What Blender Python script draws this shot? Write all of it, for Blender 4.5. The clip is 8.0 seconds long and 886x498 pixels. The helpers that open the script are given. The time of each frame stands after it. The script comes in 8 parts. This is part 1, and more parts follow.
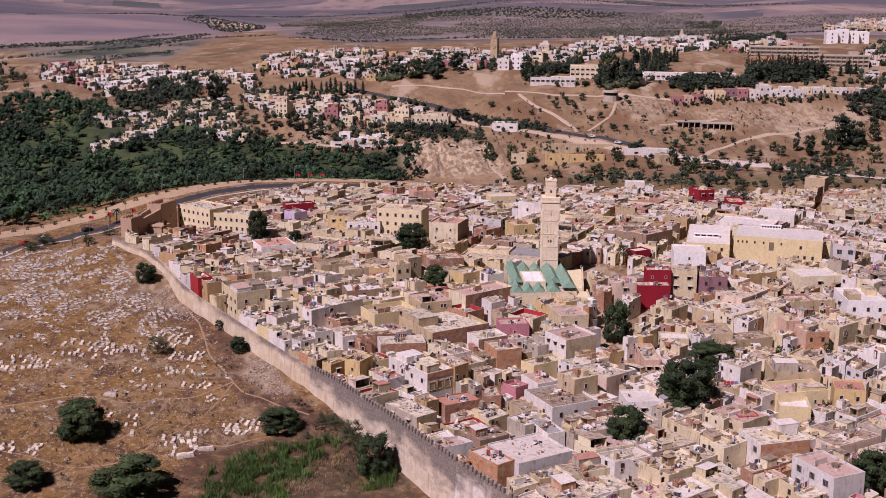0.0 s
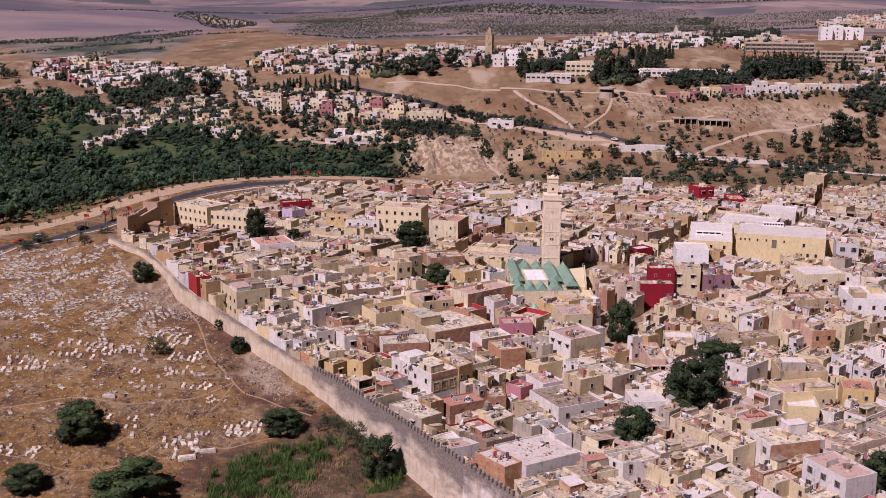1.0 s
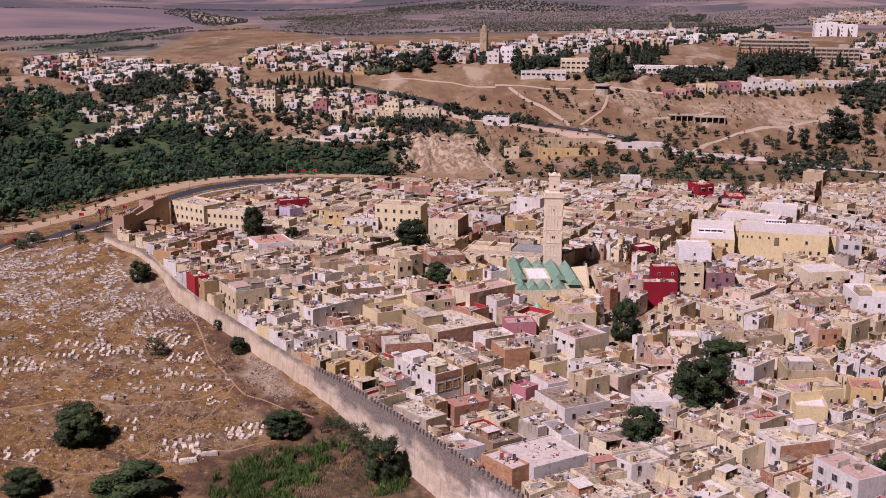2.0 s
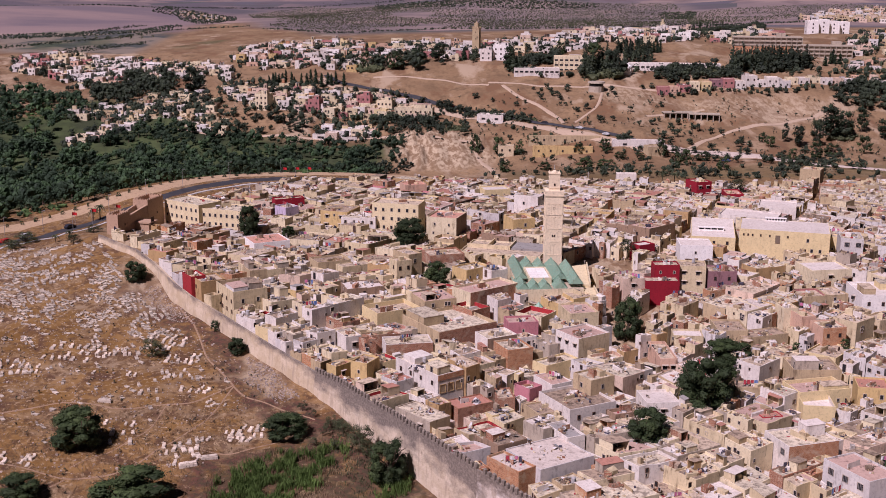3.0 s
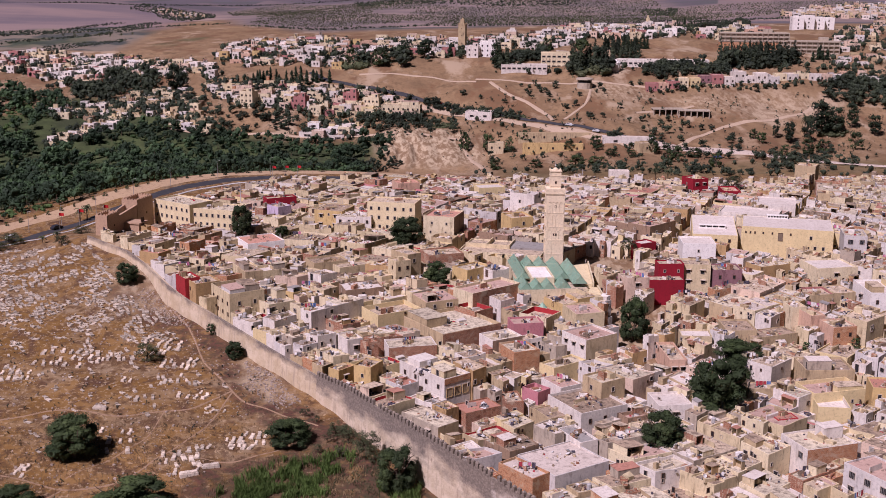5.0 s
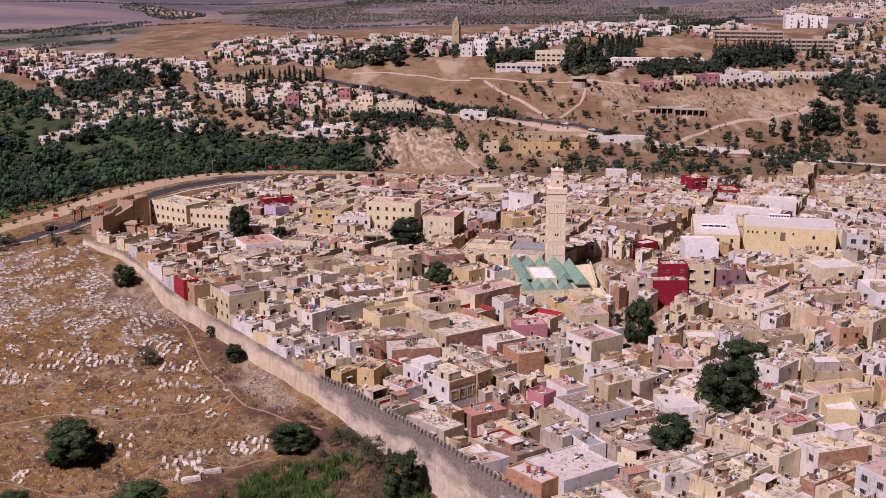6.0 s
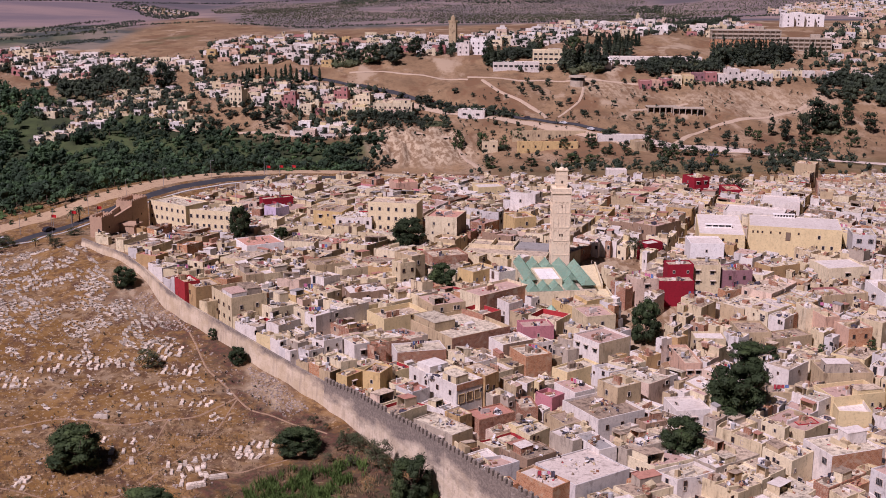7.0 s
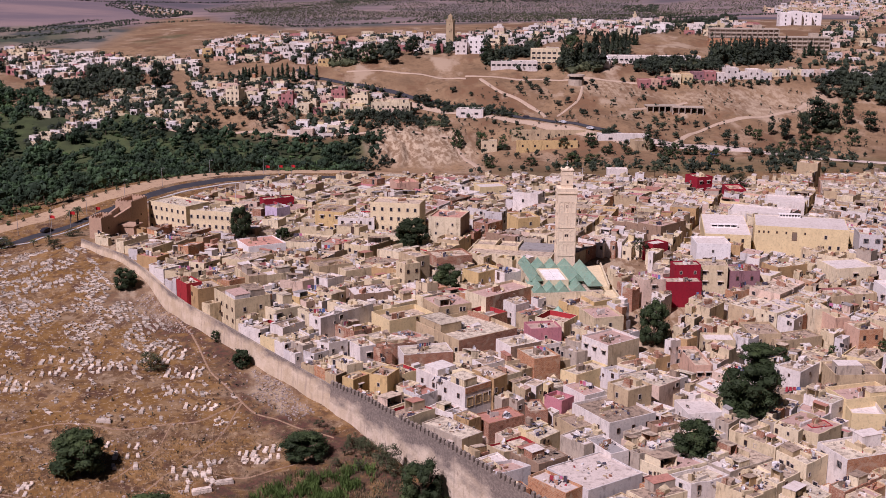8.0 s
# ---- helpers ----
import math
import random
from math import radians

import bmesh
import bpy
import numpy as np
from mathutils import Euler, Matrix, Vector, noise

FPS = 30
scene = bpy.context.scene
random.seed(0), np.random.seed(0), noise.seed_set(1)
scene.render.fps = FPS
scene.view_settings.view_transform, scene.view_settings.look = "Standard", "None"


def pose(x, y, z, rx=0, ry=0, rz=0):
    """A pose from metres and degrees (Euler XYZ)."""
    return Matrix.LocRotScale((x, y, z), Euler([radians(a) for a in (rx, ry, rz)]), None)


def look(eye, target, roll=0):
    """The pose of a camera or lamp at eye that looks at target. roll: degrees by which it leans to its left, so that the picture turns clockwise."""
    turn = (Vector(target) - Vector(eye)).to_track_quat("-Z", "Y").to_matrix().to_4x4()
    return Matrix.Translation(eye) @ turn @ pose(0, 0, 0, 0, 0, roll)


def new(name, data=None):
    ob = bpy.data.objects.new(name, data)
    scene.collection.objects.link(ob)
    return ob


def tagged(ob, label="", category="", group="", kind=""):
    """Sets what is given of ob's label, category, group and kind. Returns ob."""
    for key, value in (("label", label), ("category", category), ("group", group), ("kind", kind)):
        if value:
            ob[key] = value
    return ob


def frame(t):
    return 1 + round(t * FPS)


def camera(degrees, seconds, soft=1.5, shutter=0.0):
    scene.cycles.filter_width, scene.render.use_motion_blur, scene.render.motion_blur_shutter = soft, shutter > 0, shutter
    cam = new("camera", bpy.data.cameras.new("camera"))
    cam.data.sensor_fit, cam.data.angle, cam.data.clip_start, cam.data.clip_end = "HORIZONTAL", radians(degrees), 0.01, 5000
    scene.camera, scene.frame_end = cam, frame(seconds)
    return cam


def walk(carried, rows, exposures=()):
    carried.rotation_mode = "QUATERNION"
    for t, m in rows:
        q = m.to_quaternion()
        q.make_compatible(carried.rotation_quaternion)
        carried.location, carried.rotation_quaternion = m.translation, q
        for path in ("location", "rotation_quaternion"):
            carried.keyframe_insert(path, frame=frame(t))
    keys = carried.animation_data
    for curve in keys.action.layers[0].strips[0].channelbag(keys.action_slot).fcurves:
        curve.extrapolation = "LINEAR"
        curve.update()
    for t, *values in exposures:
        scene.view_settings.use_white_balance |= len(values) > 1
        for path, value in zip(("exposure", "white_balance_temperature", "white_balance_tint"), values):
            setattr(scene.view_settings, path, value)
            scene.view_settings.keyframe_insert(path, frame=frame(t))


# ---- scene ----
# ---------------------------------------------------------------- the camera and its way
cam = camera(42.0, 8.0, soft=0.9)
PATH = [
    (0, (-4.17, -1.67, 85.64), (6.51, 290.21, 17.12), 0.35),
    (0.5, (-5.81, 0.09, 85.44), (6.24, 291.82, 16.51), 0.38),
    (1, (-7.30, 2.00, 85.24), (5.97, 293.58, 15.92), 0.38),
    (1.5, (-8.74, 3.81, 85.01), (5.70, 295.25, 15.34), 0.37),
    (3, (-13.37, 9.58, 84.11), (5.62, 300.57, 13.67), 0.34),
    (3.5, (-14.72, 11.38, 83.87), (5.66, 302.23, 13.23), 0.32),
    (4, (-16.28, 13.25, 83.54), (5.65, 303.95, 12.77), 0.32),
    (4.5, (-17.68, 15.16, 83.20), (5.66, 305.73, 12.32), 0.31),
    (6, (-22.19, 20.75, 82.48), (5.47, 310.87, 11.30), 0.29),
    (6.5, (-23.57, 22.54, 82.31), (5.09, 312.52, 10.97), 0.29),
    (7, (-25.03, 24.36, 82.16), (4.64, 314.22, 10.74), 0.28),
    (7.5, (-26.55, 26.23, 81.96), (4.12, 315.95, 10.39), 0.30),
    (8, (-27.93, 28.13, 81.73), (3.64, 317.74, 10.12), 0.28),
]
EXPOSURES = [(0.0, 0.18, 5680, 42), (8.0, 0.18, 5680, 42)]
walk(cam, [(t, look(eye, target, roll)) for t, eye, target, roll in PATH], EXPOSURES)

# ---------------------------------------------------------------- daylight
SUN_FROM = Vector((-0.7, -0.72, 0)).normalized() * math.cos(radians(51)) + Vector((0, 0, math.sin(radians(51))))
world = bpy.data.worlds.new("daylight")
scene.world = world
world.use_nodes = True
sky = world.node_tree.nodes.new("ShaderNodeTexSky")
sky.sky_type = "NISHITA"
sky.sun_disc = False
sky.sun_elevation = radians(51)
sky.sun_rotation = math.atan2(SUN_FROM.x, SUN_FROM.y)
sky.dust_density = 1.0
world.node_tree.nodes["Background"].inputs["Strength"].default_value = 0.008
world.node_tree.links.new(sky.outputs[0], world.node_tree.nodes["Background"].inputs["Color"])
sun = new("sun", bpy.data.lights.new("sun", "SUN"))
sun.data.energy = 4.6
sun.data.angle = radians(0.55)
sun.data.color = (1.0, 0.93, 0.82)
sun.matrix_world = look(SUN_FROM * 100, (0, 0, 0))

# ---------------------------------------------------------------- the lie of the land
LAND_Y = (0, 150, 200, 240, 290, 340, 380, 430, 480, 530, 590, 620, 650, 700, 760, 860, 1000, 1400, 2000, 3000, 4700)
LAND_W = (-40, -27, -22, -16.5, -10, -5.5, -4, -5, -10, -14, -15, -13, -8, 3, 12, 20, 22, 24, 28, 62, 150)
LAND_M = (-40, -27, -21.5, -16, -9.5, -4, -0.5, -2.5, -6, -11, -18, -14, -8, 10, 27, 32, 30, 28, 36, 66, 160)
LAND_E = (-36, -25, -20, -15.5, -9, -4.5, -2, -4, -6, -8, -7, -1, 6, 22, 30, 38, 36, 32, 42, 70, 160)


def bump(x, y, cx, cy, r, a):
    return a * np.exp(-((x - cx) ** 2 + (y - cy) ** 2) / (r * r))


def land(x, y):
    """Height of the ground at x, y (numbers or arrays)."""
    x, y = np.asarray(x, float), np.asarray(y, float)
    z = 0
    for dy, k in ((-14, 0.25), (0, 0.5), (14, 0.25)):
        w, m, e = (np.interp(y + dy, LAND_Y, col) for col in (LAND_W, LAND_M, LAND_E))
        u = np.clip(x / 200, -1, 1)
        z = z + k * np.where(u < 0, m + (w - m) * -u, m + (e - m) * u)
    z = z + bump(x, y, 110, 628, 48, 8) + bump(x, y, -86, 352, 30, 3.5) + bump(x, y, -93, 372, 17, 3.6) + bump(x, y, -80, 338, 14, 1.5) + bump(x, y, -104, 456, 30, 6)
    z = z + bump(x, y, 20, 628, 30, 7) + bump(x, y, -200, 800, 60, -4)
    z = z + bump(x, y, -80, 482, 28, 6) + bump(x, y, -52, 498, 28, 6) + bump(x, y, -20, 508, 28, 5) + bump(x, y, 15, 512, 28, 3)
    far = np.clip((y - 1000) / 800, 0, 1)
    z = z + far * (7 * np.sin(x / 190 + y / 340) + 5 * np.sin(x / 83 - y / 210 + 2))
    z = z + np.clip((np.abs(x) - 260) / 800, 0, 1) * 6 * np.sin(y / 150 + x / 260)
    # hummocks of the burial ground, gullies of the far slopes
    near = np.clip((430 - y) / 30, 0, 1) * np.clip((-8 - x) / 12, 0, 1) * np.clip((y - 150) / 20, 0, 1)
    z = z + near * 0.35 * np.sin(x * 0.31 + 2 * np.sin(y * 0.13)) * np.sin(y * 0.27)
    slope = np.clip((y - 540) / 60, 0, 1) * np.clip((1000 - y) / 200, 0, 1)
    z = z + slope * (1.6 * np.sin(x * 0.07 + y * 0.05) * np.sin(y * 0.06 - x * 0.03) + 0.6 * np.sin(x * 0.23) * np.sin(y * 0.15))
    cut = np.clip(1 - np.hypot((x - 24) / 26, (y - 612) / 26), 0, 1)
    z = z + cut * (2.2 * np.abs(np.sin(x * 0.33 + 0.8 * np.sin(y * 0.2))) + 0.8 * np.abs(np.sin(x * 0.8)))
    return z

# ---------------------------------------------------------------- materials


def material(name, rough=0.9, metal=0.0):
    m = bpy.data.materials.new(name)
    m.use_nodes = True
    b = m.node_tree.nodes["Principled BSDF"]
    b.inputs["Roughness"].default_value = rough
    b.inputs["Metallic"].default_value = metal
    b.inputs["Specular IOR Level"].default_value = 0.25
    return m, m.node_tree.nodes, m.node_tree.links, b


def mixed(nodes, links, fac, a, b):
    """A colour mix; each of fac, a, b is a socket or a value."""
    mix = nodes.new("ShaderNodeMix")
    mix.data_type = "RGBA"
    for slot, v in ((0, fac), (6, a), (7, b)):
        if isinstance(v, bpy.types.NodeSocket):
            links.new(v, mix.inputs[slot])
        elif slot == 0:
            mix.inputs[0].default_value = v
        else:
            mix.inputs[slot].default_value = (*v, 1)
    return mix.outputs[2]


def noise_mask(nodes, links, scale, lo, hi, detail=6.0, stretch=(1, 1, 1), object_space=False):
    """A soft mask of stains: noise in world metres between two levels."""
    co = nodes.new("ShaderNodeTexCoord").outputs["Object"] if object_space else nodes.new("ShaderNodeNewGeometry").outputs["Position"]
    mp = nodes.new("ShaderNodeMapping")
    mp.inputs["Scale"].default_value = stretch
    links.new(co, mp.inputs[0])
    n = nodes.new("ShaderNodeTexNoise")
    n.inputs["Scale"].default_value = scale
    n.inputs["Detail"].default_value = detail
    n.inputs["Roughness"].default_value = 0.62
    links.new(mp.outputs[0], n.inputs["Vector"])
    r = nodes.new("ShaderNodeMapRange")
    r.inputs[1].default_value, r.inputs[2].default_value = lo, hi
    links.new(n.outputs[0], r.inputs[0])
    return r.outputs[0]


def bumped(nodes, links, b, scale, depth, strength=0.6):
    n = nodes.new("ShaderNodeTexNoise")
    n.inputs["Scale"].default_value = scale
    n.inputs["Detail"].default_value = 5
    links.new(nodes.new("ShaderNodeNewGeometry").outputs["Position"], n.inputs["Vector"])
    k = nodes.new("ShaderNodeBump")
    k.inputs["Strength"].default_value = strength
    k.inputs["Distance"].default_value = depth
    links.new(n.outputs[0], k.inputs["Height"])
    links.new(k.outputs[0], b.inputs["Normal"])


def by_object(nodes, links, colour, spread):
    """The colour, a little lighter or darker from thing to thing."""
    h = nodes.new("ShaderNodeHueSaturation")
    r = nodes.new("ShaderNodeMapRange")
    r.inputs[3].default_value, r.inputs[4].default_value = 1 - spread, 1 + spread
    half = nodes.new("ShaderNodeMath")
    half.operation = "ADD"
    links.new(nodes.new("ShaderNodeObjectInfo").outputs["Random"], half.inputs[0])
    links.new(nodes.new("ShaderNodeNewGeometry").outputs["Random Per Island"], half.inputs[1])
    r.inputs[2].default_value = 2.0
    links.new(half.outputs[0], r.inputs[0])
    links.new(r.outputs[0], h.inputs["Value"])
    links.new(colour, h.inputs["Color"])
    return h.outputs[0]


def plaster(name, base, stain, wear=0.55, spread=0.12, rough=0.92, spots=1.0):
    """Sun-bleached plaster with rain streaks and worn patches."""
    m, nodes, links, b = material(name, rough)
    base = (base[0], base[1], base[2] * 1.02)
    dull = tuple(c * 0.72 + s * 0.28 for c, s in zip(base, stain))
    c = mixed(nodes, links, noise_mask(nodes, links, 0.35, 0.35, 0.7), base, dull)
    streak = noise_mask(nodes, links, 0.9, 0.52, 0.72, 5, (1, 1, 0.16))
    k = nodes.new("ShaderNodeMath")
    k.operation = "MULTIPLY"
    k.inputs[1].default_value = wear
    links.new(streak, k.inputs[0])
    c = mixed(nodes, links, k.outputs[0], c, stain)
    c = mixed(nodes, links, noise_mask(nodes, links, 1.9, 0.52, 0.66, 8), c, tuple(v * (0.5 if spots > 1 else 0.64) + s * 0.15 for v, s in zip(base, stain)))
    if spots:
        k = nodes.new("ShaderNodeMath")
        k.operation = "MULTIPLY"
        k.inputs[1].default_value = spots
        links.new(noise_mask(nodes, links, 0.8, 0.55 if spots <= 1 else 0.49, 0.68 if spots <= 1 else 0.62, 9, (1, 1, 0.3)), k.inputs[0])
        c = mixed(nodes, links, k.outputs[0], c, tuple(v * 0.2 + s * 0.45 for v, s in zip(base, stain)))
    c = mixed(nodes, links, noise_mask(nodes, links, 2.6, 0.62, 0.85, 4), c, tuple(min(0.85, v * 1.2) for v in base))
    links.new(by_object(nodes, links, c, spread), b.inputs["Base Color"])
    bumped(nodes, links, b, 4.0, 0.05)
    return m


def brickwork(name, base, dark, patch):
    """Bare brick laid in courses, with mortar smears."""
    m, nodes, links, b = material(name, 0.95)
    geo = nodes.new("ShaderNodeTexCoord")
    split = nodes.new("ShaderNodeSeparateXYZ")
    links.new(geo.outputs["Object"], split.inputs[0])
    add = nodes.new("ShaderNodeMath")
    add.operation = "ADD"
    links.new(split.outputs[0], add.inputs[0])
    links.new(split.outputs[1], add.inputs[1])
    join = nodes.new("ShaderNodeCombineXYZ")
    links.new(add.outputs[0], join.inputs[0])
    links.new(split.outputs[2], join.inputs[1])
    t = nodes.new("ShaderNodeTexBrick")
    t.inputs["Scale"].default_value = 1.0
    t.inputs["Brick Width"].default_value = 0.5
    t.inputs["Row Height"].default_value = 0.24
    t.inputs["Mortar Size"].default_value = 0.02
    t.inputs["Color1"].default_value = (*base, 1)
    t.inputs["Color2"].default_value = (*dark, 1)
    t.inputs["Mortar"].default_value = (*patch, 1)
    links.new(join.outputs[0], t.inputs["Vector"])
    c = mixed(nodes, links, noise_mask(nodes, links, 1.1, 0.54, 0.68, 8), t.outputs[0], tuple(v * 0.75 for v in dark))
    c = mixed(nodes, links, noise_mask(nodes, links, 0.4, 0.54, 0.64, 8), c, patch)
    links.new(by_object(nodes, links, c, 0.15), b.inputs["Base Color"])
    bumped(nodes, links, b, 5.0, 0.05)
    return m


WALLS = {
    "white": plaster("whitewash", (0.69, 0.63, 0.545), (0.36, 0.28, 0.219), 0.5, 0.12, 0.92, 0.5),
    "whitepaint": plaster("white_paint", (0.8, 0.76, 0.688), (0.5, 0.42, 0.344), 0.25, 0.08, 0.92, 0.2),
    "whitegrey": plaster("grey_white_plaster", (0.6, 0.56, 0.506), (0.34, 0.28, 0.239), 0.4),
    "palecream": plaster("pale_cream_plaster", (0.68, 0.58, 0.373), (0.36, 0.26, 0.153), 0.45),
    "lightcream": plaster("light_cream_plaster", (0.7, 0.58, 0.344), (0.4, 0.29, 0.163), 0.3, 0.06, 0.92, 0.12),
    "cream": plaster("cream_plaster", (0.61, 0.5, 0.301), (0.29, 0.21, 0.114), 0.5),
    "tan": plaster("tan_plaster", (0.47, 0.36, 0.206), (0.24, 0.165, 0.095), 0.5),
    "umber": plaster("brown_plaster", (0.3, 0.2, 0.124), (0.17, 0.11, 0.075), 0.5),
    "ochre": plaster("ochre_plaster", (0.46, 0.3, 0.13), (0.24, 0.15, 0.08), 0.5),
    "yellow": plaster("yellow_plaster", (0.56, 0.4, 0.17), (0.34, 0.22, 0.1), 0.45),
    "lemon": plaster("pale_yellow_plaster", (0.66, 0.53, 0.277), (0.4, 0.29, 0.153), 0.3, 0.1, 0.92, 0.15),
    "creamyellow": plaster("stained_yellow_plaster", (0.58, 0.47, 0.296), (0.33, 0.23, 0.114), 0.6),
    "pink": plaster("pink_plaster", (0.5, 0.2, 0.21), (0.32, 0.14, 0.133), 0.35),
    "rose": plaster("faded_rose_plaster", (0.4, 0.17, 0.15), (0.26, 0.13, 0.11), 0.4),
    "pinkcream": plaster("pale_pink_plaster", (0.62, 0.47, 0.344), (0.36, 0.24, 0.172), 0.45),
    "salmonwall": plaster("salmon_plaster", (0.58, 0.38, 0.258), (0.34, 0.2, 0.133), 0.45),
    "lilac": plaster("lilac_plaster", (0.52, 0.42, 0.516), (0.32, 0.24, 0.268), 0.35),
    "mauve": plaster("mauve_plaster", (0.27, 0.14, 0.144), (0.17, 0.09, 0.09), 0.35),
    "red": plaster("red_plaster", (0.36, 0.03, 0.03), (0.2, 0.03, 0.03), 0.35),
    "crimson": plaster("crimson_plaster", (0.27, 0.012, 0.022), (0.16, 0.012, 0.018), 0.3, 0.08, 0.92, 0.1),
    "grey": plaster("grey_cement_plaster", (0.42, 0.35, 0.258), (0.22, 0.17, 0.13), 0.6),
    "brick": brickwork("brown_brick", (0.35, 0.155, 0.085), (0.24, 0.105, 0.06), (0.42, 0.31, 0.21)),
    "orangebrick": brickwork("orange_brick", (0.47, 0.22, 0.1), (0.34, 0.15, 0.07), (0.47, 0.34, 0.21)),
    "creambrick": brickwork("bare_brick_side", (0.48, 0.22, 0.1), (0.36, 0.155, 0.07), (0.5, 0.37, 0.25)),
}
ROOFS = {
    "concrete": plaster("dusty_concrete_roof", (0.58, 0.5, 0.354), (0.22, 0.165, 0.125), 0.8, 0.28, 0.92, 1.01),
    "tan": plaster("earth_coloured_roof", (0.54, 0.43, 0.296), (0.24, 0.17, 0.12), 0.75, 0.26, 0.92, 1.01),
    "dust": plaster("pale_dusty_roof", (0.62, 0.53, 0.44), (0.3, 0.23, 0.18), 0.6, 0.2, 0.92, 0.8),
    "mud": plaster("weathered_brown_roof", (0.36, 0.27, 0.182), (0.15, 0.105, 0.075), 0.85, 0.3, 0.92, 1.01),
    "white": plaster("limewashed_roof", (0.64, 0.57, 0.49), (0.38, 0.29, 0.219), 0.6, 0.14, 0.92, 0.45),
    "pinkish": plaster("rose_roof", (0.47, 0.32, 0.249), (0.3, 0.19, 0.144), 0.4, 0.15),
    "terracotta": plaster("terracotta_roof", (0.4, 0.19, 0.13), (0.27, 0.14, 0.096), 0.4, 0.15),
    "salmon": plaster("orange_roof", (0.52, 0.27, 0.189), (0.36, 0.2, 0.133), 0.3, 0.12),
    "slate": plaster("grey_roof", (0.3, 0.28, 0.249), (0.2, 0.17, 0.15), 0.4, 0.12),
}


def plain(name, colour, rough=0.8, metal=0.0, spread=0.12, scale=2.0):
    m, nodes, links, b = material(name, rough, metal)
    c = mixed(nodes, links, noise_mask(nodes, links, scale, 0.35, 0.7), colour, tuple(v * 0.7 for v in colour))
    links.new(by_object(nodes, links, c, spread), b.inputs["Base Color"])
    return m


def leaves(name, dark, light, grain=0.45):
    """Foliage: each leaf clump a little lighter or darker."""
    m, nodes, links, b = material(name, 0.75)
    half = nodes.new("ShaderNodeMath")
    half.operation = "MULTIPLY_ADD"
    half.inputs[1].default_value = grain
    links.new(nodes.new("ShaderNodeNewGeometry").outputs["Random Per Island"], half.inputs[0])
    k = nodes.new("ShaderNodeMath")
    k.operation = "MULTIPLY"
    k.inputs[1].default_value = 1 - grain
    links.new(noise_mask(nodes, links, 0.22 if grain > 0.3 else 0.11, 0.36, 0.64, 2 if grain > 0.3 else 4), k.inputs[0])
    links.new(k.outputs[0], half.inputs[2])
    c = mixed(nodes, links, half.outputs[0], dark, light)
    c = mixed(nodes, links, noise_mask(nodes, links, 0.035, 0.47, 0.56, 4), c, tuple(a * 0.5 + b_ * 0.2 for a, b_ in zip(dark, light)))
    links.new(by_object(nodes, links, c, 0.2), b.inputs["Base Color"])
    return m


LEAF_DARK = leaves("dark_leaves", (0.016, 0.029, 0.01), (0.057, 0.082, 0.025))
# far foliage is lighter and bluer, with haze mixed into its colour
LEAF_FAR = leaves("far_grove_leaves", (0.017, 0.026, 0.017), (0.054, 0.069, 0.035))
LEAF_WOOD = leaves("wood_leaves", (0.01, 0.021, 0.013), (0.055, 0.1, 0.036), 0.3)
LEAF_SCRUB = leaves("undergrowth_leaves", (0.03, 0.06, 0.018), (0.075, 0.125, 0.035))
LEAF_AIRY = leaves("olive_leaves", (0.035, 0.045, 0.018), (0.1, 0.11, 0.05))
LEAF_CYPRESS = leaves("cypress_leaves", (0.01, 0.02, 0.01), (0.028, 0.045, 0.018))
LEAF_REED = leaves("reed_leaves", (0.07, 0.125, 0.025), (0.15, 0.215, 0.05))
LEAF_DRY = leaves("dry_stalks", (0.16, 0.1, 0.05), (0.32, 0.23, 0.12))
BARK = plain("bark", (0.12, 0.08, 0.055), 0.95)
GLASS_DARK = plain("window_glass", (0.03, 0.028, 0.03), 0.25)
FRAME_WHITE = plain("window_frame_paint", (0.5, 0.42, 0.34), 0.7)
SHUTTER = plain("brown_shutter", (0.14, 0.08, 0.05), 0.7)
DOOR_PAINT = plain("door_paint", (0.1, 0.06, 0.045), 0.7)
METAL_GREY = plain("galvanised_metal", (0.4, 0.39, 0.38), 0.5, 0.4)
DISH_WHITE = plain("dish_enamel", (0.62, 0.6, 0.57), 0.5)
CLOTHS = [plain("cloth_" + n, c, 0.95) for n, c in (("red", (0.4, 0.05, 0.06)), ("blue", (0.12, 0.18, 0.36)), ("white", (0.7, 0.66, 0.62)), ("pink", (0.5, 0.16, 0.26)), ("dark", (0.07, 0.06, 0.08)))]
FLAG_RED = plain("flag_red", (0.5, 0.02, 0.02), 0.8)
WOOD_OLD = plain("weathered_wood", (0.22, 0.16, 0.11), 0.95)
MARBLE = plaster("limewashed_grave", (0.62, 0.53, 0.415), (0.26, 0.19, 0.13), 0.9, 0.46)
GREEN_TILE = plaster("green_glazed_tile", (0.22, 0.37, 0.26), (0.33, 0.36, 0.24), 0.6, 0.1, 0.5)
ASPHALT = plain("asphalt", (0.06, 0.058, 0.062), 0.9, 0, 0, 0.3)
ASPHALT.node_tree.nodes["Principled BSDF"].inputs["Specular IOR Level"].default_value = 0.05
PAINT_WHITE = plain("road_paint", (0.6, 0.57, 0.53), 0.8)
DUST = plaster("dusty_track", (0.43, 0.32, 0.215), (0.33, 0.235, 0.155), 0.4, 0, 0.95, 0.2)
PALE_ROAD = plaster("pale_concrete_road", (0.5, 0.41, 0.33), (0.34, 0.26, 0.2), 0.5, 0)
PATH_EARTH = plaster("trodden_earth", (0.3, 0.195, 0.115), (0.2, 0.125, 0.07), 0.6, 0)
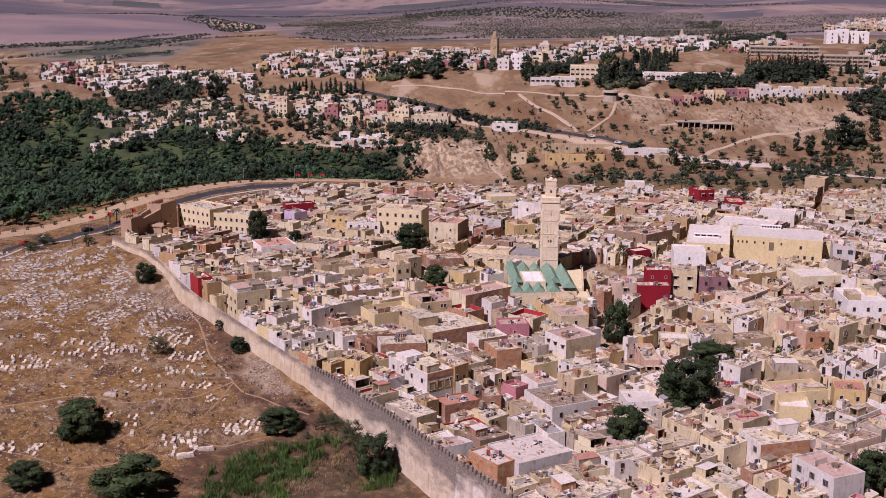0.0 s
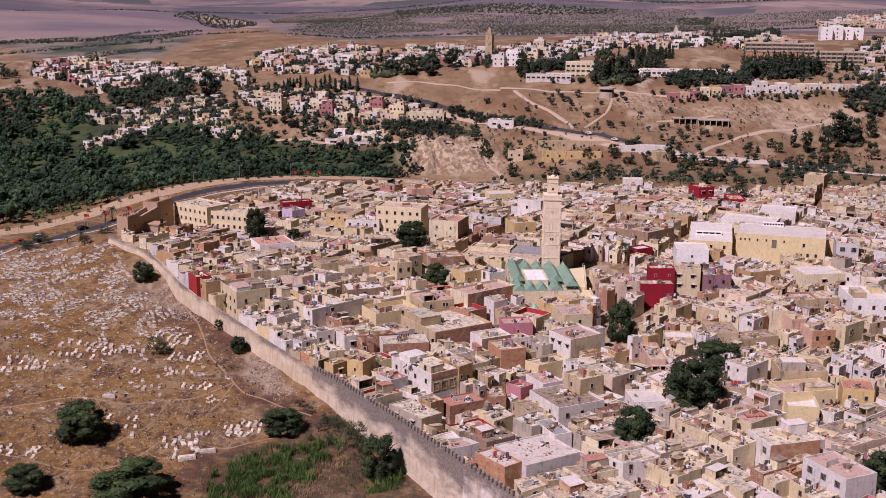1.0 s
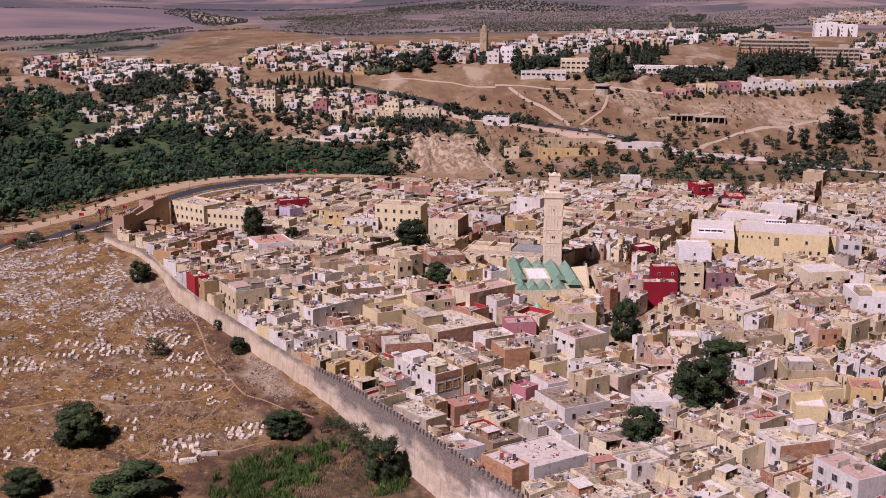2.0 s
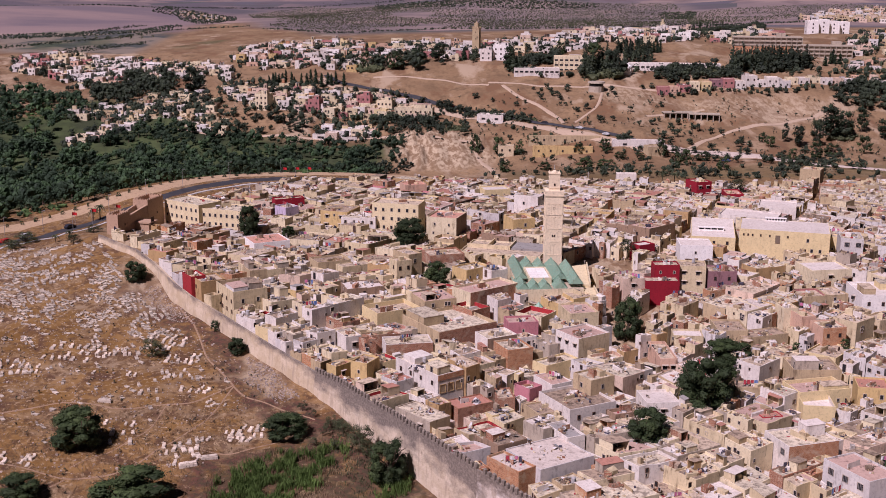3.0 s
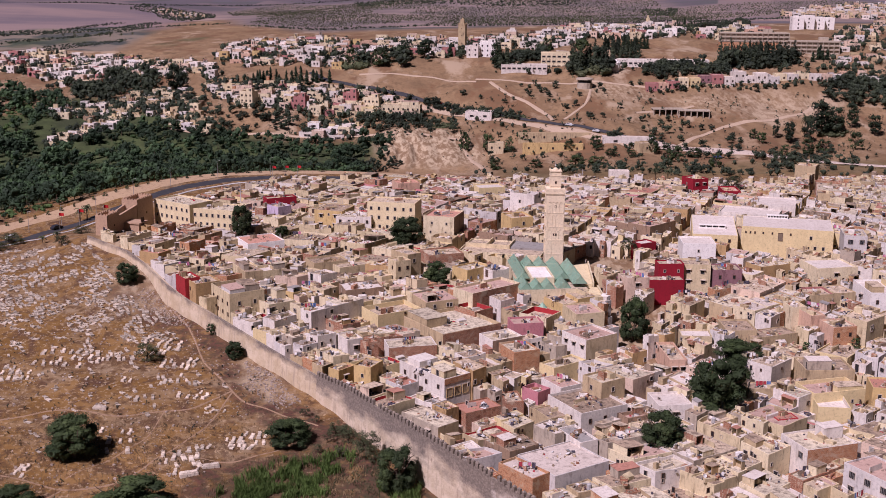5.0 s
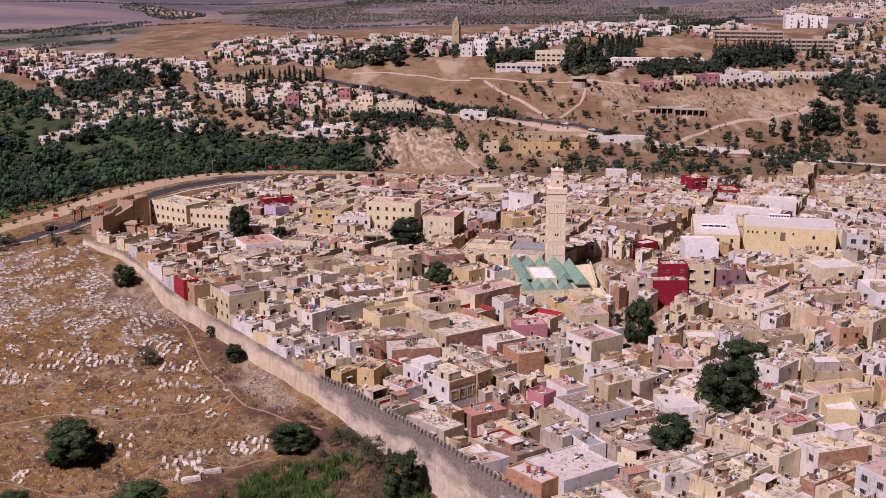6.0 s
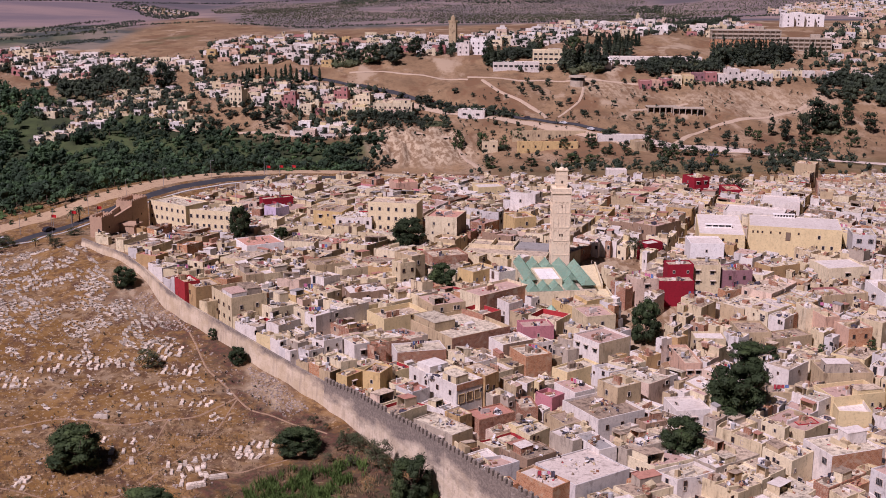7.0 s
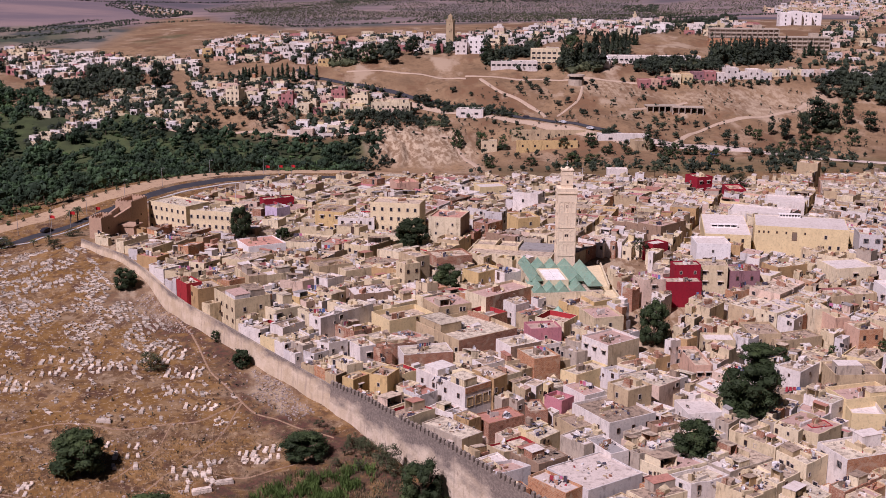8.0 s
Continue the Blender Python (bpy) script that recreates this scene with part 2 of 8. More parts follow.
RUBBLE = plaster("broken_stone", (0.45, 0.36, 0.29), (0.2, 0.14, 0.1), 0.6, 0.4)
SAND = plaster("sandy_verge", (0.42, 0.295, 0.17), (0.36, 0.22, 0.13), 0.5, 0)
KASBAH = plaster("rammed_earth", (0.43, 0.285, 0.18), (0.3, 0.19, 0.12), 0.35, 0.04, 0.92, 0.15)
MINARET = plaster("minaret_stone", (0.74, 0.61, 0.42), (0.5, 0.38, 0.25), 0.2, 0.03, 0.92, 0.1)

# ---------------------------------------------------------------- builders


class Shape:
    """Vertices and faces of one mesh, gathered piece by piece."""

    def __init__(self):
        self.v, self.f, self.k = [], [], []

    def poly(self, pts, slot=0):
        n = len(self.v)
        self.v.extend(pts)
        self.f.append(tuple(range(n, n + len(pts))))
        self.k.append(slot)

    def prism(self, ring, z0, z1, slot=0, top=True, bottom=False, top_slot=None):
        """A block on a counter-clockwise ring of x, y; z0 and z1 may be lists."""
        n, m = len(self.v), len(ring)
        lo = z0 if isinstance(z0, (list, tuple)) else [z0] * m
        hi = z1 if isinstance(z1, (list, tuple)) else [z1] * m
        self.v.extend([(x, y, z) for (x, y), z in zip(ring, lo)])
        self.v.extend([(x, y, z) for (x, y), z in zip(ring, hi)])
        for i in range(m):
            j = (i + 1) % m
            self.f.append((n + i, n + j, n + m + j, n + m + i))
            self.k.append(slot)
        if top:
            self.f.append(tuple(range(n + m, n + 2 * m)))
            self.k.append(slot if top_slot is None else top_slot)
        if bottom:
            self.f.append(tuple(range(n + m - 1, n - 1, -1)))
            self.k.append(slot)

    def box(self, x0, x1, y0, y1, z0, z1, slot=0, bottom=True):
        self.prism([(x0, y0), (x1, y0), (x1, y1), (x0, y1)], z0, z1, slot, True, bottom)

    def tube(self, a, b, r0, r1, sides=6, slot=0):
        a, b = Vector(a), Vector(b)
        w = (b - a).normalized()
        u = w.orthogonal().normalized()
        t = w.cross(u)
        n = len(self.v)
        for p, r in ((a, r0), (b, r1)):
            for i in range(sides):
                g = 2 * math.pi * i / sides
                self.v.append(tuple(p + (u * math.cos(g) + t * math.sin(g)) * r))
        for i in range(sides):
            j = (i + 1) % sides
            self.f.append((n + i, n + j, n + sides + j, n + sides + i))
            self.k.append(slot)
        self.f.append(tuple(range(n + sides, n + 2 * sides)))
        self.k.append(slot)

    def mesh(self, name, *mats):
        me = bpy.data.meshes.new(name)
        me.from_pydata(self.v, [], self.f)
        for m in mats:
            me.materials.append(m)
        if len(mats) > 1:
            me.polygons.foreach_set("material_index", self.k)
        me.update()
        return me


def part(name, me, parent=None, place=None, label=""):
    """One mesh object, under its thing."""
    ob = new(name, me)
    ob.parent = parent
    if place is not None:
        ob.matrix_basis = place
    if label:
        ob["label"] = label
    return ob


def base(name, x, y, z, turn=0.0, label="", category="", group="", kind=""):
    ob = new(name)
    ob.empty_display_size = 0.5
    ob.matrix_basis = pose(x, y, z, 0, 0, turn)
    return tagged(ob, label, category, group, kind)


def ground(x, y):
    return float(land(x, y))


def inside(p, ring):
    x, y = p
    hit = False
    for (x0, y0), (x1, y1) in zip(ring, ring[1:] + ring[:1]):
        if (y0 > y) != (y1 > y) and x < x0 + (y - y0) * (x1 - x0) / (y1 - y0):
            hit = not hit
    return hit


def inset(ring, d):
    """The ring moved inwards by d (convex, counter-clockwise)."""
    out, m = [], len(ring)
    for i in range(m):
        a, b, c = (Vector(ring[(i + k) % m]) for k in (-1, 0, 1))
        u, w = (b - a).normalized(), (c - b).normalized()
        nu, nw = Vector((-u.y, u.x)), Vector((-w.y, w.x))
        s = (nu + nw)
        s = s * (d / max(0.3, s.dot(nu)))
        out.append((b.x + s.x, b.y + s.y))
    return out


def strip(name, pts, width, mat, lift=0.05, label="", category="", kind="structure", step=2.0, thick=0.0):
    """A road or path laid along the ground."""
    line = []
    for (x0, y0), (x1, y1) in zip(pts, pts[1:]):
        n = max(1, int(math.hypot(x1 - x0, y1 - y0) / step))
        line += [(x0 + (x1 - x0) * i / n, y0 + (y1 - y0) * i / n) for i in range(n)]
    line.append(pts[-1])
    for _ in range(3):
        line = [line[0]] + [tuple((a + 2 * b + c) / 4 for a, b, c in zip(*t)) for t in zip(line, line[1:], line[2:])] + [line[-1]]
    s = Shape()
    rows = []
    cols = 5
    for i, (x, y) in enumerate(line):
        a, b = line[max(0, i - 1)], line[min(len(line) - 1, i + 1)]
        d = math.hypot(b[0] - a[0], b[1] - a[1]) or 1
        nx, ny = -(b[1] - a[1]) / d, (b[0] - a[0]) / d
        wob = 1 + 0.22 * noise.noise(Vector((x * 0.2, y * 0.2, 3)))
        rows.append([])
        for c in range(cols):
            o = (c / (cols - 1) - 0.5) * width * wob
            px, py = x + nx * o, y + ny * o
            edge = 0.0 if 0 < c < cols - 1 else -0.25
            rows[-1].append(len(s.v))
            s.v.append((px, py, ground(px, py) + lift + edge))
    for r, q in zip(rows, rows[1:]):
        for c in range(cols - 1):
            s.f.append((r[c + 1], r[c], q[c], q[c + 1]))
            s.k.append(0)
    ob = part(name, s.mesh(name, mat))
    for p in ob.data.polygons:
        p.use_smooth = True
    return tagged(ob, label, category, kind=kind)


# ---------------------------------------------------------------- the ground: one sheet to the horizon


def ground_material():
    m, nodes, links, b = material("dry_earth", 0.97)
    cover = nodes.new("ShaderNodeAttribute")
    cover.attribute_name = "cover"
    sep = nodes.new("ShaderNodeSeparateColor")
    links.new(cover.outputs["Color"], sep.inputs[0])
    # dry grass over bare earth
    c = mixed(nodes, links, noise_mask(nodes, links, 0.07, 0.4, 0.6), (0.16, 0.082, 0.02), (0.235, 0.132, 0.045))
    c = mixed(nodes, links, noise_mask(nodes, links, 0.09, 0.5, 0.64, 6, (0.6, 1, 1)), c, (0.24, 0.168, 0.098))
    c = mixed(nodes, links, noise_mask(nodes, links, 0.12, 0.52, 0.64, 8, (1.3, 1, 1)), c, (0.085, 0.042, 0.024))
    c = mixed(nodes, links, noise_mask(nodes, links, 0.45, 0.48, 0.62, 8), c, (0.1, 0.053, 0.023))
    c = mixed(nodes, links, noise_mask(nodes, links, 1.0, 0.55, 0.64, 6), c, (0.31, 0.215, 0.122))
    weeds = nodes.new("ShaderNodeAttribute")
    weeds.attribute_name = "tilled"
    weed = nodes.new("ShaderNodeSeparateColor")
    links.new(weeds.outputs["Color"], weed.inputs[0])
    k = nodes.new("ShaderNodeMath")
    k.operation = "MULTIPLY"
    links.new(weed.outputs[2], k.inputs[0])
    links.new(noise_mask(nodes, links, 0.3, 0.36, 0.54, 7), k.inputs[1])
    c = mixed(nodes, links, k.outputs[0], c, mixed(nodes, links, noise_mask(nodes, links, 0.9, 0.4, 0.6), (0.105, 0.045, 0.03), (0.06, 0.04, 0.022)))
    # golden stubble of the far slopes
    gold = mixed(nodes, links, noise_mask(nodes, links, 0.03, 0.4, 0.6), (0.262, 0.168, 0.086), (0.19, 0.118, 0.06))
    gold = mixed(nodes, links, noise_mask(nodes, links, 0.035, 0.5, 0.58, 9, (1, 0.6, 1)), gold, (0.165, 0.09, 0.044))
    gold = mixed(nodes, links, noise_mask(nodes, links, 0.16, 0.52, 0.66, 8), gold, (0.14, 0.088, 0.045))
    gold = mixed(nodes, links, noise_mask(nodes, links, 0.05, 0.55, 0.63, 9, (1, 0.5, 1)), gold, (0.285, 0.195, 0.115))
    gold = mixed(nodes, links, noise_mask(nodes, links, 0.7, 0.54, 0.66, 6), gold, (0.15, 0.095, 0.05))
    gold = mixed(nodes, links, noise_mask(nodes, links, 0.03, 0.56, 0.62, 10, (1, 0.5, 1)), gold, (0.34, 0.25, 0.16))
    c = mixed(nodes, links, cover.outputs["Alpha"], c, gold)
    # farmland far off: ploughed, stubble and green plots, tinted bluish to stand for haze
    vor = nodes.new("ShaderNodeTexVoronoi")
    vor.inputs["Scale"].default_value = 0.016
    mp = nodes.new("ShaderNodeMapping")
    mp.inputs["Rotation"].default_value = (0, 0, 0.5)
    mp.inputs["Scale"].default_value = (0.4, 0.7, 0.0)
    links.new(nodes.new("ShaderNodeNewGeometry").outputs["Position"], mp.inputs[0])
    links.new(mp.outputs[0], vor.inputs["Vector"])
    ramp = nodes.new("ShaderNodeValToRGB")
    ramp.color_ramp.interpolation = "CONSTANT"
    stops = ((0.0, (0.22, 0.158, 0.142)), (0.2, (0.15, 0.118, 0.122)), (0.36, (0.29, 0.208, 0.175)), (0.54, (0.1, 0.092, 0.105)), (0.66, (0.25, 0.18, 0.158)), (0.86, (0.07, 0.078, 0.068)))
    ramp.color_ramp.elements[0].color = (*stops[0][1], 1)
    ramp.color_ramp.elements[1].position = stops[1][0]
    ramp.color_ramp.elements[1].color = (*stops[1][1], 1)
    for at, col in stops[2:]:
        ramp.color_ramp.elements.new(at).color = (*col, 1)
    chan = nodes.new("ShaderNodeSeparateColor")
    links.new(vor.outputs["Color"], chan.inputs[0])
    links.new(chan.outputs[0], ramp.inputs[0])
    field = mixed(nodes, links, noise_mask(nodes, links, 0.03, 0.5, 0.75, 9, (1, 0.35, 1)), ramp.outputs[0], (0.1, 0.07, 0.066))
    # broad dark bluish tracts: cloud shadow and haze painted over the plots
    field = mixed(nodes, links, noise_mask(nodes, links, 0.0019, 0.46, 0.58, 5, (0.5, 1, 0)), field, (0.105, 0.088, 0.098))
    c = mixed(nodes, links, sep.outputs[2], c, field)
    # bare dark earth under the olive groves, and a pale ploughed slope, haze tint included
    tilled = nodes.new("ShaderNodeAttribute")
    tilled.attribute_name = "tilled"
    both = nodes.new("ShaderNodeSeparateColor")
    links.new(tilled.outputs["Color"], both.inputs[0])
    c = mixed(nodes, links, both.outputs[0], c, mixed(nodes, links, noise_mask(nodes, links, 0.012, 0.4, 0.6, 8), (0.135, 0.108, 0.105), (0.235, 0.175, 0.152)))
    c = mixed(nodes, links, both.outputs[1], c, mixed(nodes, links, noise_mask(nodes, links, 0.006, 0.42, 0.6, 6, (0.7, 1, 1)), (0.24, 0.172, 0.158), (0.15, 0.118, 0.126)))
    strip_rows = noise_mask(nodes, links, 0.05, 0.46, 0.54, 3, (0.5, 0.35, 1))
    c = mixed(nodes, links, tilled.outputs["Alpha"], c, mixed(nodes, links, strip_rows, (0.06, 0.066, 0.058), (0.19, 0.155, 0.115)))
    # green of the valley floor
    g = mixed(nodes, links, noise_mask(nodes, links, 0.05, 0.4, 0.6), (0.022, 0.036, 0.013), (0.055, 0.08, 0.026))
    c = mixed(nodes, links, sep.outputs[1], c, g)
    # pale rubble and bare chalk
    p = mixed(nodes, links, noise_mask(nodes, links, 0.45, 0.43, 0.58, 10, (1, 0.4, 1)), (0.2, 0.128, 0.07), (0.42, 0.325, 0.21))
    c = mixed(nodes, links, sep.outputs[0], c, p)
    links.new(c, b.inputs["Base Color"])
    bumped(nodes, links, b, 1.6, 0.2, 0.7)
    return m


def graded(stops):
    """Grid lines: spacing from each stop to the next."""
    out = []
    for (a, s), (b_, _) in zip(stops, stops[1:]):
        n = max(1, round((b_ - a) / s))
        out += [a + (b_ - a) * i / n for i in range(n)]
    return np.array(out + [stops[-1][0]])


GREEN_VALLEY = [(-290, 640), (-200, 690), (-175, 712), (-140, 690), (-100, 662), (-60, 640), (-5, 632), (-12, 600), (-45, 575), (-100, 540), (-130, 480), (-170, 440), (-330, 430)]

GROVE = [(-189, 1759), (-127, 1984), (116, 1800), (429, 1700), (340, 1200), (200, 1040), (60, 1130), (-35, 1079), (-112, 1214)]
GROVE_EAST = [(398, 1514), (689, 1555), (667, 1423), (473, 1322), (290, 1099)]
PLOUGHED = [(-634, 1909), (-331, 1733), (-240, 1560), (-213, 1171), (-365, 1177), (-640, 1300)]
MARKET_GARDENS = [(-347, 1108), (-290, 926), (-196, 922), (-198, 1108), (-235, 1215), (-313, 1176)]
STUBBLE = [(-190, 880), (-215, 1100), (-200, 1300), (-110, 1400), (-90, 1150), (-60, 900)]


def softly(X, Y, ring, r):
    """1 inside the ring, fading out over about r metres."""
    best = np.full(X.shape, 1e9)
    hit = np.zeros(X.shape, bool)
    for (x0, y0), (x1, y1) in zip(ring, ring[1:] + ring[:1]):
        dx, dy = x1 - x0, y1 - y0
        t = np.clip(((X - x0) * dx + (Y - y0) * dy) / (dx * dx + dy * dy), 0, 1)
        best = np.minimum(best, np.hypot(X - x0 - t * dx, Y - y0 - t * dy))
        if dy:
            hit ^= ((y0 > Y) != (y1 > Y)) & (X < x0 + (Y - y0) * dx / dy)
    return np.where(hit, 1.0, np.clip(1 - best / r, 0, 1))


def build_ground():
    xs = graded([(-3200, 160), (-1000, 50), (-420, 12), (-150, 1.6), (20, 3.5), (260, 12), (480, 50), (1100, 160), (3200, 160)])
    ys = graded([(-400, 60), (140, 6), (200, 1.6), (400, 4), (800, 10), (1100, 25), (2000, 60), (3200, 120), (4850, 120)])
    X, Y = np.meshgrid(xs, ys)
    Z = land(X, Y)
    # gullies worn into the bare bluff
    bluff = softly(X, Y, [(-2, 628), (12, 640), (44, 630), (50, 604), (30, 592), (4, 598)], 8)
    worn = np.abs(np.sin(X / 3.1 + 0.8 * np.sin(Y / 7) + 1.2 * np.sin(X / 11)))
    Z = Z + bluff * (3.2 * worn - 1.2)
    n, m = X.shape
    idx = np.arange(n * m).reshape(n, m)
    faces = np.stack([idx[:-1, :-1], idx[:-1, 1:], idx[1:, 1:], idx[1:, :-1]], -1).reshape(-1, 4)
    me = bpy.data.meshes.new("ground")
    me.from_pydata(np.stack([X, Y, Z], -1).reshape(-1, 3).tolist(), [], faces.tolist())
    col = np.zeros((n, m, 4), np.float32)
    pale = softly(X, Y, [(2, 625), (12, 640), (40, 628), (46, 600), (30, 590), (8, 598)], 10)
    pale = np.maximum(pale, 0.75 * softly(X, Y, [(-44, 287), (-37, 278), (-32, 267), (-37, 266), (-43, 276)], 3))
    pale = np.maximum(pale, 0.6 * softly(X, Y, [(-80, 345), (-72, 332), (-66, 318), (-74, 320), (-84, 338)], 6))
    pale = np.maximum(pale, 0.55 * softly(X, Y, [(170, 664), (230, 670), (250, 655), (210, 640)], 14))
    pale = np.maximum(pale, 0.6 * softly(X, Y, [(120, 690), (150, 690), (160, 670), (130, 668)], 10))
    pale = np.maximum(pale, 0.6 * softly(X, Y, [(-243, 762), (-236, 780), (-215, 764), (-213, 746), (-228, 736)], 6))
    # trodden earth and paving of the lanes inside the walls
    pale = np.maximum(pale, 0.7 * softly(X, Y, [(-94, 366), (-60, 317), (-24, 269), (8, 215), (210, 205), (250, 430), (60, 468), (-50, 420)], 2))
    col[..., 0] = pale
    col[..., 1] = softly(X, Y, GREEN_VALLEY, 14) * 0.95 + 0.18 * softly(X, Y, [(-48, 216), (-45, 232), (-26, 244), (-8, 232), (-2, 214)], 5)
    col[..., 1] = np.clip(np.maximum(col[..., 1], 0.3 * softly(X, Y, [(60, 560), (120, 545), (190, 555), (260, 545), (260, 525), (60, 535)], 14)), 0, 1)
    for plot in ([(-281, 963), (-290, 1035), (-276, 1056), (-262, 990), (-268, 945)], [(-254, 1066), (-243, 1059), (-230, 1019), (-244, 985), (-254, 1020)], [(-158, 1005), (-136, 1022), (-143, 983)], [(-165, 964), (-157, 975), (-153, 930)]):
        col[..., 1] = np.maximum(col[..., 1], 0.55 * softly(X, Y, plot, 8))
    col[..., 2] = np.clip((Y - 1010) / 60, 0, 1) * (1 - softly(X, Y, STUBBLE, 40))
    col[..., 3] = np.clip((Y - 500) / 60, 0, 1)
    at = me.color_attributes.new("cover", "FLOAT_COLOR", "POINT")
    at.data.foreach_set("color", col.reshape(-1))
    till = np.zeros((n, m, 4), np.float32)
    till[..., 0] = np.maximum(softly(X, Y, GROVE, 30), softly(X, Y, GROVE_EAST, 30))
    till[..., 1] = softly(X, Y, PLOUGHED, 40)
    till[..., 2] = np.maximum(softly(X, Y, [(-51, 284), (-46, 284), (-45, 279), (-49, 278)], 4), softly(X, Y, [(-58, 302), (-53, 298), (-50, 292), (-56, 292)], 4))
    till[..., 2] = np.maximum(till[..., 2], softly(X, Y, [(-46, 274), (-42, 275), (-38, 264), (-30, 262), (-22, 250), (-27, 246), (-36, 256), (-42, 262)], 4))
    till[..., 2] = np.maximum(till[..., 2], softly(X, Y, [(-50, 236), (-20, 246), (-8, 232), (2, 214), (-48, 212)], 5))
    till[..., 2] = np.maximum(till[..., 2], 0.9 * softly(X, Y, [(-84, 329), (-76, 333), (-64, 317), (-57, 305), (-47, 292), (-49, 286), (-58, 296), (-68, 308), (-78, 321)], 4))
    till[..., 3] = softly(X, Y, MARKET_GARDENS, 12)
    at = me.color_attributes.new("tilled", "FLOAT_COLOR", "POINT")
    at.data.foreach_set("color", till.reshape(-1))
    me.polygons.foreach_set("use_smooth", [True] * len(me.polygons))
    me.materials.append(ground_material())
    return tagged(new("ground", me), "dry brown grassland, green valley floor and far fields", "ground", kind="structure")


build_ground()

# ---------------------------------------------------------------- roads and paths
ROAD = [(-150, 352), (-138.5, 369.4), (-132, 382.5), (-123, 389.5), (-117, 401), (-109, 414), (-102, 427), (-90, 446), (-81, 460), (-66, 475), (-46, 486), (-10, 494), (40, 500)]
PROMENADE = [(-170, 382), (-147, 400), (-134, 411), (-123, 425), (-112, 438), (-97, 454), (-87, 468), (-70, 485), (-45, 497), (-15, 506), (30, 512)]
strip("promenade", PROMENADE, 15, SAND, 0.10, "sandy promenade beside the ring road", "pavement")
strip("road", ROAD, 5.2, ASPHALT, 0.16, "grey asphalt ring road below the gate", "road")
strip("kerb", [(x + 3.9, y - 3.3) for x, y in ROAD], 0.6, PAINT_WHITE, 0.35, "pale stone kerb of the ring road", "kerb")
HILL_ROAD = [(-40, 740), (-29, 725), (-2, 708), (24, 691), (50, 675), (68, 661), (95, 629), (121, 606), (136, 597)]
LOWER_ROAD = [(133, 599), (158, 592), (175, 585), (197, 566), (234, 540), (300, 516)]
strip("hill_road", HILL_ROAD, 3.4, ASPHALT, 0.55, "asphalt road down the far hillside", "road", step=6)
strip("lower_road", LOWER_ROAD, 6.5, PALE_ROAD, 0.5, "pale concrete road above the river gardens", "road", step=5)
strip("road_parapet", [(x - 3, y - 6) for x, y in LOWER_ROAD], 0.9, PALE_ROAD, 1.3, "low pale parapet along the road", "wall", step=5)
strip("road_shoulder", [(x - 3, y - 6.5) for x, y in HILL_ROAD], 6, DUST, 0.5, "pale dusty shoulder of the hill road", "road", step=6)
strip("river_road", [(-120, 662), (-97, 661), (-69, 655), (-41, 651), (-9, 647), (21, 629), (42, 623)], 2.6, DUST, 0.5, "pale dirt road above the valley", "road", step=6)
for pts, w in (
    ([(68, 709), (71, 692), (88, 668), (94, 653), (94, 638)], 3.0),
    ([(153, 597), (169, 616), (198, 630), (222, 636), (238, 645), (246, 653)], 3.5),
    ([(41, 614), (45, 597), (48, 571)], 3.0),
    ([(177, 655), (156, 651), (141, 644)], 3.0),
    ([(-10, 735), (30, 728), (60, 712)], 3.0),
    ([(60, 716), (120, 700), (180, 684)], 3.0),
    ([(100, 640), (118, 662), (124, 684)], 2.0),
):
    strip("dirt_track", pts, w * 0.85, DUST, 0.35, "pale dirt track over the dry hillside", "track", step=5)
for pts, w in (
    ([(-68, 322), (-60, 306), (-57.4, 298), (-54, 285), (-47, 274), (-46, 270), (-42, 264.5), (-36, 260.5), (-26, 254)], 1.1),
    ([(-46, 270), (-48, 263), (-50.6, 253), (-57, 245), (-66, 233), (-76, 231.5), (-85, 237), (-95, 239), (-110, 238)], 1.0),
    ([(-46, 271), (-55, 262), (-72, 261.3), (-85, 265), (-101, 258)], 1.2),
    ([(-76, 231.5), (-80, 226), (-84, 215)], 1.0),
    ([(-57, 245), (-44, 240), (-34, 244), (-27, 250)], 0.8),
    ([(-60, 262), (-62, 252), (-68, 243), (-76, 236)], 0.7),
):
    strip("footpath", pts, w * 0.7, PATH_EARTH, 0.06, "trodden dirt footpath through dry grass", "path", step=1.5)

# ---------------------------------------------------------------- the town wall


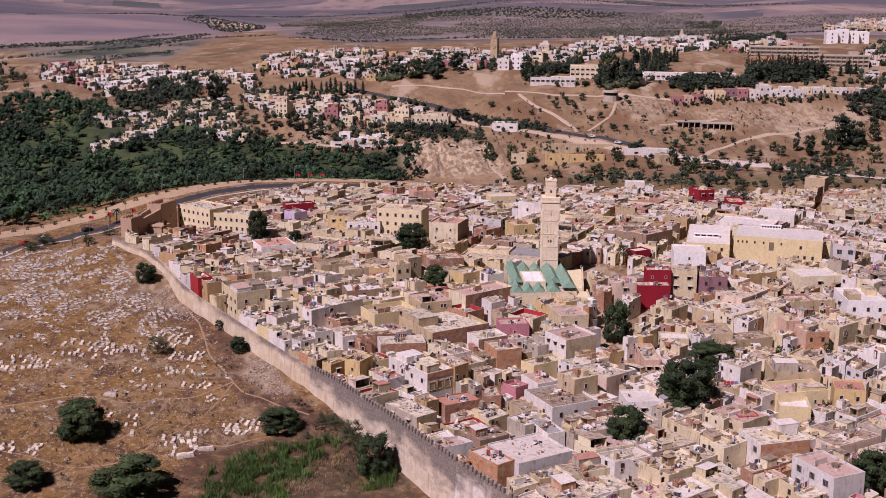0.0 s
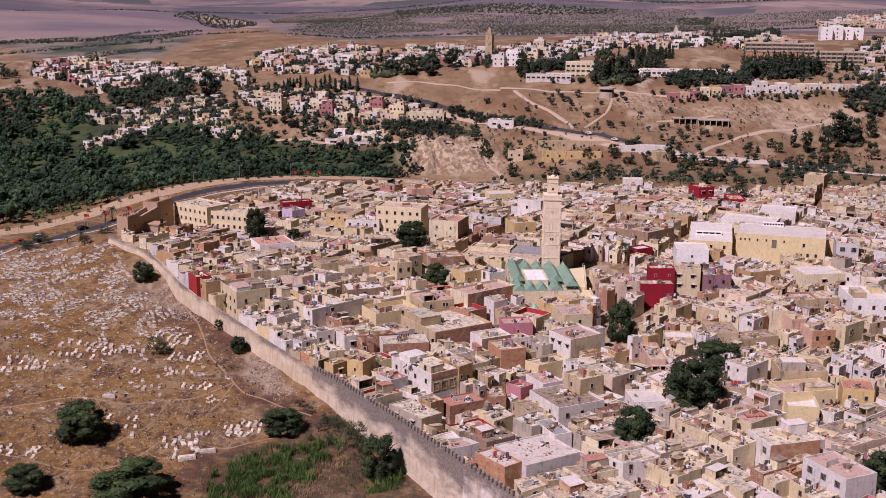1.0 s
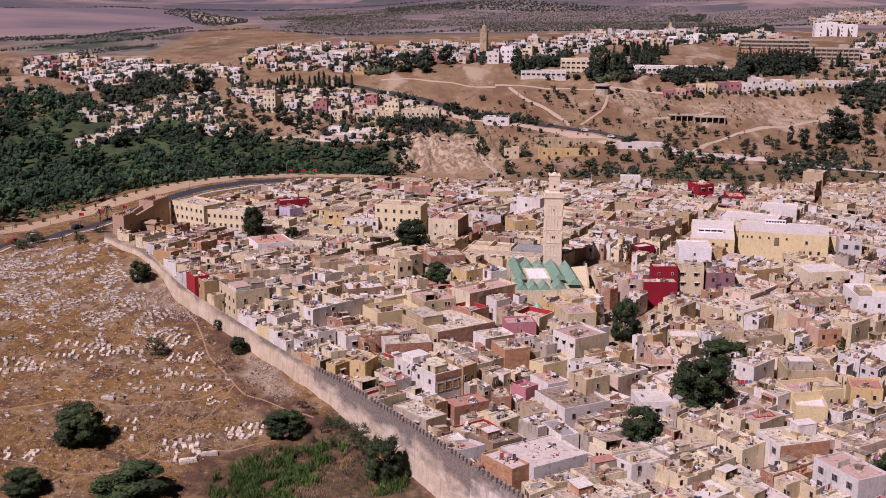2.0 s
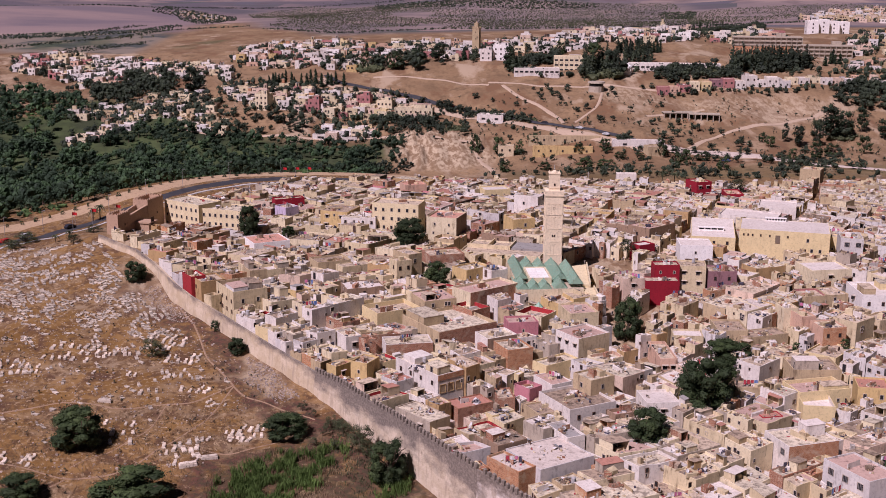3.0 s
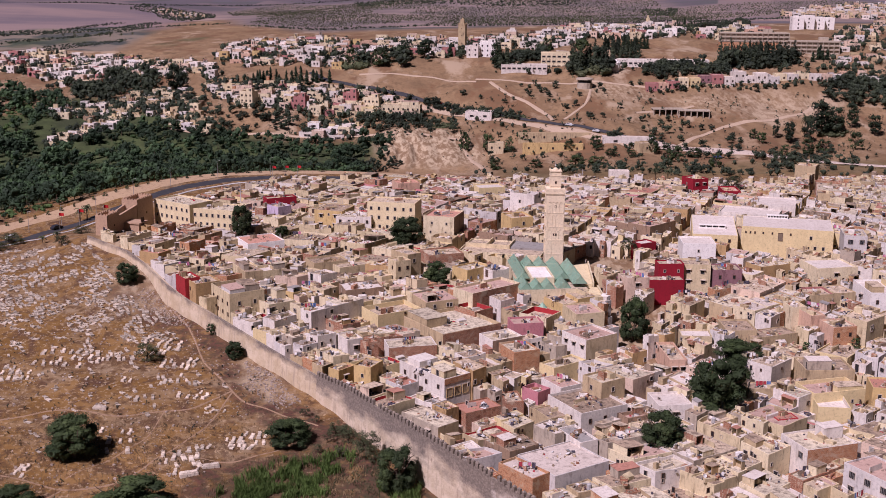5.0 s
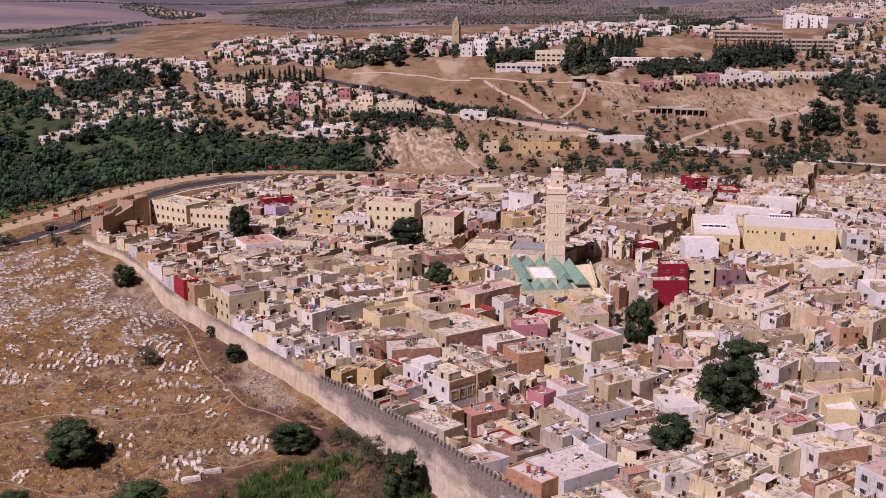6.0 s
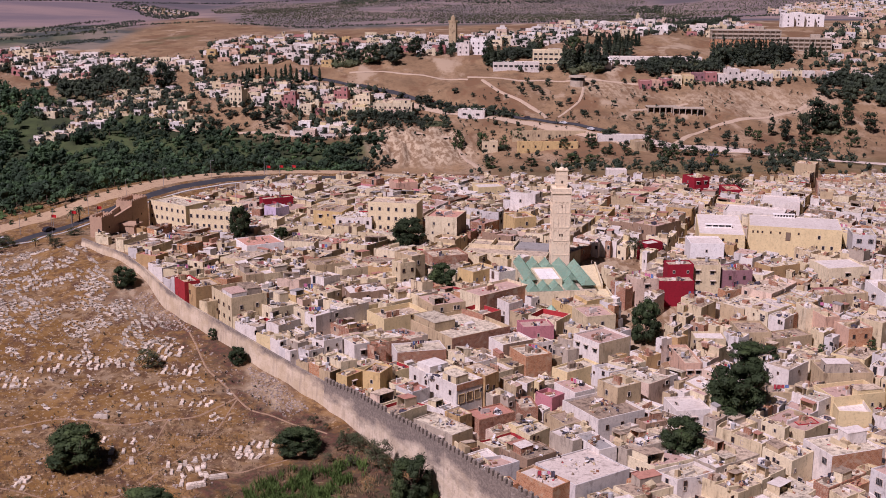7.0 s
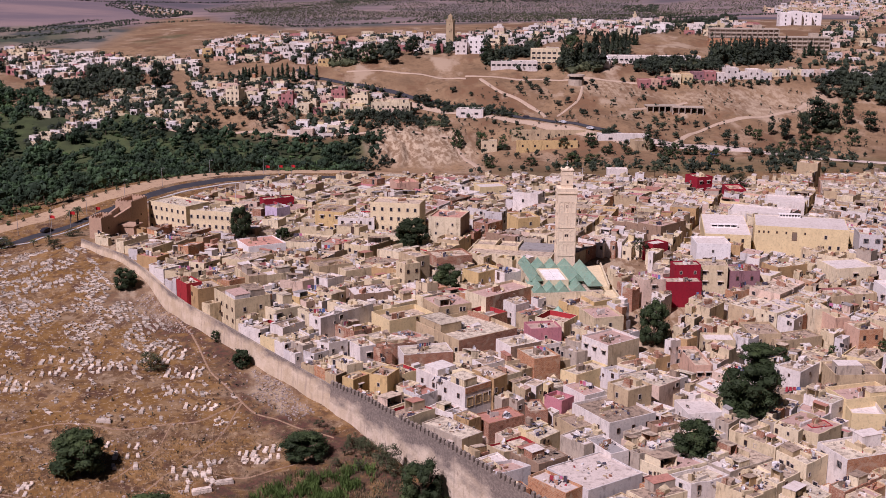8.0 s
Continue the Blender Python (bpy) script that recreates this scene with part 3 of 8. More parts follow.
def wall_material(name, head, low=(0.46, 0.355, 0.225), high=(0.58, 0.47, 0.33)):
    m, nodes, links, b = material(name, 0.97)
    c = mixed(nodes, links, noise_mask(nodes, links, 0.3, 0.4, 0.64), low, high)
    c = mixed(nodes, links, noise_mask(nodes, links, 1.2, 0.56, 0.74, 6, (1, 1, 0.5)), c, (0.33, 0.25, 0.175))
    c = mixed(nodes, links, noise_mask(nodes, links, 0.7, 0.55, 0.7, 6, (1, 1, 0.12)), c, (0.36, 0.28, 0.2))
    # lichen and soot grown down from the wall head
    sep = nodes.new("ShaderNodeSeparateXYZ")
    uv = nodes.new("ShaderNodeUVMap")
    links.new(uv.outputs[0], sep.inputs[0])
    add = nodes.new("ShaderNodeMath")
    add.operation = "ADD"
    patch = noise_mask(nodes, links, 0.12, 0.3, 0.72, 6, (1, 1, 2.2))
    links.new(sep.outputs[1], add.inputs[0])
    half = nodes.new("ShaderNodeMath")
    half.operation = "MULTIPLY"
    half.inputs[1].default_value = 0.55
    links.new(patch, half.inputs[0])
    links.new(half.outputs[0], add.inputs[1])
    r = nodes.new("ShaderNodeMapRange")
    r.inputs[1].default_value, r.inputs[2].default_value = head, head + 0.3
    links.new(add.outputs[0], r.inputs[0])
    c = mixed(nodes, links, r.outputs[0], c, mixed(nodes, links, noise_mask(nodes, links, 2.2, 0.4, 0.66), (0.155, 0.126, 0.102), (0.265, 0.214, 0.167)))
    links.new(c, b.inputs["Base Color"])
    bumped(nodes, links, b, 2.2, 0.16, 0.7)
    return m


WALL_STONE = wall_material("old_town_wall", 0.68, (0.5, 0.395, 0.27), (0.62, 0.51, 0.375))
WALL_WHITE = wall_material("whitened_town_wall", 0.9, (0.5, 0.42, 0.34), (0.7, 0.62, 0.54))
WALL_PLASTER = wall_material("plastered_town_wall", 1.0)
WALL_LINE = [(-97, 363, 4.2), (-82.5, 348, 2.8), (-75.2, 336, 1.4), (-68.2, 321.8, 0), (-62.5, 314, -1.6), (-53.5, 303, -3.2), (-45.2, 291, -4.3), (-37.6, 281, -5.6), (-26.5, 266.2, -7.2), (-20.7, 256.7, -6.4), (-8.6, 236.5, -6.8), (6.5, 211, -7.7), (10.9, 203.7, -7.9), (30, 171.5, -8.6)]


def wall_run(a, b_, name, mat, thick=1.7, walkway=1.0):
    """One straight length of wall with its walkway; the outer face looks to the fields."""
    (x0, y0, h0), (x1, y1, h1) = a, b_
    d = math.hypot(x1 - x0, y1 - y0)
    ux, uy = (x1 - x0) / d, (y1 - y0) / d
    nx, ny = -uy, ux
    if nx < 0:
        nx, ny = -nx, -ny
    n = max(2, int(d / 1.2))
    s, uvs = Shape(), []
    rows = []
    for i in range(n + 1):
        f = i / n
        x, y, h = x0 + (x1 - x0) * f, y0 + (y1 - y0) * f, h0 + (h1 - h0) * f
        rough = 0.16 * noise.noise(Vector((x * 0.5, y * 0.5, 1)))
        g = ground(x - nx * 2, y - ny * 2) - 1.0
        prof = [(-0.35 + rough, g, 0.0), (-0.2 + rough, g + (h - g) * 0.4, 0.4), (rough * 0.5, h - 0.9, 0.85), (0, h + rough * 0.5, 1.0), (0.5, h + rough * 0.5, 1.0), (0.55, h - walkway, 0.6), (thick, h - walkway, 0.6), (thick, ground(x + nx * 2, y + ny * 2) - 1, 0.0)]
        rows.append(len(s.v))
        for o, z, v in prof:
            s.v.append((x + nx * o, y + ny * o, z))
            uvs.append((f * d, v))
    k = 8
    for r, q in zip(rows, rows[1:]):
        for c in range(k - 1):
            s.f.append((r + c, q + c, q + c + 1, r + c + 1))
            s.k.append(0)
    s.f.append(tuple(rows[0] + c for c in range(k)))
    s.f.append(tuple(rows[-1] + c for c in range(k - 1, -1, -1)))
    s.k += [0, 0]
    me = s.mesh(name, mat)
    layer = me.uv_layers.new(name="head")
    for loop in me.loops:
        layer.data[loop.index].uv = uvs[loop.vertex_index]
    bm = bmesh.new()
    bm.from_mesh(me)
    bmesh.ops.recalc_face_normals(bm, faces=bm.faces)
    bm.to_mesh(me)
    bm.free()
    return tagged(new(name, me), "high old town wall of stone, darkly weathered" if mat == WALL_STONE else "high old town wall with pale worn plaster", "wall", kind="structure"), (ux, uy, nx, ny, d)


def merlon_mesh(v):
    """A worn stone tooth with a pointed cap."""
    rnd = random.Random(v)
    s = Shape()
    w, t, h = 0.36 + rnd.random() * 0.06, 0.28, 0.85 + rnd.random() * 0.2
    j = [rnd.uniform(-0.05, 0.05) for _ in range(8)]
    s.prism([(-w + j[0], -t), (w + j[1], -t + j[2]), (w, t), (-w + j[3], t)], -0.2, h, 0, top=False)
    ring = [(-w + j[0], -t), (w + j[1], -t + j[2]), (w, t), (-w + j[3], t)]
    tip = (j[5], j[6], h + 0.35)
    for i in range(4):
        s.poly([(*ring[i], h), (*ring[(i + 1) % 4], h), tip])
    me = s.mesh("merlon", WALL_STONE)
    layer = me.uv_layers.new(name="head")
    for loop in me.loops:
        layer.data[loop.index].uv = (0.3 * v, 0.85)
    return me


MERLONS = [merlon_mesh(i) for i in range(5)]
for i, (a, b_) in enumerate(zip(WALL_LINE, WALL_LINE[1:])):
    run, (ux, uy, nx, ny, d) = wall_run(a, b_, "wall_%d" % (i + 1), WALL_WHITE if i >= 11 else WALL_STONE if i >= 8 else WALL_PLASTER)
    if i >= 8:
        n = int(d / 1.25)
        for k in range(n):
            if random.random() < 0.04 or (i >= 11 and random.random() < 0.25):
                continue
            f = (k + 0.5) / n
            m = pose(a[0] + (b_[0] - a[0]) * f + nx * 0.26, a[1] + (b_[1] - a[1]) * f + ny * 0.26, a[2] + (b_[2] - a[2]) * f, random.uniform(-3, 3), random.uniform(-3, 3), math.degrees(math.atan2(uy, ux)))
            part("merlon", random.choice(MERLONS), run, m)

# ---------------------------------------------------------------- houses


class Crowd:
    """Far houses past counting, gathered into one mesh."""

    def __init__(self):
        self.shape, self.mats, self.place = Shape(), [], Matrix()

    def add(self, shape, mats, place=None):
        m = self.place @ place if place is not None else self.place
        n, out = len(self.shape.v), self.shape
        out.v.extend(tuple(m @ Vector(v)) for v in shape.v)
        out.f.extend(tuple(n + i for i in f) for f in shape.f)
        slots = []
        for mat in mats:
            if mat not in self.mats:
                self.mats.append(mat)
            slots.append(self.mats.index(mat))
        out.k.extend(slots[k] for k in shape.k)

    def close(self, name, label, category):
        ob = new(name, self.shape.mesh(name, *self.mats))
        return tagged(ob, label, category, kind="stuff")


def put(name, shape, mats, owner, place=None, label=""):
    """A part of a thing, or one more piece of a crowd."""
    if isinstance(owner, Crowd):
        owner.add(shape, mats, place)
        return owner
    return part(name, shape.mesh(name, *mats), owner, place, label)


class Window:
    """A framed opening, proud of the wall, that looks along -y: frame, pane and perhaps a hood."""

    def __init__(self, w, h, frame_mat, pane_mat, hood=False, bars=0, kind="window"):
        self.kind, self.mats = kind, (frame_mat, pane_mat)
        t, f = 0.1, Shape()
        outer = [(-w / 2, 0), (w / 2, 0), (w / 2, h), (-w / 2, h)]
        inner = [(-w / 2 + t, t * 0.6), (w / 2 - t, t * 0.6), (w / 2 - t, h - t), (-w / 2 + t, h - t)]
        for ring, y in ((outer, 0.05), (outer, -0.09), (inner, -0.09), (inner, 0.03)):
            f.v += [(x, y, z) for x, z in ring]
        for k in range(3):
            for i in range(4):
                j = (i + 1) % 4
                f.f.append((4 * k + i, 4 * k + j, 4 * k + 4 + j, 4 * k + 4 + i))
                f.k.append(0)
        g = Shape()
        g.box(-w / 2 + t, w / 2 - t, -0.02, 0.04, t * 0.6, h - t)
        b_ = Shape()
        b_.box(-0.025, 0.025, -0.07, -0.025, t * 0.6, h - t)
        c = Shape()
        c.prism([(-w / 2 - 0.2, -0.5), (w / 2 + 0.2, -0.5), (w / 2 + 0.2, 0.04), (-w / 2 - 0.2, 0.04)], [h + 0.04, h + 0.04, h + 0.12, h + 0.12], [h + 0.14, h + 0.14, h + 0.24, h + 0.24], 0, True, True)
        self.shapes = f, g
        both = Shape()
        both.v, both.f, both.k = f.v + g.v, f.f + [tuple(n + len(f.v) for n in q) for q in g.f], f.k + [1] * len(g.f)
        self.whole = both.mesh(kind, frame_mat, pane_mat)
        self.frame, self.pane = f.mesh(kind, frame_mat), g.mesh("pane", pane_mat)
        self.bar = b_.mesh("bar", METAL_GREY)
        self.bars = [-w / 2 + w * (k + 1) / (bars + 1) for k in range(bars)]
        self.hood = c.mesh("hood", frame_mat) if hood else None

    def hang(self, owner, place, deep=True):
        if isinstance(owner, Crowd):
            for shape, mat in zip(self.shapes, self.mats):
                owner.add(shape, [mat], place)
            return
        if not deep:
            part(self.kind, self.whole, owner, place)
            return
        ob = part(self.kind, self.frame, owner, place)
        inside_of = ob if deep else owner
        at = None if deep else place
        part("pane", self.pane, inside_of, at)
        for x in self.bars:
            part("bar", self.bar, inside_of, pose(x, 0, 0) if deep else place @ pose(x, 0, 0))
        if self.hood:
            part("hood", self.hood, inside_of, at)


WINDOWS = [
    Window(0.9, 1.2, FRAME_WHITE, GLASS_DARK),
    Window(0.7, 0.9, FRAME_WHITE, GLASS_DARK),
    Window(1.2, 1.1, FRAME_WHITE, GLASS_DARK, True),
    Window(0.8, 1.1, SHUTTER, GLASS_DARK),
    Window(0.5, 0.7, SHUTTER, GLASS_DARK),
]
GRILLED = Window(1.6, 1.5, FRAME_WHITE, GLASS_DARK, False, 3)
SHUTTERED = Window(1.9, 2.3, SHUTTER, WOOD_OLD, False, 0)
DOORS = [Window(0.95, 2.05, SHUTTER, DOOR_PAINT, kind="door"), Window(1.1, 2.1, FRAME_WHITE, GLASS_DARK, kind="door")]


def hang(win, owner, p, q, along, z, deep=True):
    """A window or door on the wall that runs from p to q (outside to the right of p -> q)."""
    x, y = p[0] + (q[0] - p[0]) * along, p[1] + (q[1] - p[1]) * along
    win.hang(owner, pose(x, y, z, 0, 0, math.degrees(math.atan2(q[1] - p[1], q[0] - p[0]))), deep)


def ring_area(ring):
    return sum(a[0] * b_[1] - b_[0] * a[1] for a, b_ in zip(ring, ring[1:] + ring[:1])) / 2


def volume(owner, ring, h, wall, roof, rnd, foot, up, name="wall", within=None, rough=0.07, flank=None):
    """Walls that rise as a parapet round a sunk roof; the inner faces and one flank may have a finish of their own."""
    thick = 0.2
    m = len(ring)
    edge, line, tops = [], [], []
    for i, (p, q) in enumerate(zip(ring, ring[1:] + ring[:1])):
        n = max(1, round(math.dist(p, q) / 2.2)) if rough > 0.1 else 1
        for k in range(n):
            f = (k + rnd.uniform(-0.25, 0.25)) / n if k else 0.0
            out = rnd.uniform(-0.05, 0.05) / math.dist(p, q) if k else 0.0
            line.append((p[0] + (q[0] - p[0]) * f + (q[1] - p[1]) * out, p[1] + (q[1] - p[1]) * f - (q[0] - p[0]) * out))
            worn = rnd.uniform(0.15, 0.5) * min(1.0, up + 0.1) if k and rnd.random() < 0.16 else 0.0
            tops.append(h + max(0.03, up - worn) + rnd.uniform(-rough, rough) * min(1.0, up * 2 + 0.2))
            edge.append(i)
    inner = inset(line, thick)
    s = Shape()
    m = len(line)
    s.v += [(x, y, -foot) for x, y in line] + [(x, y, z) for (x, y), z in zip(line, tops)] + [(x, y, z) for (x, y), z in zip(inner, tops)] + [(x, y, h - 0.1) for x, y in inner]
    for i in range(m):
        j = (i + 1) % m
        for k in range(3):
            s.f.append((k * m + i, k * m + j, (k + 1) * m + j, (k + 1) * m + i))
            s.k.append(1 if k == 2 else 2 if flank and k == 0 and edge[i] == 1 else 0)
    body = put(name, s, [wall, within or wall] + ([flank] if flank else []), owner)
    r = Shape()
    z0 = [h + rnd.uniform(-0.04, 0.06) for _ in inner]
    r.prism(inner, h - 0.3, z0, 0, True, True)
    put("roof", r, [roof], body if name != "wall" else owner)
    return body


def quad_at(ring, u, v):
    return tuple(ring[0][i] * (1 - u) * (1 - v) + ring[1][i] * u * (1 - v) + ring[2][i] * u * v + ring[3][i] * (1 - u) * v for i in (0, 1))


def house_body(owner, ring, h, wall, roof, rnd, foot=2.0, parapet=None, rooms=1, within=None, flank=None):
    """A main block with rooms, huts and pergolas on its roof. ring: four corners, counter-clockwise, round the thing's own origin."""
    up = parapet if parapet is not None else rnd.choice((0.35, 0.6, 0.9))
    volume(owner, ring, h, wall, roof, rnd, foot, up, within=within, flank=flank)
    for _ in range(rooms):
        wa, wb = rnd.uniform(0.25, 0.5), rnd.uniform(0.25, 0.5)
        a, b_ = rnd.choice((0.04, 0.96 - wa, rnd.uniform(0.05, 0.9 - wa))), rnd.choice((0.04, 0.96 - wb))
        room = [quad_at(ring, u, v) for u, v in ((a, b_), (a + wa, b_), (a + wa, b_ + wb), (a, b_ + wb))]
        rh = rnd.uniform(1.7, 2.6)
        if rnd.random() < 0.25:
            lean_to(owner, room, h, rh, wall if rnd.random() < 0.5 else rnd.choice(ROOM_WALLS), rnd.choice(SHEETS), rnd)
            continue
        tilt = rnd.uniform(-0.25, 0.25)
        q = Shape()
        lip = inset(room, -0.06)
        lo = [h + rh, h + rh, h + rh + tilt, h + rh + tilt]
        q.prism(room, h - 0.05, lo, 0, True, False)
        q.prism(lip, lo, [z + 0.1 for z in lo], 1, True, True)
        wm = wall if rnd.random() < 0.5 else rnd.choice(ROOM_WALLS)
        body = put("roof_room", q, [wm, rnd.choice(ROOM_ROOFS)], owner)
        if rnd.random() < 0.7:
            e = rnd.choice((0, 3))
            hang(rnd.choice(DOORS), body, room[e], room[(e + 1) % 4], rnd.uniform(0.25, 0.75), h, False)


def lean_to(owner, room, h, rh, wall, roof, rnd):
    """A shed on the roof, open to one side, under a sloping sheet."""
    e = rnd.choice((0, 0, 3, 3, 1))
    r = room[e:] + room[:e]
    i = inset(r, 0.14)
    a, b_, c, d = r
    f = 0.14 / max(0.5, math.dist(a, b_))
    a2 = (a[0] + (b_[0] - a[0]) * f, a[1] + (b_[1] - a[1]) * f)
    b2 = (b_[0] + (a[0] - b_[0]) * f, b_[1] + (a[1] - b_[1]) * f)
    low = rnd.uniform(-0.5, 0.1)
    zs = [h + rh, h + rh + low, h + rh + low, h + rh, h + rh, h + rh + low, h + rh + low, h + rh]
    s = Shape()
    s.prism([b_, c, d, a, a2, i[3], i[2], b2], h - 0.05, zs, 0, True, False)
    body = put("lean_to", s, [wall], owner)
    s = Shape()
    lip = inset(r, -rnd.uniform(0.03, 0.14))
    lo = [h + rh + 0.01, h + rh + 0.01, h + rh + low + 0.01, h + rh + low + 0.01]
    s.prism(lip, lo, [z + 0.07 for z in lo], 0, True, True)
    put("sheet_roof", s, [roof], body)


def house_cluster(owner, ring, h, wall, roof, rnd, x, y, foot=3.0, same=0.62):
    """A grown house at x, y: roofs, walled terraces, upper rooms and pits of courts, cut askew from one plot."""
    cells = []

    def free_spots(q):
        f = 0.1
        at = [quad_at(q, u, v) for u, v in ((0.5, 0.5), (f, f), (1 - f, f), (1 - f, 1 - f), (f, 1 - f))]
        return sum(is_free(x + px, y + py, 0.25) and inside((x + px, y + py), TOWN) for px, py in at)

    def cut(q):
        lu = (math.dist(q[0], q[1]) + math.dist(q[3], q[2])) / 2
        lv = (math.dist(q[1], q[2]) + math.dist(q[0], q[3])) / 2
        big, got = max(lu, lv), 5 if same > 0.8 else free_spots(q)
        if got < 5:
            if big < 3.2:
                return
            f, g = 0.5, 0.5
        elif big < 6.8 or (big < 12 and rnd.random() < 0.5):
            cells.append(q)
            return
        else:
            f = rnd.uniform(0.3, 0.7)
            g = f + rnd.uniform(-0.12, 0.12)
        if lu > lv:
            a, b_ = quad_at(q, f, 0), quad_at(q, g, 1)
            cut([q[0], a, b_, q[3]])
            cut([a, q[1], q[2], b_])
        else:
            a, b_ = quad_at(q, 0, f), quad_at(q, 1, g)
            cut([q[0], q[1], b_, a])
            cut([a, b_, q[2], q[3]])

    cut(ring)
    if not cells:
        return []
    court = rnd.randrange(len(cells)) if len(cells) > 2 and rnd.random() < 0.75 else -1
    tops = []
    for n, q in enumerate(cells):
        cell = inset(q, 0.015)
        area = ring_area(cell)
        if area < 2:
            continue
        wm = wall if rnd.random() < same else rnd.choice(ROOM_WALLS)
        rm = roof if rnd.random() < 0.5 else rnd.choice(ROOM_ROOFS)
        kind = rnd.random()
        within = None
        if n == court:
            lev, up = -3.6, 0.1
            within = rnd.choice(ROOM_WALLS)
        elif kind < 0.36:  # a walled terrace
            lev, up = rnd.choice((-0.3, -0.5, -0.7, -0.4)), rnd.choice((0.4, 0.6, 0.7, 0.95))
            within = rnd.choice(TERRACE_PAINTS) if rnd.random() < 0.7 else None
        elif kind < 0.89:  # a bare slab
            lev, up = rnd.choice((0, 0, 0.15, 0.25, -0.2, -0.35, 0.1)), rnd.choice((0.04, 0.08, 0.12, 0.25))
        else:  # an upper room
            lev, up = (rnd.uniform(1.2, 2.1), rnd.choice((0.05, 0.2, 0.5))) if 14 < area < 36 else (rnd.uniform(0.2, 0.6), 0.2)
        body = volume(owner, cell, h + lev, wm, rm, rnd, foot, up, "wing", within, 0.16)
        tops.append((cell, h + lev, body))
        if lev < 1 and n != court and area > 14 and rnd.random() < (0.16 if isinstance(owner, Crowd) else 0.34):
            wa, wb = rnd.uniform(0.3, 0.6), rnd.uniform(0.3, 0.55)
            u, v = rnd.choice((0.06, 0.94 - wa)), rnd.choice((0.06, 0.94 - wb))
            shed = [quad_at(cell, *p) for p in ((u, v), (u + wa, v), (u + wa, v + wb), (u, v + wb))]
            lean_to(owner, shed, h + lev, rnd.uniform(1.4, 2.1), rnd.choice(ROOM_WALLS), rnd.choice(SHEETS), rnd)
        if lev > 1.2:
            e = rnd.choice((0, 3, 0, 1))
            hang(rnd.choice(DOORS), body, cell[e], cell[(e + 1) % 4], rnd.uniform(0.25, 0.75), h + max(0, lev - 2.3), False)
        elif rnd.random() < 0.5:
            e = rnd.choice((0, 3, 0, 1))
            a, b_ = cell[e], cell[(e + 1) % 4]
            out = 3.0 / math.dist(a, b_)
            if same < 0.8 and not inside((x + (a[0] + b_[0]) / 2 + (b_[1] - a[1]) * out, y + (a[1] + b_[1]) / 2 - (b_[0] - a[0]) * out), TOWN):
                continue
            hang(rnd.choice(WINDOWS[:2] + WINDOWS[3:]), body, cell[e], cell[(e + 1) % 4], rnd.uniform(0.25, 0.75), h + min(lev, 0.3) - rnd.uniform(1.5, 1.9), False)
    return tops


TERRACE_PAINTS = [WALLS[k] for k in ("white", "white", "white", "white", "palecream", "whitegrey", "pinkcream", "palecream", "rose", "lemon", "cream", "salmonwall", "tan", "cream", "pink", "red")]
ROOM_WALLS = [WALLS[k] for k in ("white", "white", "palecream", "tan", "brick", "tan", "palecream", "whitegrey", "cream", "grey", "orangebrick", "cream", "pinkcream", "ochre", "lemon")]
ROOM_ROOFS = [ROOFS[k] for k in ("concrete", "tan", "concrete", "white", "tan", "pinkish", "mud", "mud")]
SHEETS = [ROOFS[k] for k in ("concrete", "slate", "tan", "mud", "white", "terracotta", "mud")]
TAKEN, PLOTS, LANDMARKS, ROOFTOPS = [], [], [], []


def is_free(x, y, margin):
    """Whether no house, tree or square stands at x, y."""
    for a, b_, r in TAKEN:
        if (x - a) ** 2 + (y - b_) ** 2 < (r + margin) ** 2:
            return False
    for a, b_, c, q, w, d in PLOTS:
        dx, dy = x - a, y - b_
        if abs(dx * c + dy * q) < w + margin and abs(dy * c - dx * q) < d + margin:
            return False
    return True


def note(x, y, r):
    TAKEN.append((x, y, r))


def house(x, y, turn, w, d, h, wall, roof, left=(0, 0), right=(0, 0), label="", rooms=None, windows=None, parapet=None, within=None, flank=None):
    """A house that was picked out by itself. Its front of width w runs along the turned x axis and looks along -y; its side is d deep."""
    rnd = random.Random(int(x * 31 + y * 17))
    z = ground(x, y)
    thing = base("house", x, y, z, turn, label, "house")
    ring = [(-w / 2, -d / 2), (w / 2, -d / 2), (w / 2, d / 2), (-w / 2, d / 2)]
    if rooms is None and w * d > 75 and roof != "white" and h < 8.5 and not flank:
        for cell, top, _ in house_cluster(thing, ring, h, WALLS[wall], ROOFS[roof], rnd, x, y, 4.5, 0.85):
            mid = Matrix.Rotation(radians(turn), 3, "Z") @ Vector((sum(p[0] for p in cell) / 4, sum(p[1] for p in cell) / 4, 0))
            ROOFTOPS.append((x + mid.x, y + mid.y, z + top, ring_area(cell), True))
        rooms = -1
    else:
        rooms = 0 if rooms is None else rooms
        house_body(thing, ring, h, WALLS[wall], ROOFS[roof], rnd, 4.5, 0.45 if parapet is None else parapet, rooms, WALLS[within] if within else None, WALLS[flank] if flank else None)
    for (cols, rows), (p, q) in ((left, (0, 1)), (right, (1, 2))):
        win = windows or rnd.choice(WINDOWS[:4])
        for i in range(cols):
            for j in range(rows):
                hang(win, thing, ring[p], ring[q], (i + 0.5 + rnd.uniform(-0.08, 0.08)) / cols, h - 2.2 - j * 2.9)
    PLOTS.append((x, y, math.cos(radians(turn)), math.sin(radians(turn)), w / 2, d / 2))
    LANDMARKS.append((x, y, z, h, (w + d) / 4))
    if roof != "white" and rooms >= 0:
        ROOFTOPS.append((x, y, z + h, min(120, w * d * 0.6), True))
    return thing


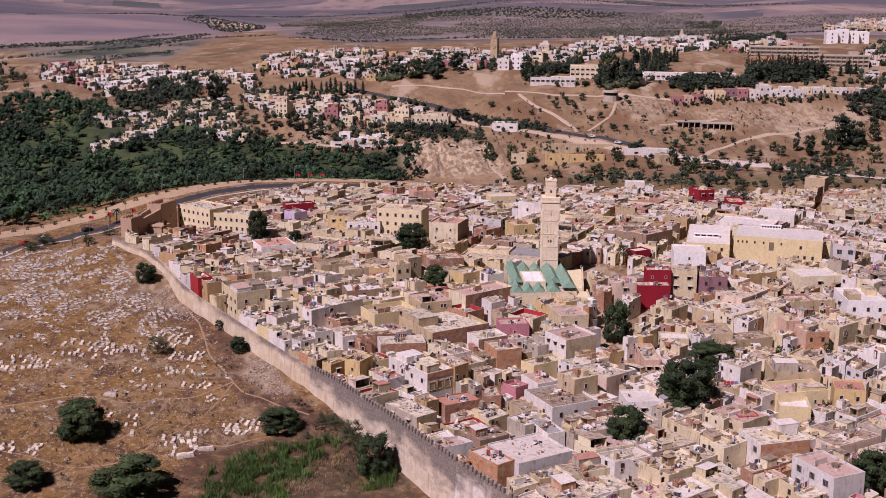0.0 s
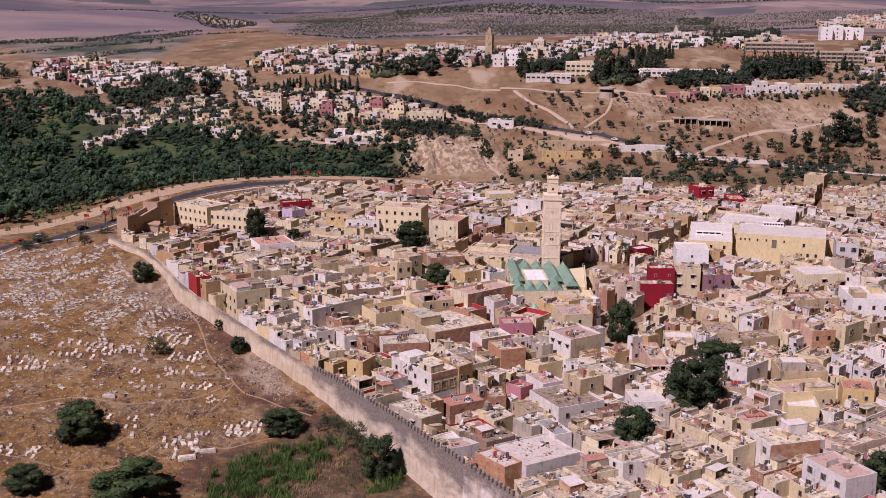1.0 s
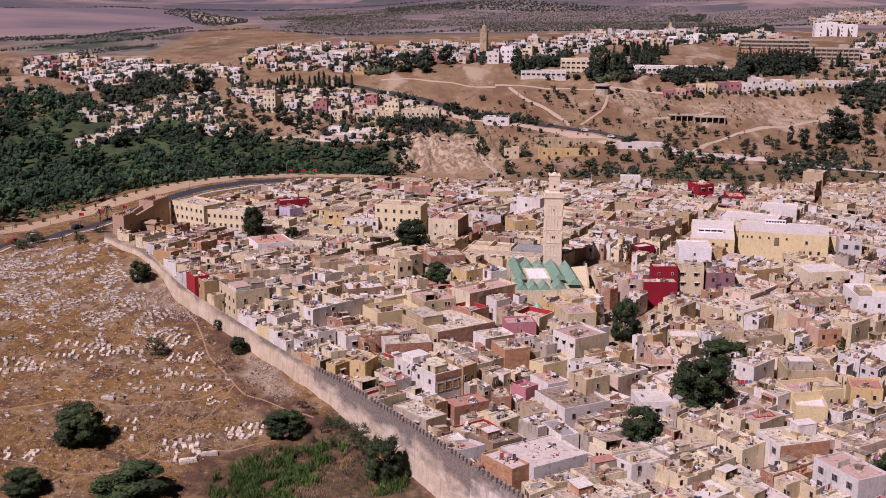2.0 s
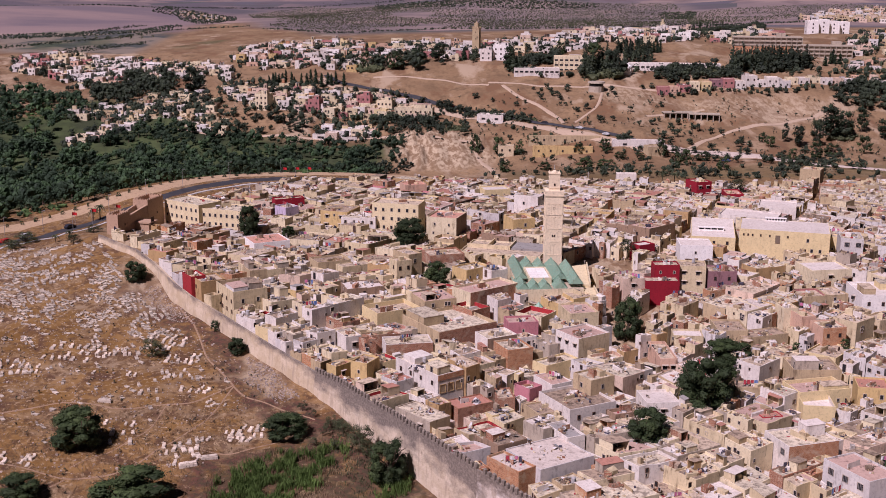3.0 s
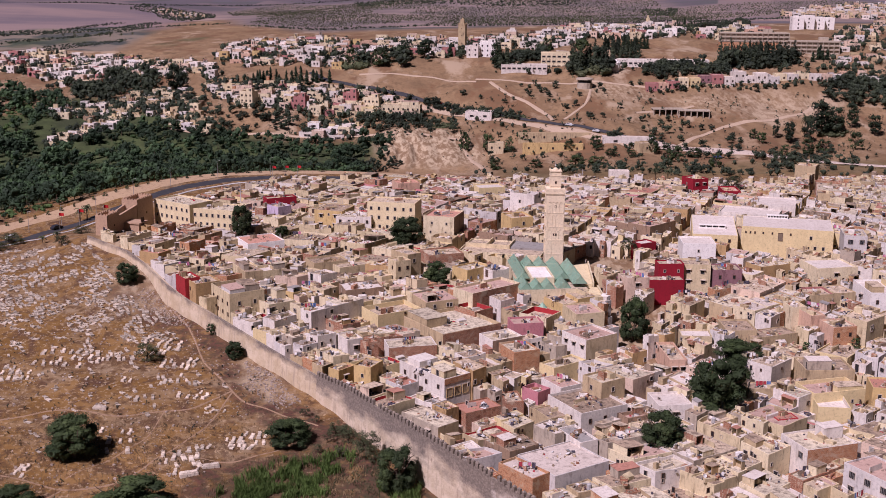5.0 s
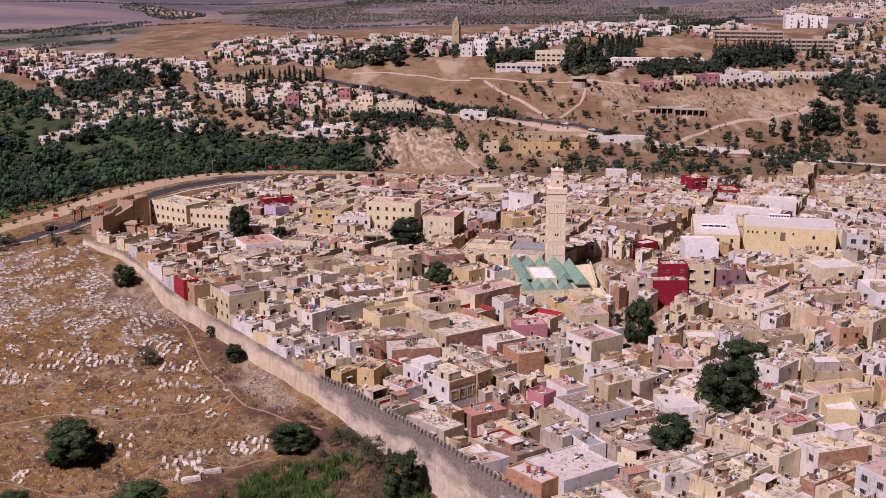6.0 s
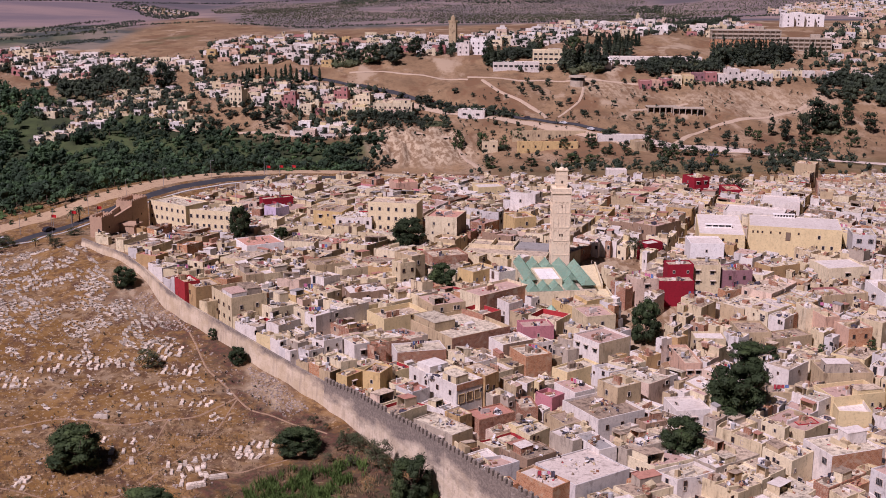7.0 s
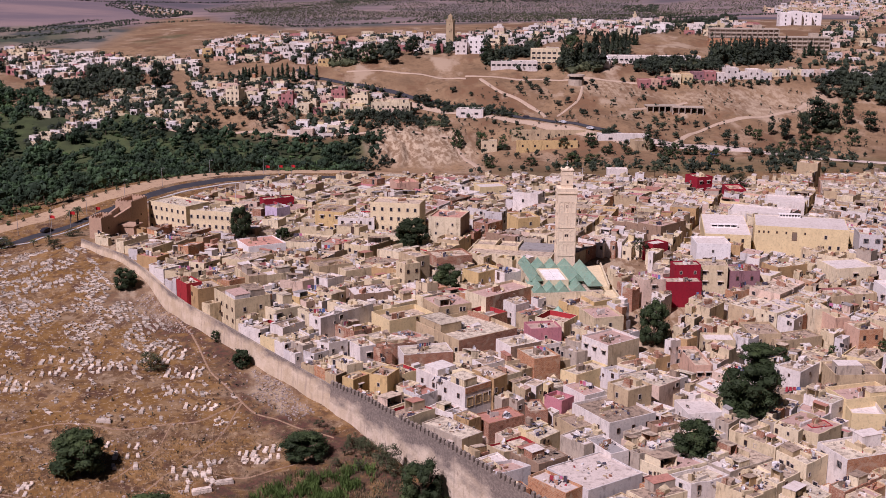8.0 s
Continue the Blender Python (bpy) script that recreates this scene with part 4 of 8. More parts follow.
TOWN = [(-94, 364.5), (-80.5, 349.5), (-73, 337), (-66, 322.5), (-60.5, 315), (-51.5, 304), (-43.3, 292), (-35.7, 282), (-24.6, 267.2), (-18.7, 257.8), (-6.6, 237.6), (8.5, 212), (13, 204.5), (32, 172), (60, 165), (120, 165), (240, 430), (250, 490), (165, 476), (130, 470), (80, 486), (30, 489), (-20, 482), (-50, 470), (-72, 450), (-84, 408), (-80, 398), (-84, 385), (-90, 372)]
house(-62.4, 324.6, -60, 6.5, 4.3, 6.1, "red", "tan", (0, 0), (0, 0), "deep red plastered house on the old town wall")
house(-58.1, 322.1, -63, 8.2, 7.1, 6.1, "ochre", "tan", (1, 1), (0, 0), "ochre plastered house on the old town wall")
house(-48.0, 312.6, -63, 13.0, 9.6, 7.6, "cream", "mud", (4, 2), (2, 1), "grey-cream three-storey house with a sunken terrace", rooms=2, parapet=1.2, within="tan")
house(-38.4, 309.6, -58, 8.4, 7.6, 5.4, "palecream", "concrete", (2, 1), (1, 1), "lower pale wing beside the grey-cream house", rooms=1, parapet=0.5)
house(-43.6, 332.4, -66, 10.8, 12.1, 7.0, "cream", "concrete", (0, 0), (0, 0), "blank cream block with a pale flat roof")
house(-4.7, 328.1, -66, 5.1, 4.6, 9.2, "cream", "tan", (1, 2), (2, 2), "slim cream tower house with small windows")
house(-2.5, 334.8, -57, 8.0, 4.6, 9.1, "tan", "tan", (0, 0), (1, 1), "blank tan plastered tower house")
house(-18.9, 285.4, -64, 6.2, 4.1, 6.0, "white", "concrete", (0, 0), (1, 1), "small whitewashed house like a box")
house(-15.6, 319.9, -75, 8.0, 10.7, 5.5, "umber", "concrete", (0, 0), (0, 0), "brown plastered house with a cluttered roof")
house(-4.3, 281.7, -82, 6.8, 11.7, 5.5, "white", "concrete", (0, 0), (0, 0), "unplastered brick house with a flat roof", flank="brick")
house(6.9, 294.3, -61, 17.9, 17.4, 5.0, "tan", "concrete", (0, 0), (0, 0), "large house of bare brown brick", flank="brick", parapet=0.9, rooms=1)
house(3.7, 308.3, -70, 9.5, 9.2, 6.8, "tan", "concrete", (0, 0), (2, 1), "beige house with a washing terrace")
thing = house(0.2, 264.7, -56, 16.5, 7.4, 7.2, "white", "concrete", (4, 2), (0, 0), "large white house with a brown shuttered front", rooms=1, parapet=0.6)
LOGGIA = Window(1.75, 2.1, WALLS["yellow"], WALLS["tan"])
for k in (-2.3, 0.0, 2.3):
    LOGGIA.hang(thing, pose(8.25, k, 3.4, 0, 0, 90))
s = Shape()
s.box(8.27, 8.35, -3.7, 3.7, 6.5, 7.75)
part("parapet_band", s.mesh("parapet_band", WALLS["orangebrick"]), thing, None, "band of bare brick below the roof edge")
for k, (dx, dy, ww, dd, hh, name) in enumerate(((-4.6, 0.2, 4.6, 5.2, 1.5, "white"), (1.6, 1.6, 4.2, 3.0, 1.3, "lightcream"))):
    s = Shape()
    s.box(dx - ww / 2, dx + ww / 2, dy - dd / 2, dy + dd / 2, 7.15, 7.2 + hh)
    part("roof_room", s.mesh("roof_room", WALLS[name]), thing)
house(-14.7, 265.8, -30, 4.3, 6.0, 8.1, "yellow", "tan", (1, 1), (0, 0), "yellow tower house with small dark windows")
house(-20.7, 269.5, -47, 3.4, 5.4, 5.5, "yellow", "terracotta", (0, 0), (1, 1), "low yellow house with a terracotta roof")
house(-2.2, 245.7, -53, 11.8, 5.8, 5.7, "grey", "concrete", (2, 1), (0, 0), "brown-stained concrete house behind the town wall", parapet=0.2, flank="tan")
house(8.6, 253.0, -64, 5.8, 9.2, 4.0, "brick", "terracotta", (0, 0), (0, 0), "low brick house with a red roof terrace", rooms=0, parapet=0.25)
house(14.4, 222.4, -55, 9.6, 4.6, 6.8, "orangebrick", "dust", (0, 0), (0, 0), "orange brick house built on the town wall", flank="orangebrick")
house(22.9, 226.8, -62, 12.0, 13.5, 6.2, "whitegrey", "dust", (0, 0), (0, 0), "low house with a broad white roof", rooms=0, parapet=0.25)
house(32.7, 250.9, -66, 12.7, 12.2, 5.5, "white", "mud", (2, 1), (3, 1), "old white house with a broad worn grey roof", rooms=0, parapet=0.5)
house(27.8, 236.7, -69, 8.7, 4.3, 5.5, "white", "slate", (0, 0), (0, 0), "small white house with a grey roof")
house(37.5, 256.5, -62, 6.5, 6.8, 8.0, "tan", "concrete", (1, 1), (1, 1), "beige house with an open loggia")
house(51.2, 251.3, -86, 8.1, 7.6, 5.0, "white", "white", (1, 1), (1, 1), "whitewashed house with stepped terraces")
house(76.3, 229.5, -77, 9.2, 11.8, 6.8, "white", "concrete", (2, 1), (0, 0), "house with a white front and bare brick sides", flank="creambrick", rooms=1, windows=GRILLED)
house(81.7, 212.1, -68, 12.1, 7.9, 9.7, "whitegrey", "pinkish", (3, 3), (0, 0), "tall white house with grilled windows", windows=GRILLED)
house(72.4, 243.1, -56, 9.7, 8.7, 4.8, "cream", "pinkish", (0, 0), (0, 0), "low cream house with a tiled terrace")
house(101.5, 253.4, -105, 7.6, 7.0, 6.1, "yellow", "terracotta", (0, 0), (2, 1), "yellow house with a rose roof")
house(68.0, 317.6, -2, 9.6, 4.8, 6.6, "crimson", "tan", (0, 0), (0, 0), "crimson plastered house with white-framed windows", rooms=0, parapet=0.25)
house(70.4, 322.4, -2, 7.2, 4.6, 9.3, "crimson", "tan", (2, 1), (0, 0), "crimson upper storey set back behind a terrace", windows=WINDOWS[1], rooms=0, parapet=0.4)
house(78.3, 324.0, -103, 7.0, 8.0, 8.6, "cream", "tan", (0, 0), (2, 2), "cream three-storey house beside the crimson one")
house(86.4, 322.8, -93, 7.0, 8.1, 7.4, "mauve", "tan", (0, 0), (2, 1), "mauve plastered house with two windows")
house(84.2, 319.2, -71, 8.0, 9.5, 4.0, "orangebrick", "concrete", (0, 0), (0, 0), "low extension of bare orange brick")
house(97.0, 366.5, -16, 13.6, 29.0, 6.3, "lemon", "white", (3, 1), (0, 0), "public building with a broad white roof", rooms=0, parapet=0.12, within="white")
public = house(117.3, 357.4, -20, 27.0, 16.6, 9.3, "lemon", "white", (0, 0), (1, 1), "long pale yellow public building with a white roof", windows=WINDOWS[4], rooms=0, parapet=0.12, within="white")
for win, along, down in [(WINDOWS[4], f, 2.0) for f in (0.05, 0.1, 0.15, 0.24, 0.34, 0.54)] + [(WINDOWS[4], 0.69, 5.8), (WINDOWS[4], 0.74, 5.8), (WINDOWS[0], 0.81, 6.1), (WINDOWS[0], 0.9, 6.1), (WINDOWS[0], 0.76, 3.0)]:
    hang(win, public, (-13.5, -8.3), (13.5, -8.3), along, 9.3 - down)
SHUTTERED.hang(public, pose(-1.9, -8.3, 5.4) @ Matrix.Diagonal((0.75, 1, 1.1, 1)))
house(84.7, 343.9, -98, 9.7, 9.7, 8.2, "whitepaint", "white", (0, 0), (1, 1), "bare white house with a roof room")
house(74.9, 373.6, -51, 18.2, 13.7, 5.8, "umber", "tan", (2, 1), (2, 1), "old tan plastered house with dark windows")
house(59.4, 321.5, -84, 12.0, 6.4, 6.8, "pinkcream", "tan", (1, 2), (1, 1), "pale pink plastered house by the square")
house(70.9, 352.6, -63, 4.5, 6.1, 5.1, "crimson", "white", (0, 0), (0, 0), "small crimson house behind others")
house(-72.4, 394.2, -41, 17.0, 10.0, 9.9, "lightcream", "concrete", (7, 3), (0, 0), "cream three-storey apartment block with shaded windows", windows=WINDOWS[0])
house(-61.1, 388.6, -21, 16.2, 10.0, 8.8, "lightcream", "concrete", (8, 3), (0, 0), "cream apartment wing with a shaded end wall", windows=WINDOWS[0])
house(-23.0, 387.6, -22, 9.6, 11.0, 8.0, "yellow", "tan", (2, 2), (0, 0), "yellow three-storey house with windows")
house(-16.0, 380.4, -12, 11.4, 10.0, 7.6, "white", "concrete", (4, 3), (0, 0), "white three-storey house with many windows")
house(-3.8, 378.6, -17, 15.5, 9.0, 11.6, "lightcream", "tan", (6, 3), (0, 0), "tall cream apartment house with blank bays", windows=WINDOWS[0])
# umber flank: the shade on this side is put into the wall colour
house(11.4, 371.6, -22, 10.0, 11.0, 9.0, "palecream", "salmon", (2, 2), (0, 0), "cream house with an orange roof, its shaded side coloured brown", flank="umber")
house(-45.6, 364.5, 23, 11.6, 11.0, 3.7, "whitepaint", "salmon", (0, 0), (0, 0), "low white house with a rose roof", rooms=0, parapet=0.3)
house(-42.7, 423.2, -70, 4.5, 10.9, 6.2, "crimson", "tan", (0, 0), (0, 0), "dark red plastered house, blank front")
house(-41.7, 400.5, -51, 6.4, 5.4, 6.5, "lilac", "tan", (0, 0), (0, 0), "lilac plastered house with blank walls")
house(114.8, 445.6, -73, 7.9, 6.8, 8.9, "crimson", "tan", (1, 2), (2, 2), "crimson plastered house at the edge of town")
house(126.4, 439.2, -96, 10.5, 6.4, 5.3, "crimson", "salmon", (0, 0), (0, 0), "low crimson house with orange roof")
house(175.0, 484.3, -33, 8.4, 7.8, 8.9, "tan", "tan", (0, 0), (0, 0), "square tan tower at the town edge")
house(25.2, 291.5, -84, 5.9, 7.8, 6.1, "pink", "pinkish", (0, 0), (1, 1), "bright pink plastered house with terrace")
house(39.1, 280.1, -61, 9.0, 9.8, 7.7, "white", "pinkish", (3, 1), (0, 0), "white house with a stained yellow side", flank="creamyellow")
house(41.5, 310.6, -63, 8.8, 14.1, 4.8, "yellow", "slate", (0, 0), (0, 0), "yellow house with a grey roof")
house(41.1, 297.3, -80, 9.5, 7.8, 6.5, "cream", "pinkish", (0, 0), (1, 1), "cream concrete house with a rose terrace")
house(18.3, 314.7, -56, 8.0, 17.0, 6.1, "palecream", "pinkish", (0, 0), (0, 0), "tall brick side wall house", flank="brick", parapet=0.7)
house(15.4, 327.6, -55, 6.4, 8.6, 7.0, "yellow", "concrete", (0, 0), (3, 2), "yellow house with dark shutters")
house(17.9, 283.5, -67, 6.6, 8.4, 6.0, "white", "concrete", (1, 1), (0, 0), "house with a white front and dark side", flank="umber")
house(21.3, 275.9, -71, 8.0, 6.8, 6.5, "orangebrick", "concrete", (0, 0), (0, 0), "house of patched orange brick and stone")
house(3.8, 454.3, -76, 8.0, 8.7, 6.8, "salmonwall", "salmon", (0, 0), (0, 0), "square rose block at the edge of town")
house(34.7, 443.9, -79, 8.0, 10.3, 6.3, "lemon", "white", (0, 0), (2, 1), "pale yellow house with white roof", windows=WINDOWS[1])
house(35.8, 379.0, -73, 8.0, 7.7, 6.3, "yellow", "tan", (0, 0), (1, 1), "ochre-yellow house with rounded wall tops")
house(96.2, 295.2, -84, 5.3, 4.0, 7.2, "palecream", "tan", (0, 0), (1, 1), "pale cream house with tan roof")
house(98.7, 290.1, -82, 6.2, 4.0, 7.1, "salmonwall", "tan", (0, 0), (0, 0), "salmon plastered house with tan roof")
house(102.9, 283.6, -83, 6.8, 6.4, 7.0, "salmonwall", "concrete", (0, 0), (2, 2), "unfinished house with open brick arches", flank="orangebrick", windows=WINDOWS[3])
house(123.2, 303.5, -95, 13.6, 10.7, 7.9, "whitepaint", "white", (1, 1), (3, 2), "tall bright white house with terrace", rooms=2, parapet=0.9)
house(117.7, 325.5, -85, 10.5, 12.2, 7.0, "palecream", "white", (0, 0), (1, 1), "broad cream house with a walled terrace")
house(101.5, 330.7, -71, 7.8, 10.6, 6.0, "ochre", "concrete", (0, 0), (0, 0), "sandy plastered house with dusty roof")
house(135.4, 349.5, -106, 9.7, 6.7, 8.2, "whitegrey", "concrete", (0, 0), (2, 1), "grey-white house with paired dark windows", windows=GRILLED)
house(110.6, 309.6, -83, 8.0, 12.9, 5.5, "tan", "tan", (0, 0), (0, 0), "sandy house with a long blank wall")
house(30.0, 298.1, -40, 8.0, 7.5, 4.5, "palecream", "tan", (0, 0), (0, 0), "low cream house round a red-walled terrace", within="red", parapet=1.3, rooms=0)
house(13.4, 304.1, -53, 8.0, 6.5, 4.0, "brick", "concrete", (0, 0), (0, 0), "low brick house with a red-painted terrace", within="red", parapet=1.2, rooms=0)
house(66.8, 284.7, -98, 5.6, 7.5, 4.8, "cream", "white", (0, 0), (2, 1), "cream house with a broad white roof", rooms=0)
house(91.7, 264.7, -94, 9.3, 11.3, 5.5, "tan", "mud", (0, 0), (0, 0), "weathered tan house with an orange-stained wall", rooms=1)
house(89.1, 254.8, -80, 8.0, 12.9, 4.8, "lemon", "pinkish", (0, 0), (2, 1), "pale yellow house round a tiled terrace", windows=WINDOWS[1], rooms=1, parapet=0.9)
house(78.7, 288.3, -94, 9.7, 7.6, 5.0, "tan", "mud", (0, 0), (0, 0), "weathered tan house with a long roof", rooms=0)
house(114.5, 382.5, -28, 19.0, 11.0, 6.6, "white", "white", (4, 1), (0, 0), "broad white-roofed wing of the public building", rooms=0)
house(132.0, 405.0, -22, 13.0, 12.5, 6.0, "white", "white", (0, 0), (0, 0), "whitewashed house behind the public building", rooms=0)
house(31.1, 271.4, -57, 5.0, 10.4, 4.5, "lemon", "concrete", (1, 1), (2, 1), "pale yellow house with a junk-strewn terrace", windows=WINDOWS[1], rooms=0, parapet=0.5)
house(18.4, 264.5, -44, 3.2, 4.0, 5.2, "white", "tan", (0, 0), (1, 1), "small whitewashed house with a tan roof", rooms=0, parapet=0.15)
house(29.1, 263.1, -65, 7.7, 5.6, 4.2, "white", "pinkish", (0, 0), (0, 0), "white house with a long rose roof", rooms=0, parapet=0.15)
house(22.9, 259.9, -52, 4.9, 4.1, 3.6, "pink", "pinkish", (0, 0), (0, 0), "low pink house round a small terrace", rooms=0, parapet=0.9, within="pink")
house(16.8, 256.0, -86, 6.5, 4.0, 4.1, "brick", "tan", (0, 0), (1, 1), "brick house with an outside ladder", rooms=0)
house(58.1, 275.0, -91, 13.3, 4.2, 4.6, "salmonwall", "tan", (0, 0), (2, 1), "salmon house with a shop on the street", rooms=0, parapet=0.6)
house(25.1, 249.8, -69, 7.0, 6.4, 3.8, "tan", "mud", (0, 0), (0, 0), "crumbling tan house of stone and earth", rooms=0, parapet=0.3)
house(86.7, 248.6, -101, 8.5, 7.0, 4.2, "lemon", "white", (0, 0), (0, 0), "pale yellow house round a white terrace", windows=WINDOWS[1], rooms=0, parapet=1.0, within="white")
house(74.8, 258.0, -95, 4.5, 7.8, 4.2, "tan", "mud", (0, 0), (0, 0), "blank tan block with a weathered roof", rooms=0, parapet=0.2)
house(73.9, 242.3, -82, 3.2, 4.8, 5.2, "red", "terracotta", (0, 0), (0, 0), "red-painted parapet room on a low house", rooms=0, parapet=0.1)
house(85.8, 285.0, -74, 5.9, 13.0, 4.5, "tan", "mud", (0, 0), (1, 1), "half-ruined tan house with a broken roof", rooms=0, parapet=0.3)
house(100.6, 276.1, -45, 8.0, 11.5, 3.6, "lemon", "tan", (0, 0), (0, 0), "pale green-yellow garden wall house", windows=WINDOWS[1], rooms=0, parapet=0.5)
house(-28.7, 307.2, -60, 8.8, 5.3, 4.8, "lemon", "tan", (1, 1), (0, 0), "pale yellow house with a bare tan roof", windows=WINDOWS[1], rooms=0, parapet=0.2)
house(8.6, 346.2, -75, 8.2, 10.9, 5.0, "brick", "tan", (0, 0), (0, 0), "brown brick house with a littered roof", rooms=0)
house(-18.1, 338.7, -63, 4.5, 9.4, 4.5, "cream", "tan", (0, 0), (0, 0), "cream house like a cube, tan roof", rooms=0, parapet=0.2)
house(-25.2, 343.7, -68, 7.4, 10.4, 4.0, "tan", "mud", (0, 0), (0, 0), "tan house with a dark weathered roof", rooms=0, parapet=0.6)
house(-7.9, 305.2, -63, 8.9, 12.8, 3.8, "lemon", "tan", (0, 0), (0, 0), "pale yellow house round a sunken terrace", windows=WINDOWS[1], rooms=0, parapet=1.2, within="lemon")
# ---------------------------------------------------------------- the old town between them
note(57, 345, 9)
note(93, 215, 3)
note(64.3, 307.5, 3.2)
note(62, 333, 4)
note(66, 312, 1.6)
note(72, 312, 1.4)
note(57, 300, 7)
note(54, 288, 4)
note(50.5, 296, 2.6)
note(49, 290, 2.3)
note(48.6, 284, 2.2)
note(49.5, 278, 2.2)
note(54.5, 275, 2.2)
note(53.5, 308, 3.5)
PLOTS.append((38.5, 325, 1, 0, 12.5, 14.5))
PLOTS.append((40.8, 340, 1, 0, 4, 4))
PLOTS.append((28.4, 355.2, 0.94, -0.342, 13, 9))
PLOTS.append((-88, 385, 0.37, 0.93, 18, 10))
note(-84, 366, 3)
note(62.1, 250.2, 3.1)
note(45.0, 235.2, 2.1)
note(50.5, 238.4, 1.2)
note(73.4, 272.1, 2.6)
note(53.4, 292.6, 1.6)
note(-0.7, 359.5, 2.5)
note(5.4, 324.7, 1.9)
note(-51.8, 372.5, 1.5)
note(65.7, 350.4, 1.3)
note(-39.3, 372.2, 1.2)
note(130.7, 447.0, 2.0)
note(105.5, 278.2, 1.2)
note(92.9, 277.5, 1.2)
WALL_POOL = ["white"] * 8 + ["palecream"] * 8 + ["cream"] * 8 + ["tan"] * 5 + ["whitegrey"] + ["pinkcream"] + ["umber"] * 2 + ["brick"] * 3 + ["ochre", "ochre", "yellow", "cream", "creamyellow", "creamyellow", "grey", "grey", "orangebrick", "tan", "pinkcream", "lemon", "white", "white"]
ROOF_POOL = ["concrete"] * 8 + ["tan"] * 5 + ["white"] * 4 + ["pinkish"] * 2 + ["mud"] * 4 + ["terracotta"]


def bend(u, v):
    """From the straight plan of lanes to the crooked one on the ground."""
    x = 0.53 * u + 0.848 * v
    y = -0.848 * u + 0.53 * v
    x, y = x + 50, y + 320
    k = radians(26) * min(1.0, max(0.0, (y - 270) / 140))
    dx, dy = x - 50, y - 320
    x, y = 50 + dx * math.cos(k) - dy * math.sin(k), 320 + dx * math.sin(k) * 0.8 + dy * math.cos(k)
    x, y = x + 1.3 * noise.noise(Vector((x / 6, y / 6, 5))), y + 1.3 * noise.noise(Vector((x / 6, y / 6, 9)))
    return x + 2.4 * math.sin(y / 17) + 1.4 * math.sin(x / 7.3 + 1), y + 2.4 * math.sin(x / 19 + 2) + 1.4 * math.sin(y / 8.1)


def split_blocks(u0, u1, v0, v1, rnd, out, depth=0):
    du, dv = u1 - u0, v1 - v0
    big = max(du, dv)
    if big < 10.5 or (big < 17 and rnd.random() < 0.5 and min(du, dv) > 6.5):
        out.append((u0, u1, v0, v1))
        return
    lane = 1.0 if big > 40 else (0.6 if big > 24 and rnd.random() < 0.6 else 0.03)
    f = rnd.uniform(0.38, 0.62)
    if du > dv:
        m = u0 + du * f
        split_blocks(u0, m - lane, v0, v1, rnd, out)
        split_blocks(m + lane, u1, v0, v1, rnd, out)
    else:
        m = v0 + dv * f
        split_blocks(u0, u1, v0, m - lane, rnd, out)
        split_blocks(u0, u1, m + lane, v1, rnd, out)


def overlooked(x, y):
    """Height cap at x, y, set so the camera sees the picked houses behind."""
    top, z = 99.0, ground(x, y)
    for a, b_, z0, h, r in LANDMARKS:
        # sight line from (-15, 15), close to the camera's way
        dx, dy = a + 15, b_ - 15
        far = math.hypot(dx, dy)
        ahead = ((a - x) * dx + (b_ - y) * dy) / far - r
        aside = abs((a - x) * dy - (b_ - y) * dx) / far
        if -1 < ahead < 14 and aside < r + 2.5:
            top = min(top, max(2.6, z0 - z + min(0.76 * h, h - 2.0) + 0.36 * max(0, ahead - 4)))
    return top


TOWN_LABELS = {"white": "whitewashed", "palecream": "pale cream", "cream": "cream plastered", "tan": "tan plastered", "whitegrey": "grey-white", "pinkcream": "pale pink", "umber": "brown plastered", "brick": "bare brick", "ochre": "ochre", "yellow": "yellow", "creamyellow": "stained yellow", "grey": "grey cement", "orangebrick": "orange brick", "salmonwall": "salmon plastered", "lemon": "pale yellow"}
ROOF_LABELS = {"concrete": "dusty concrete", "tan": "earth-coloured", "white": "limewashed", "pinkish": "rose", "slate": "grey", "mud": "weathered brown", "dust": "pale dusty", "terracotta": "terracotta"}


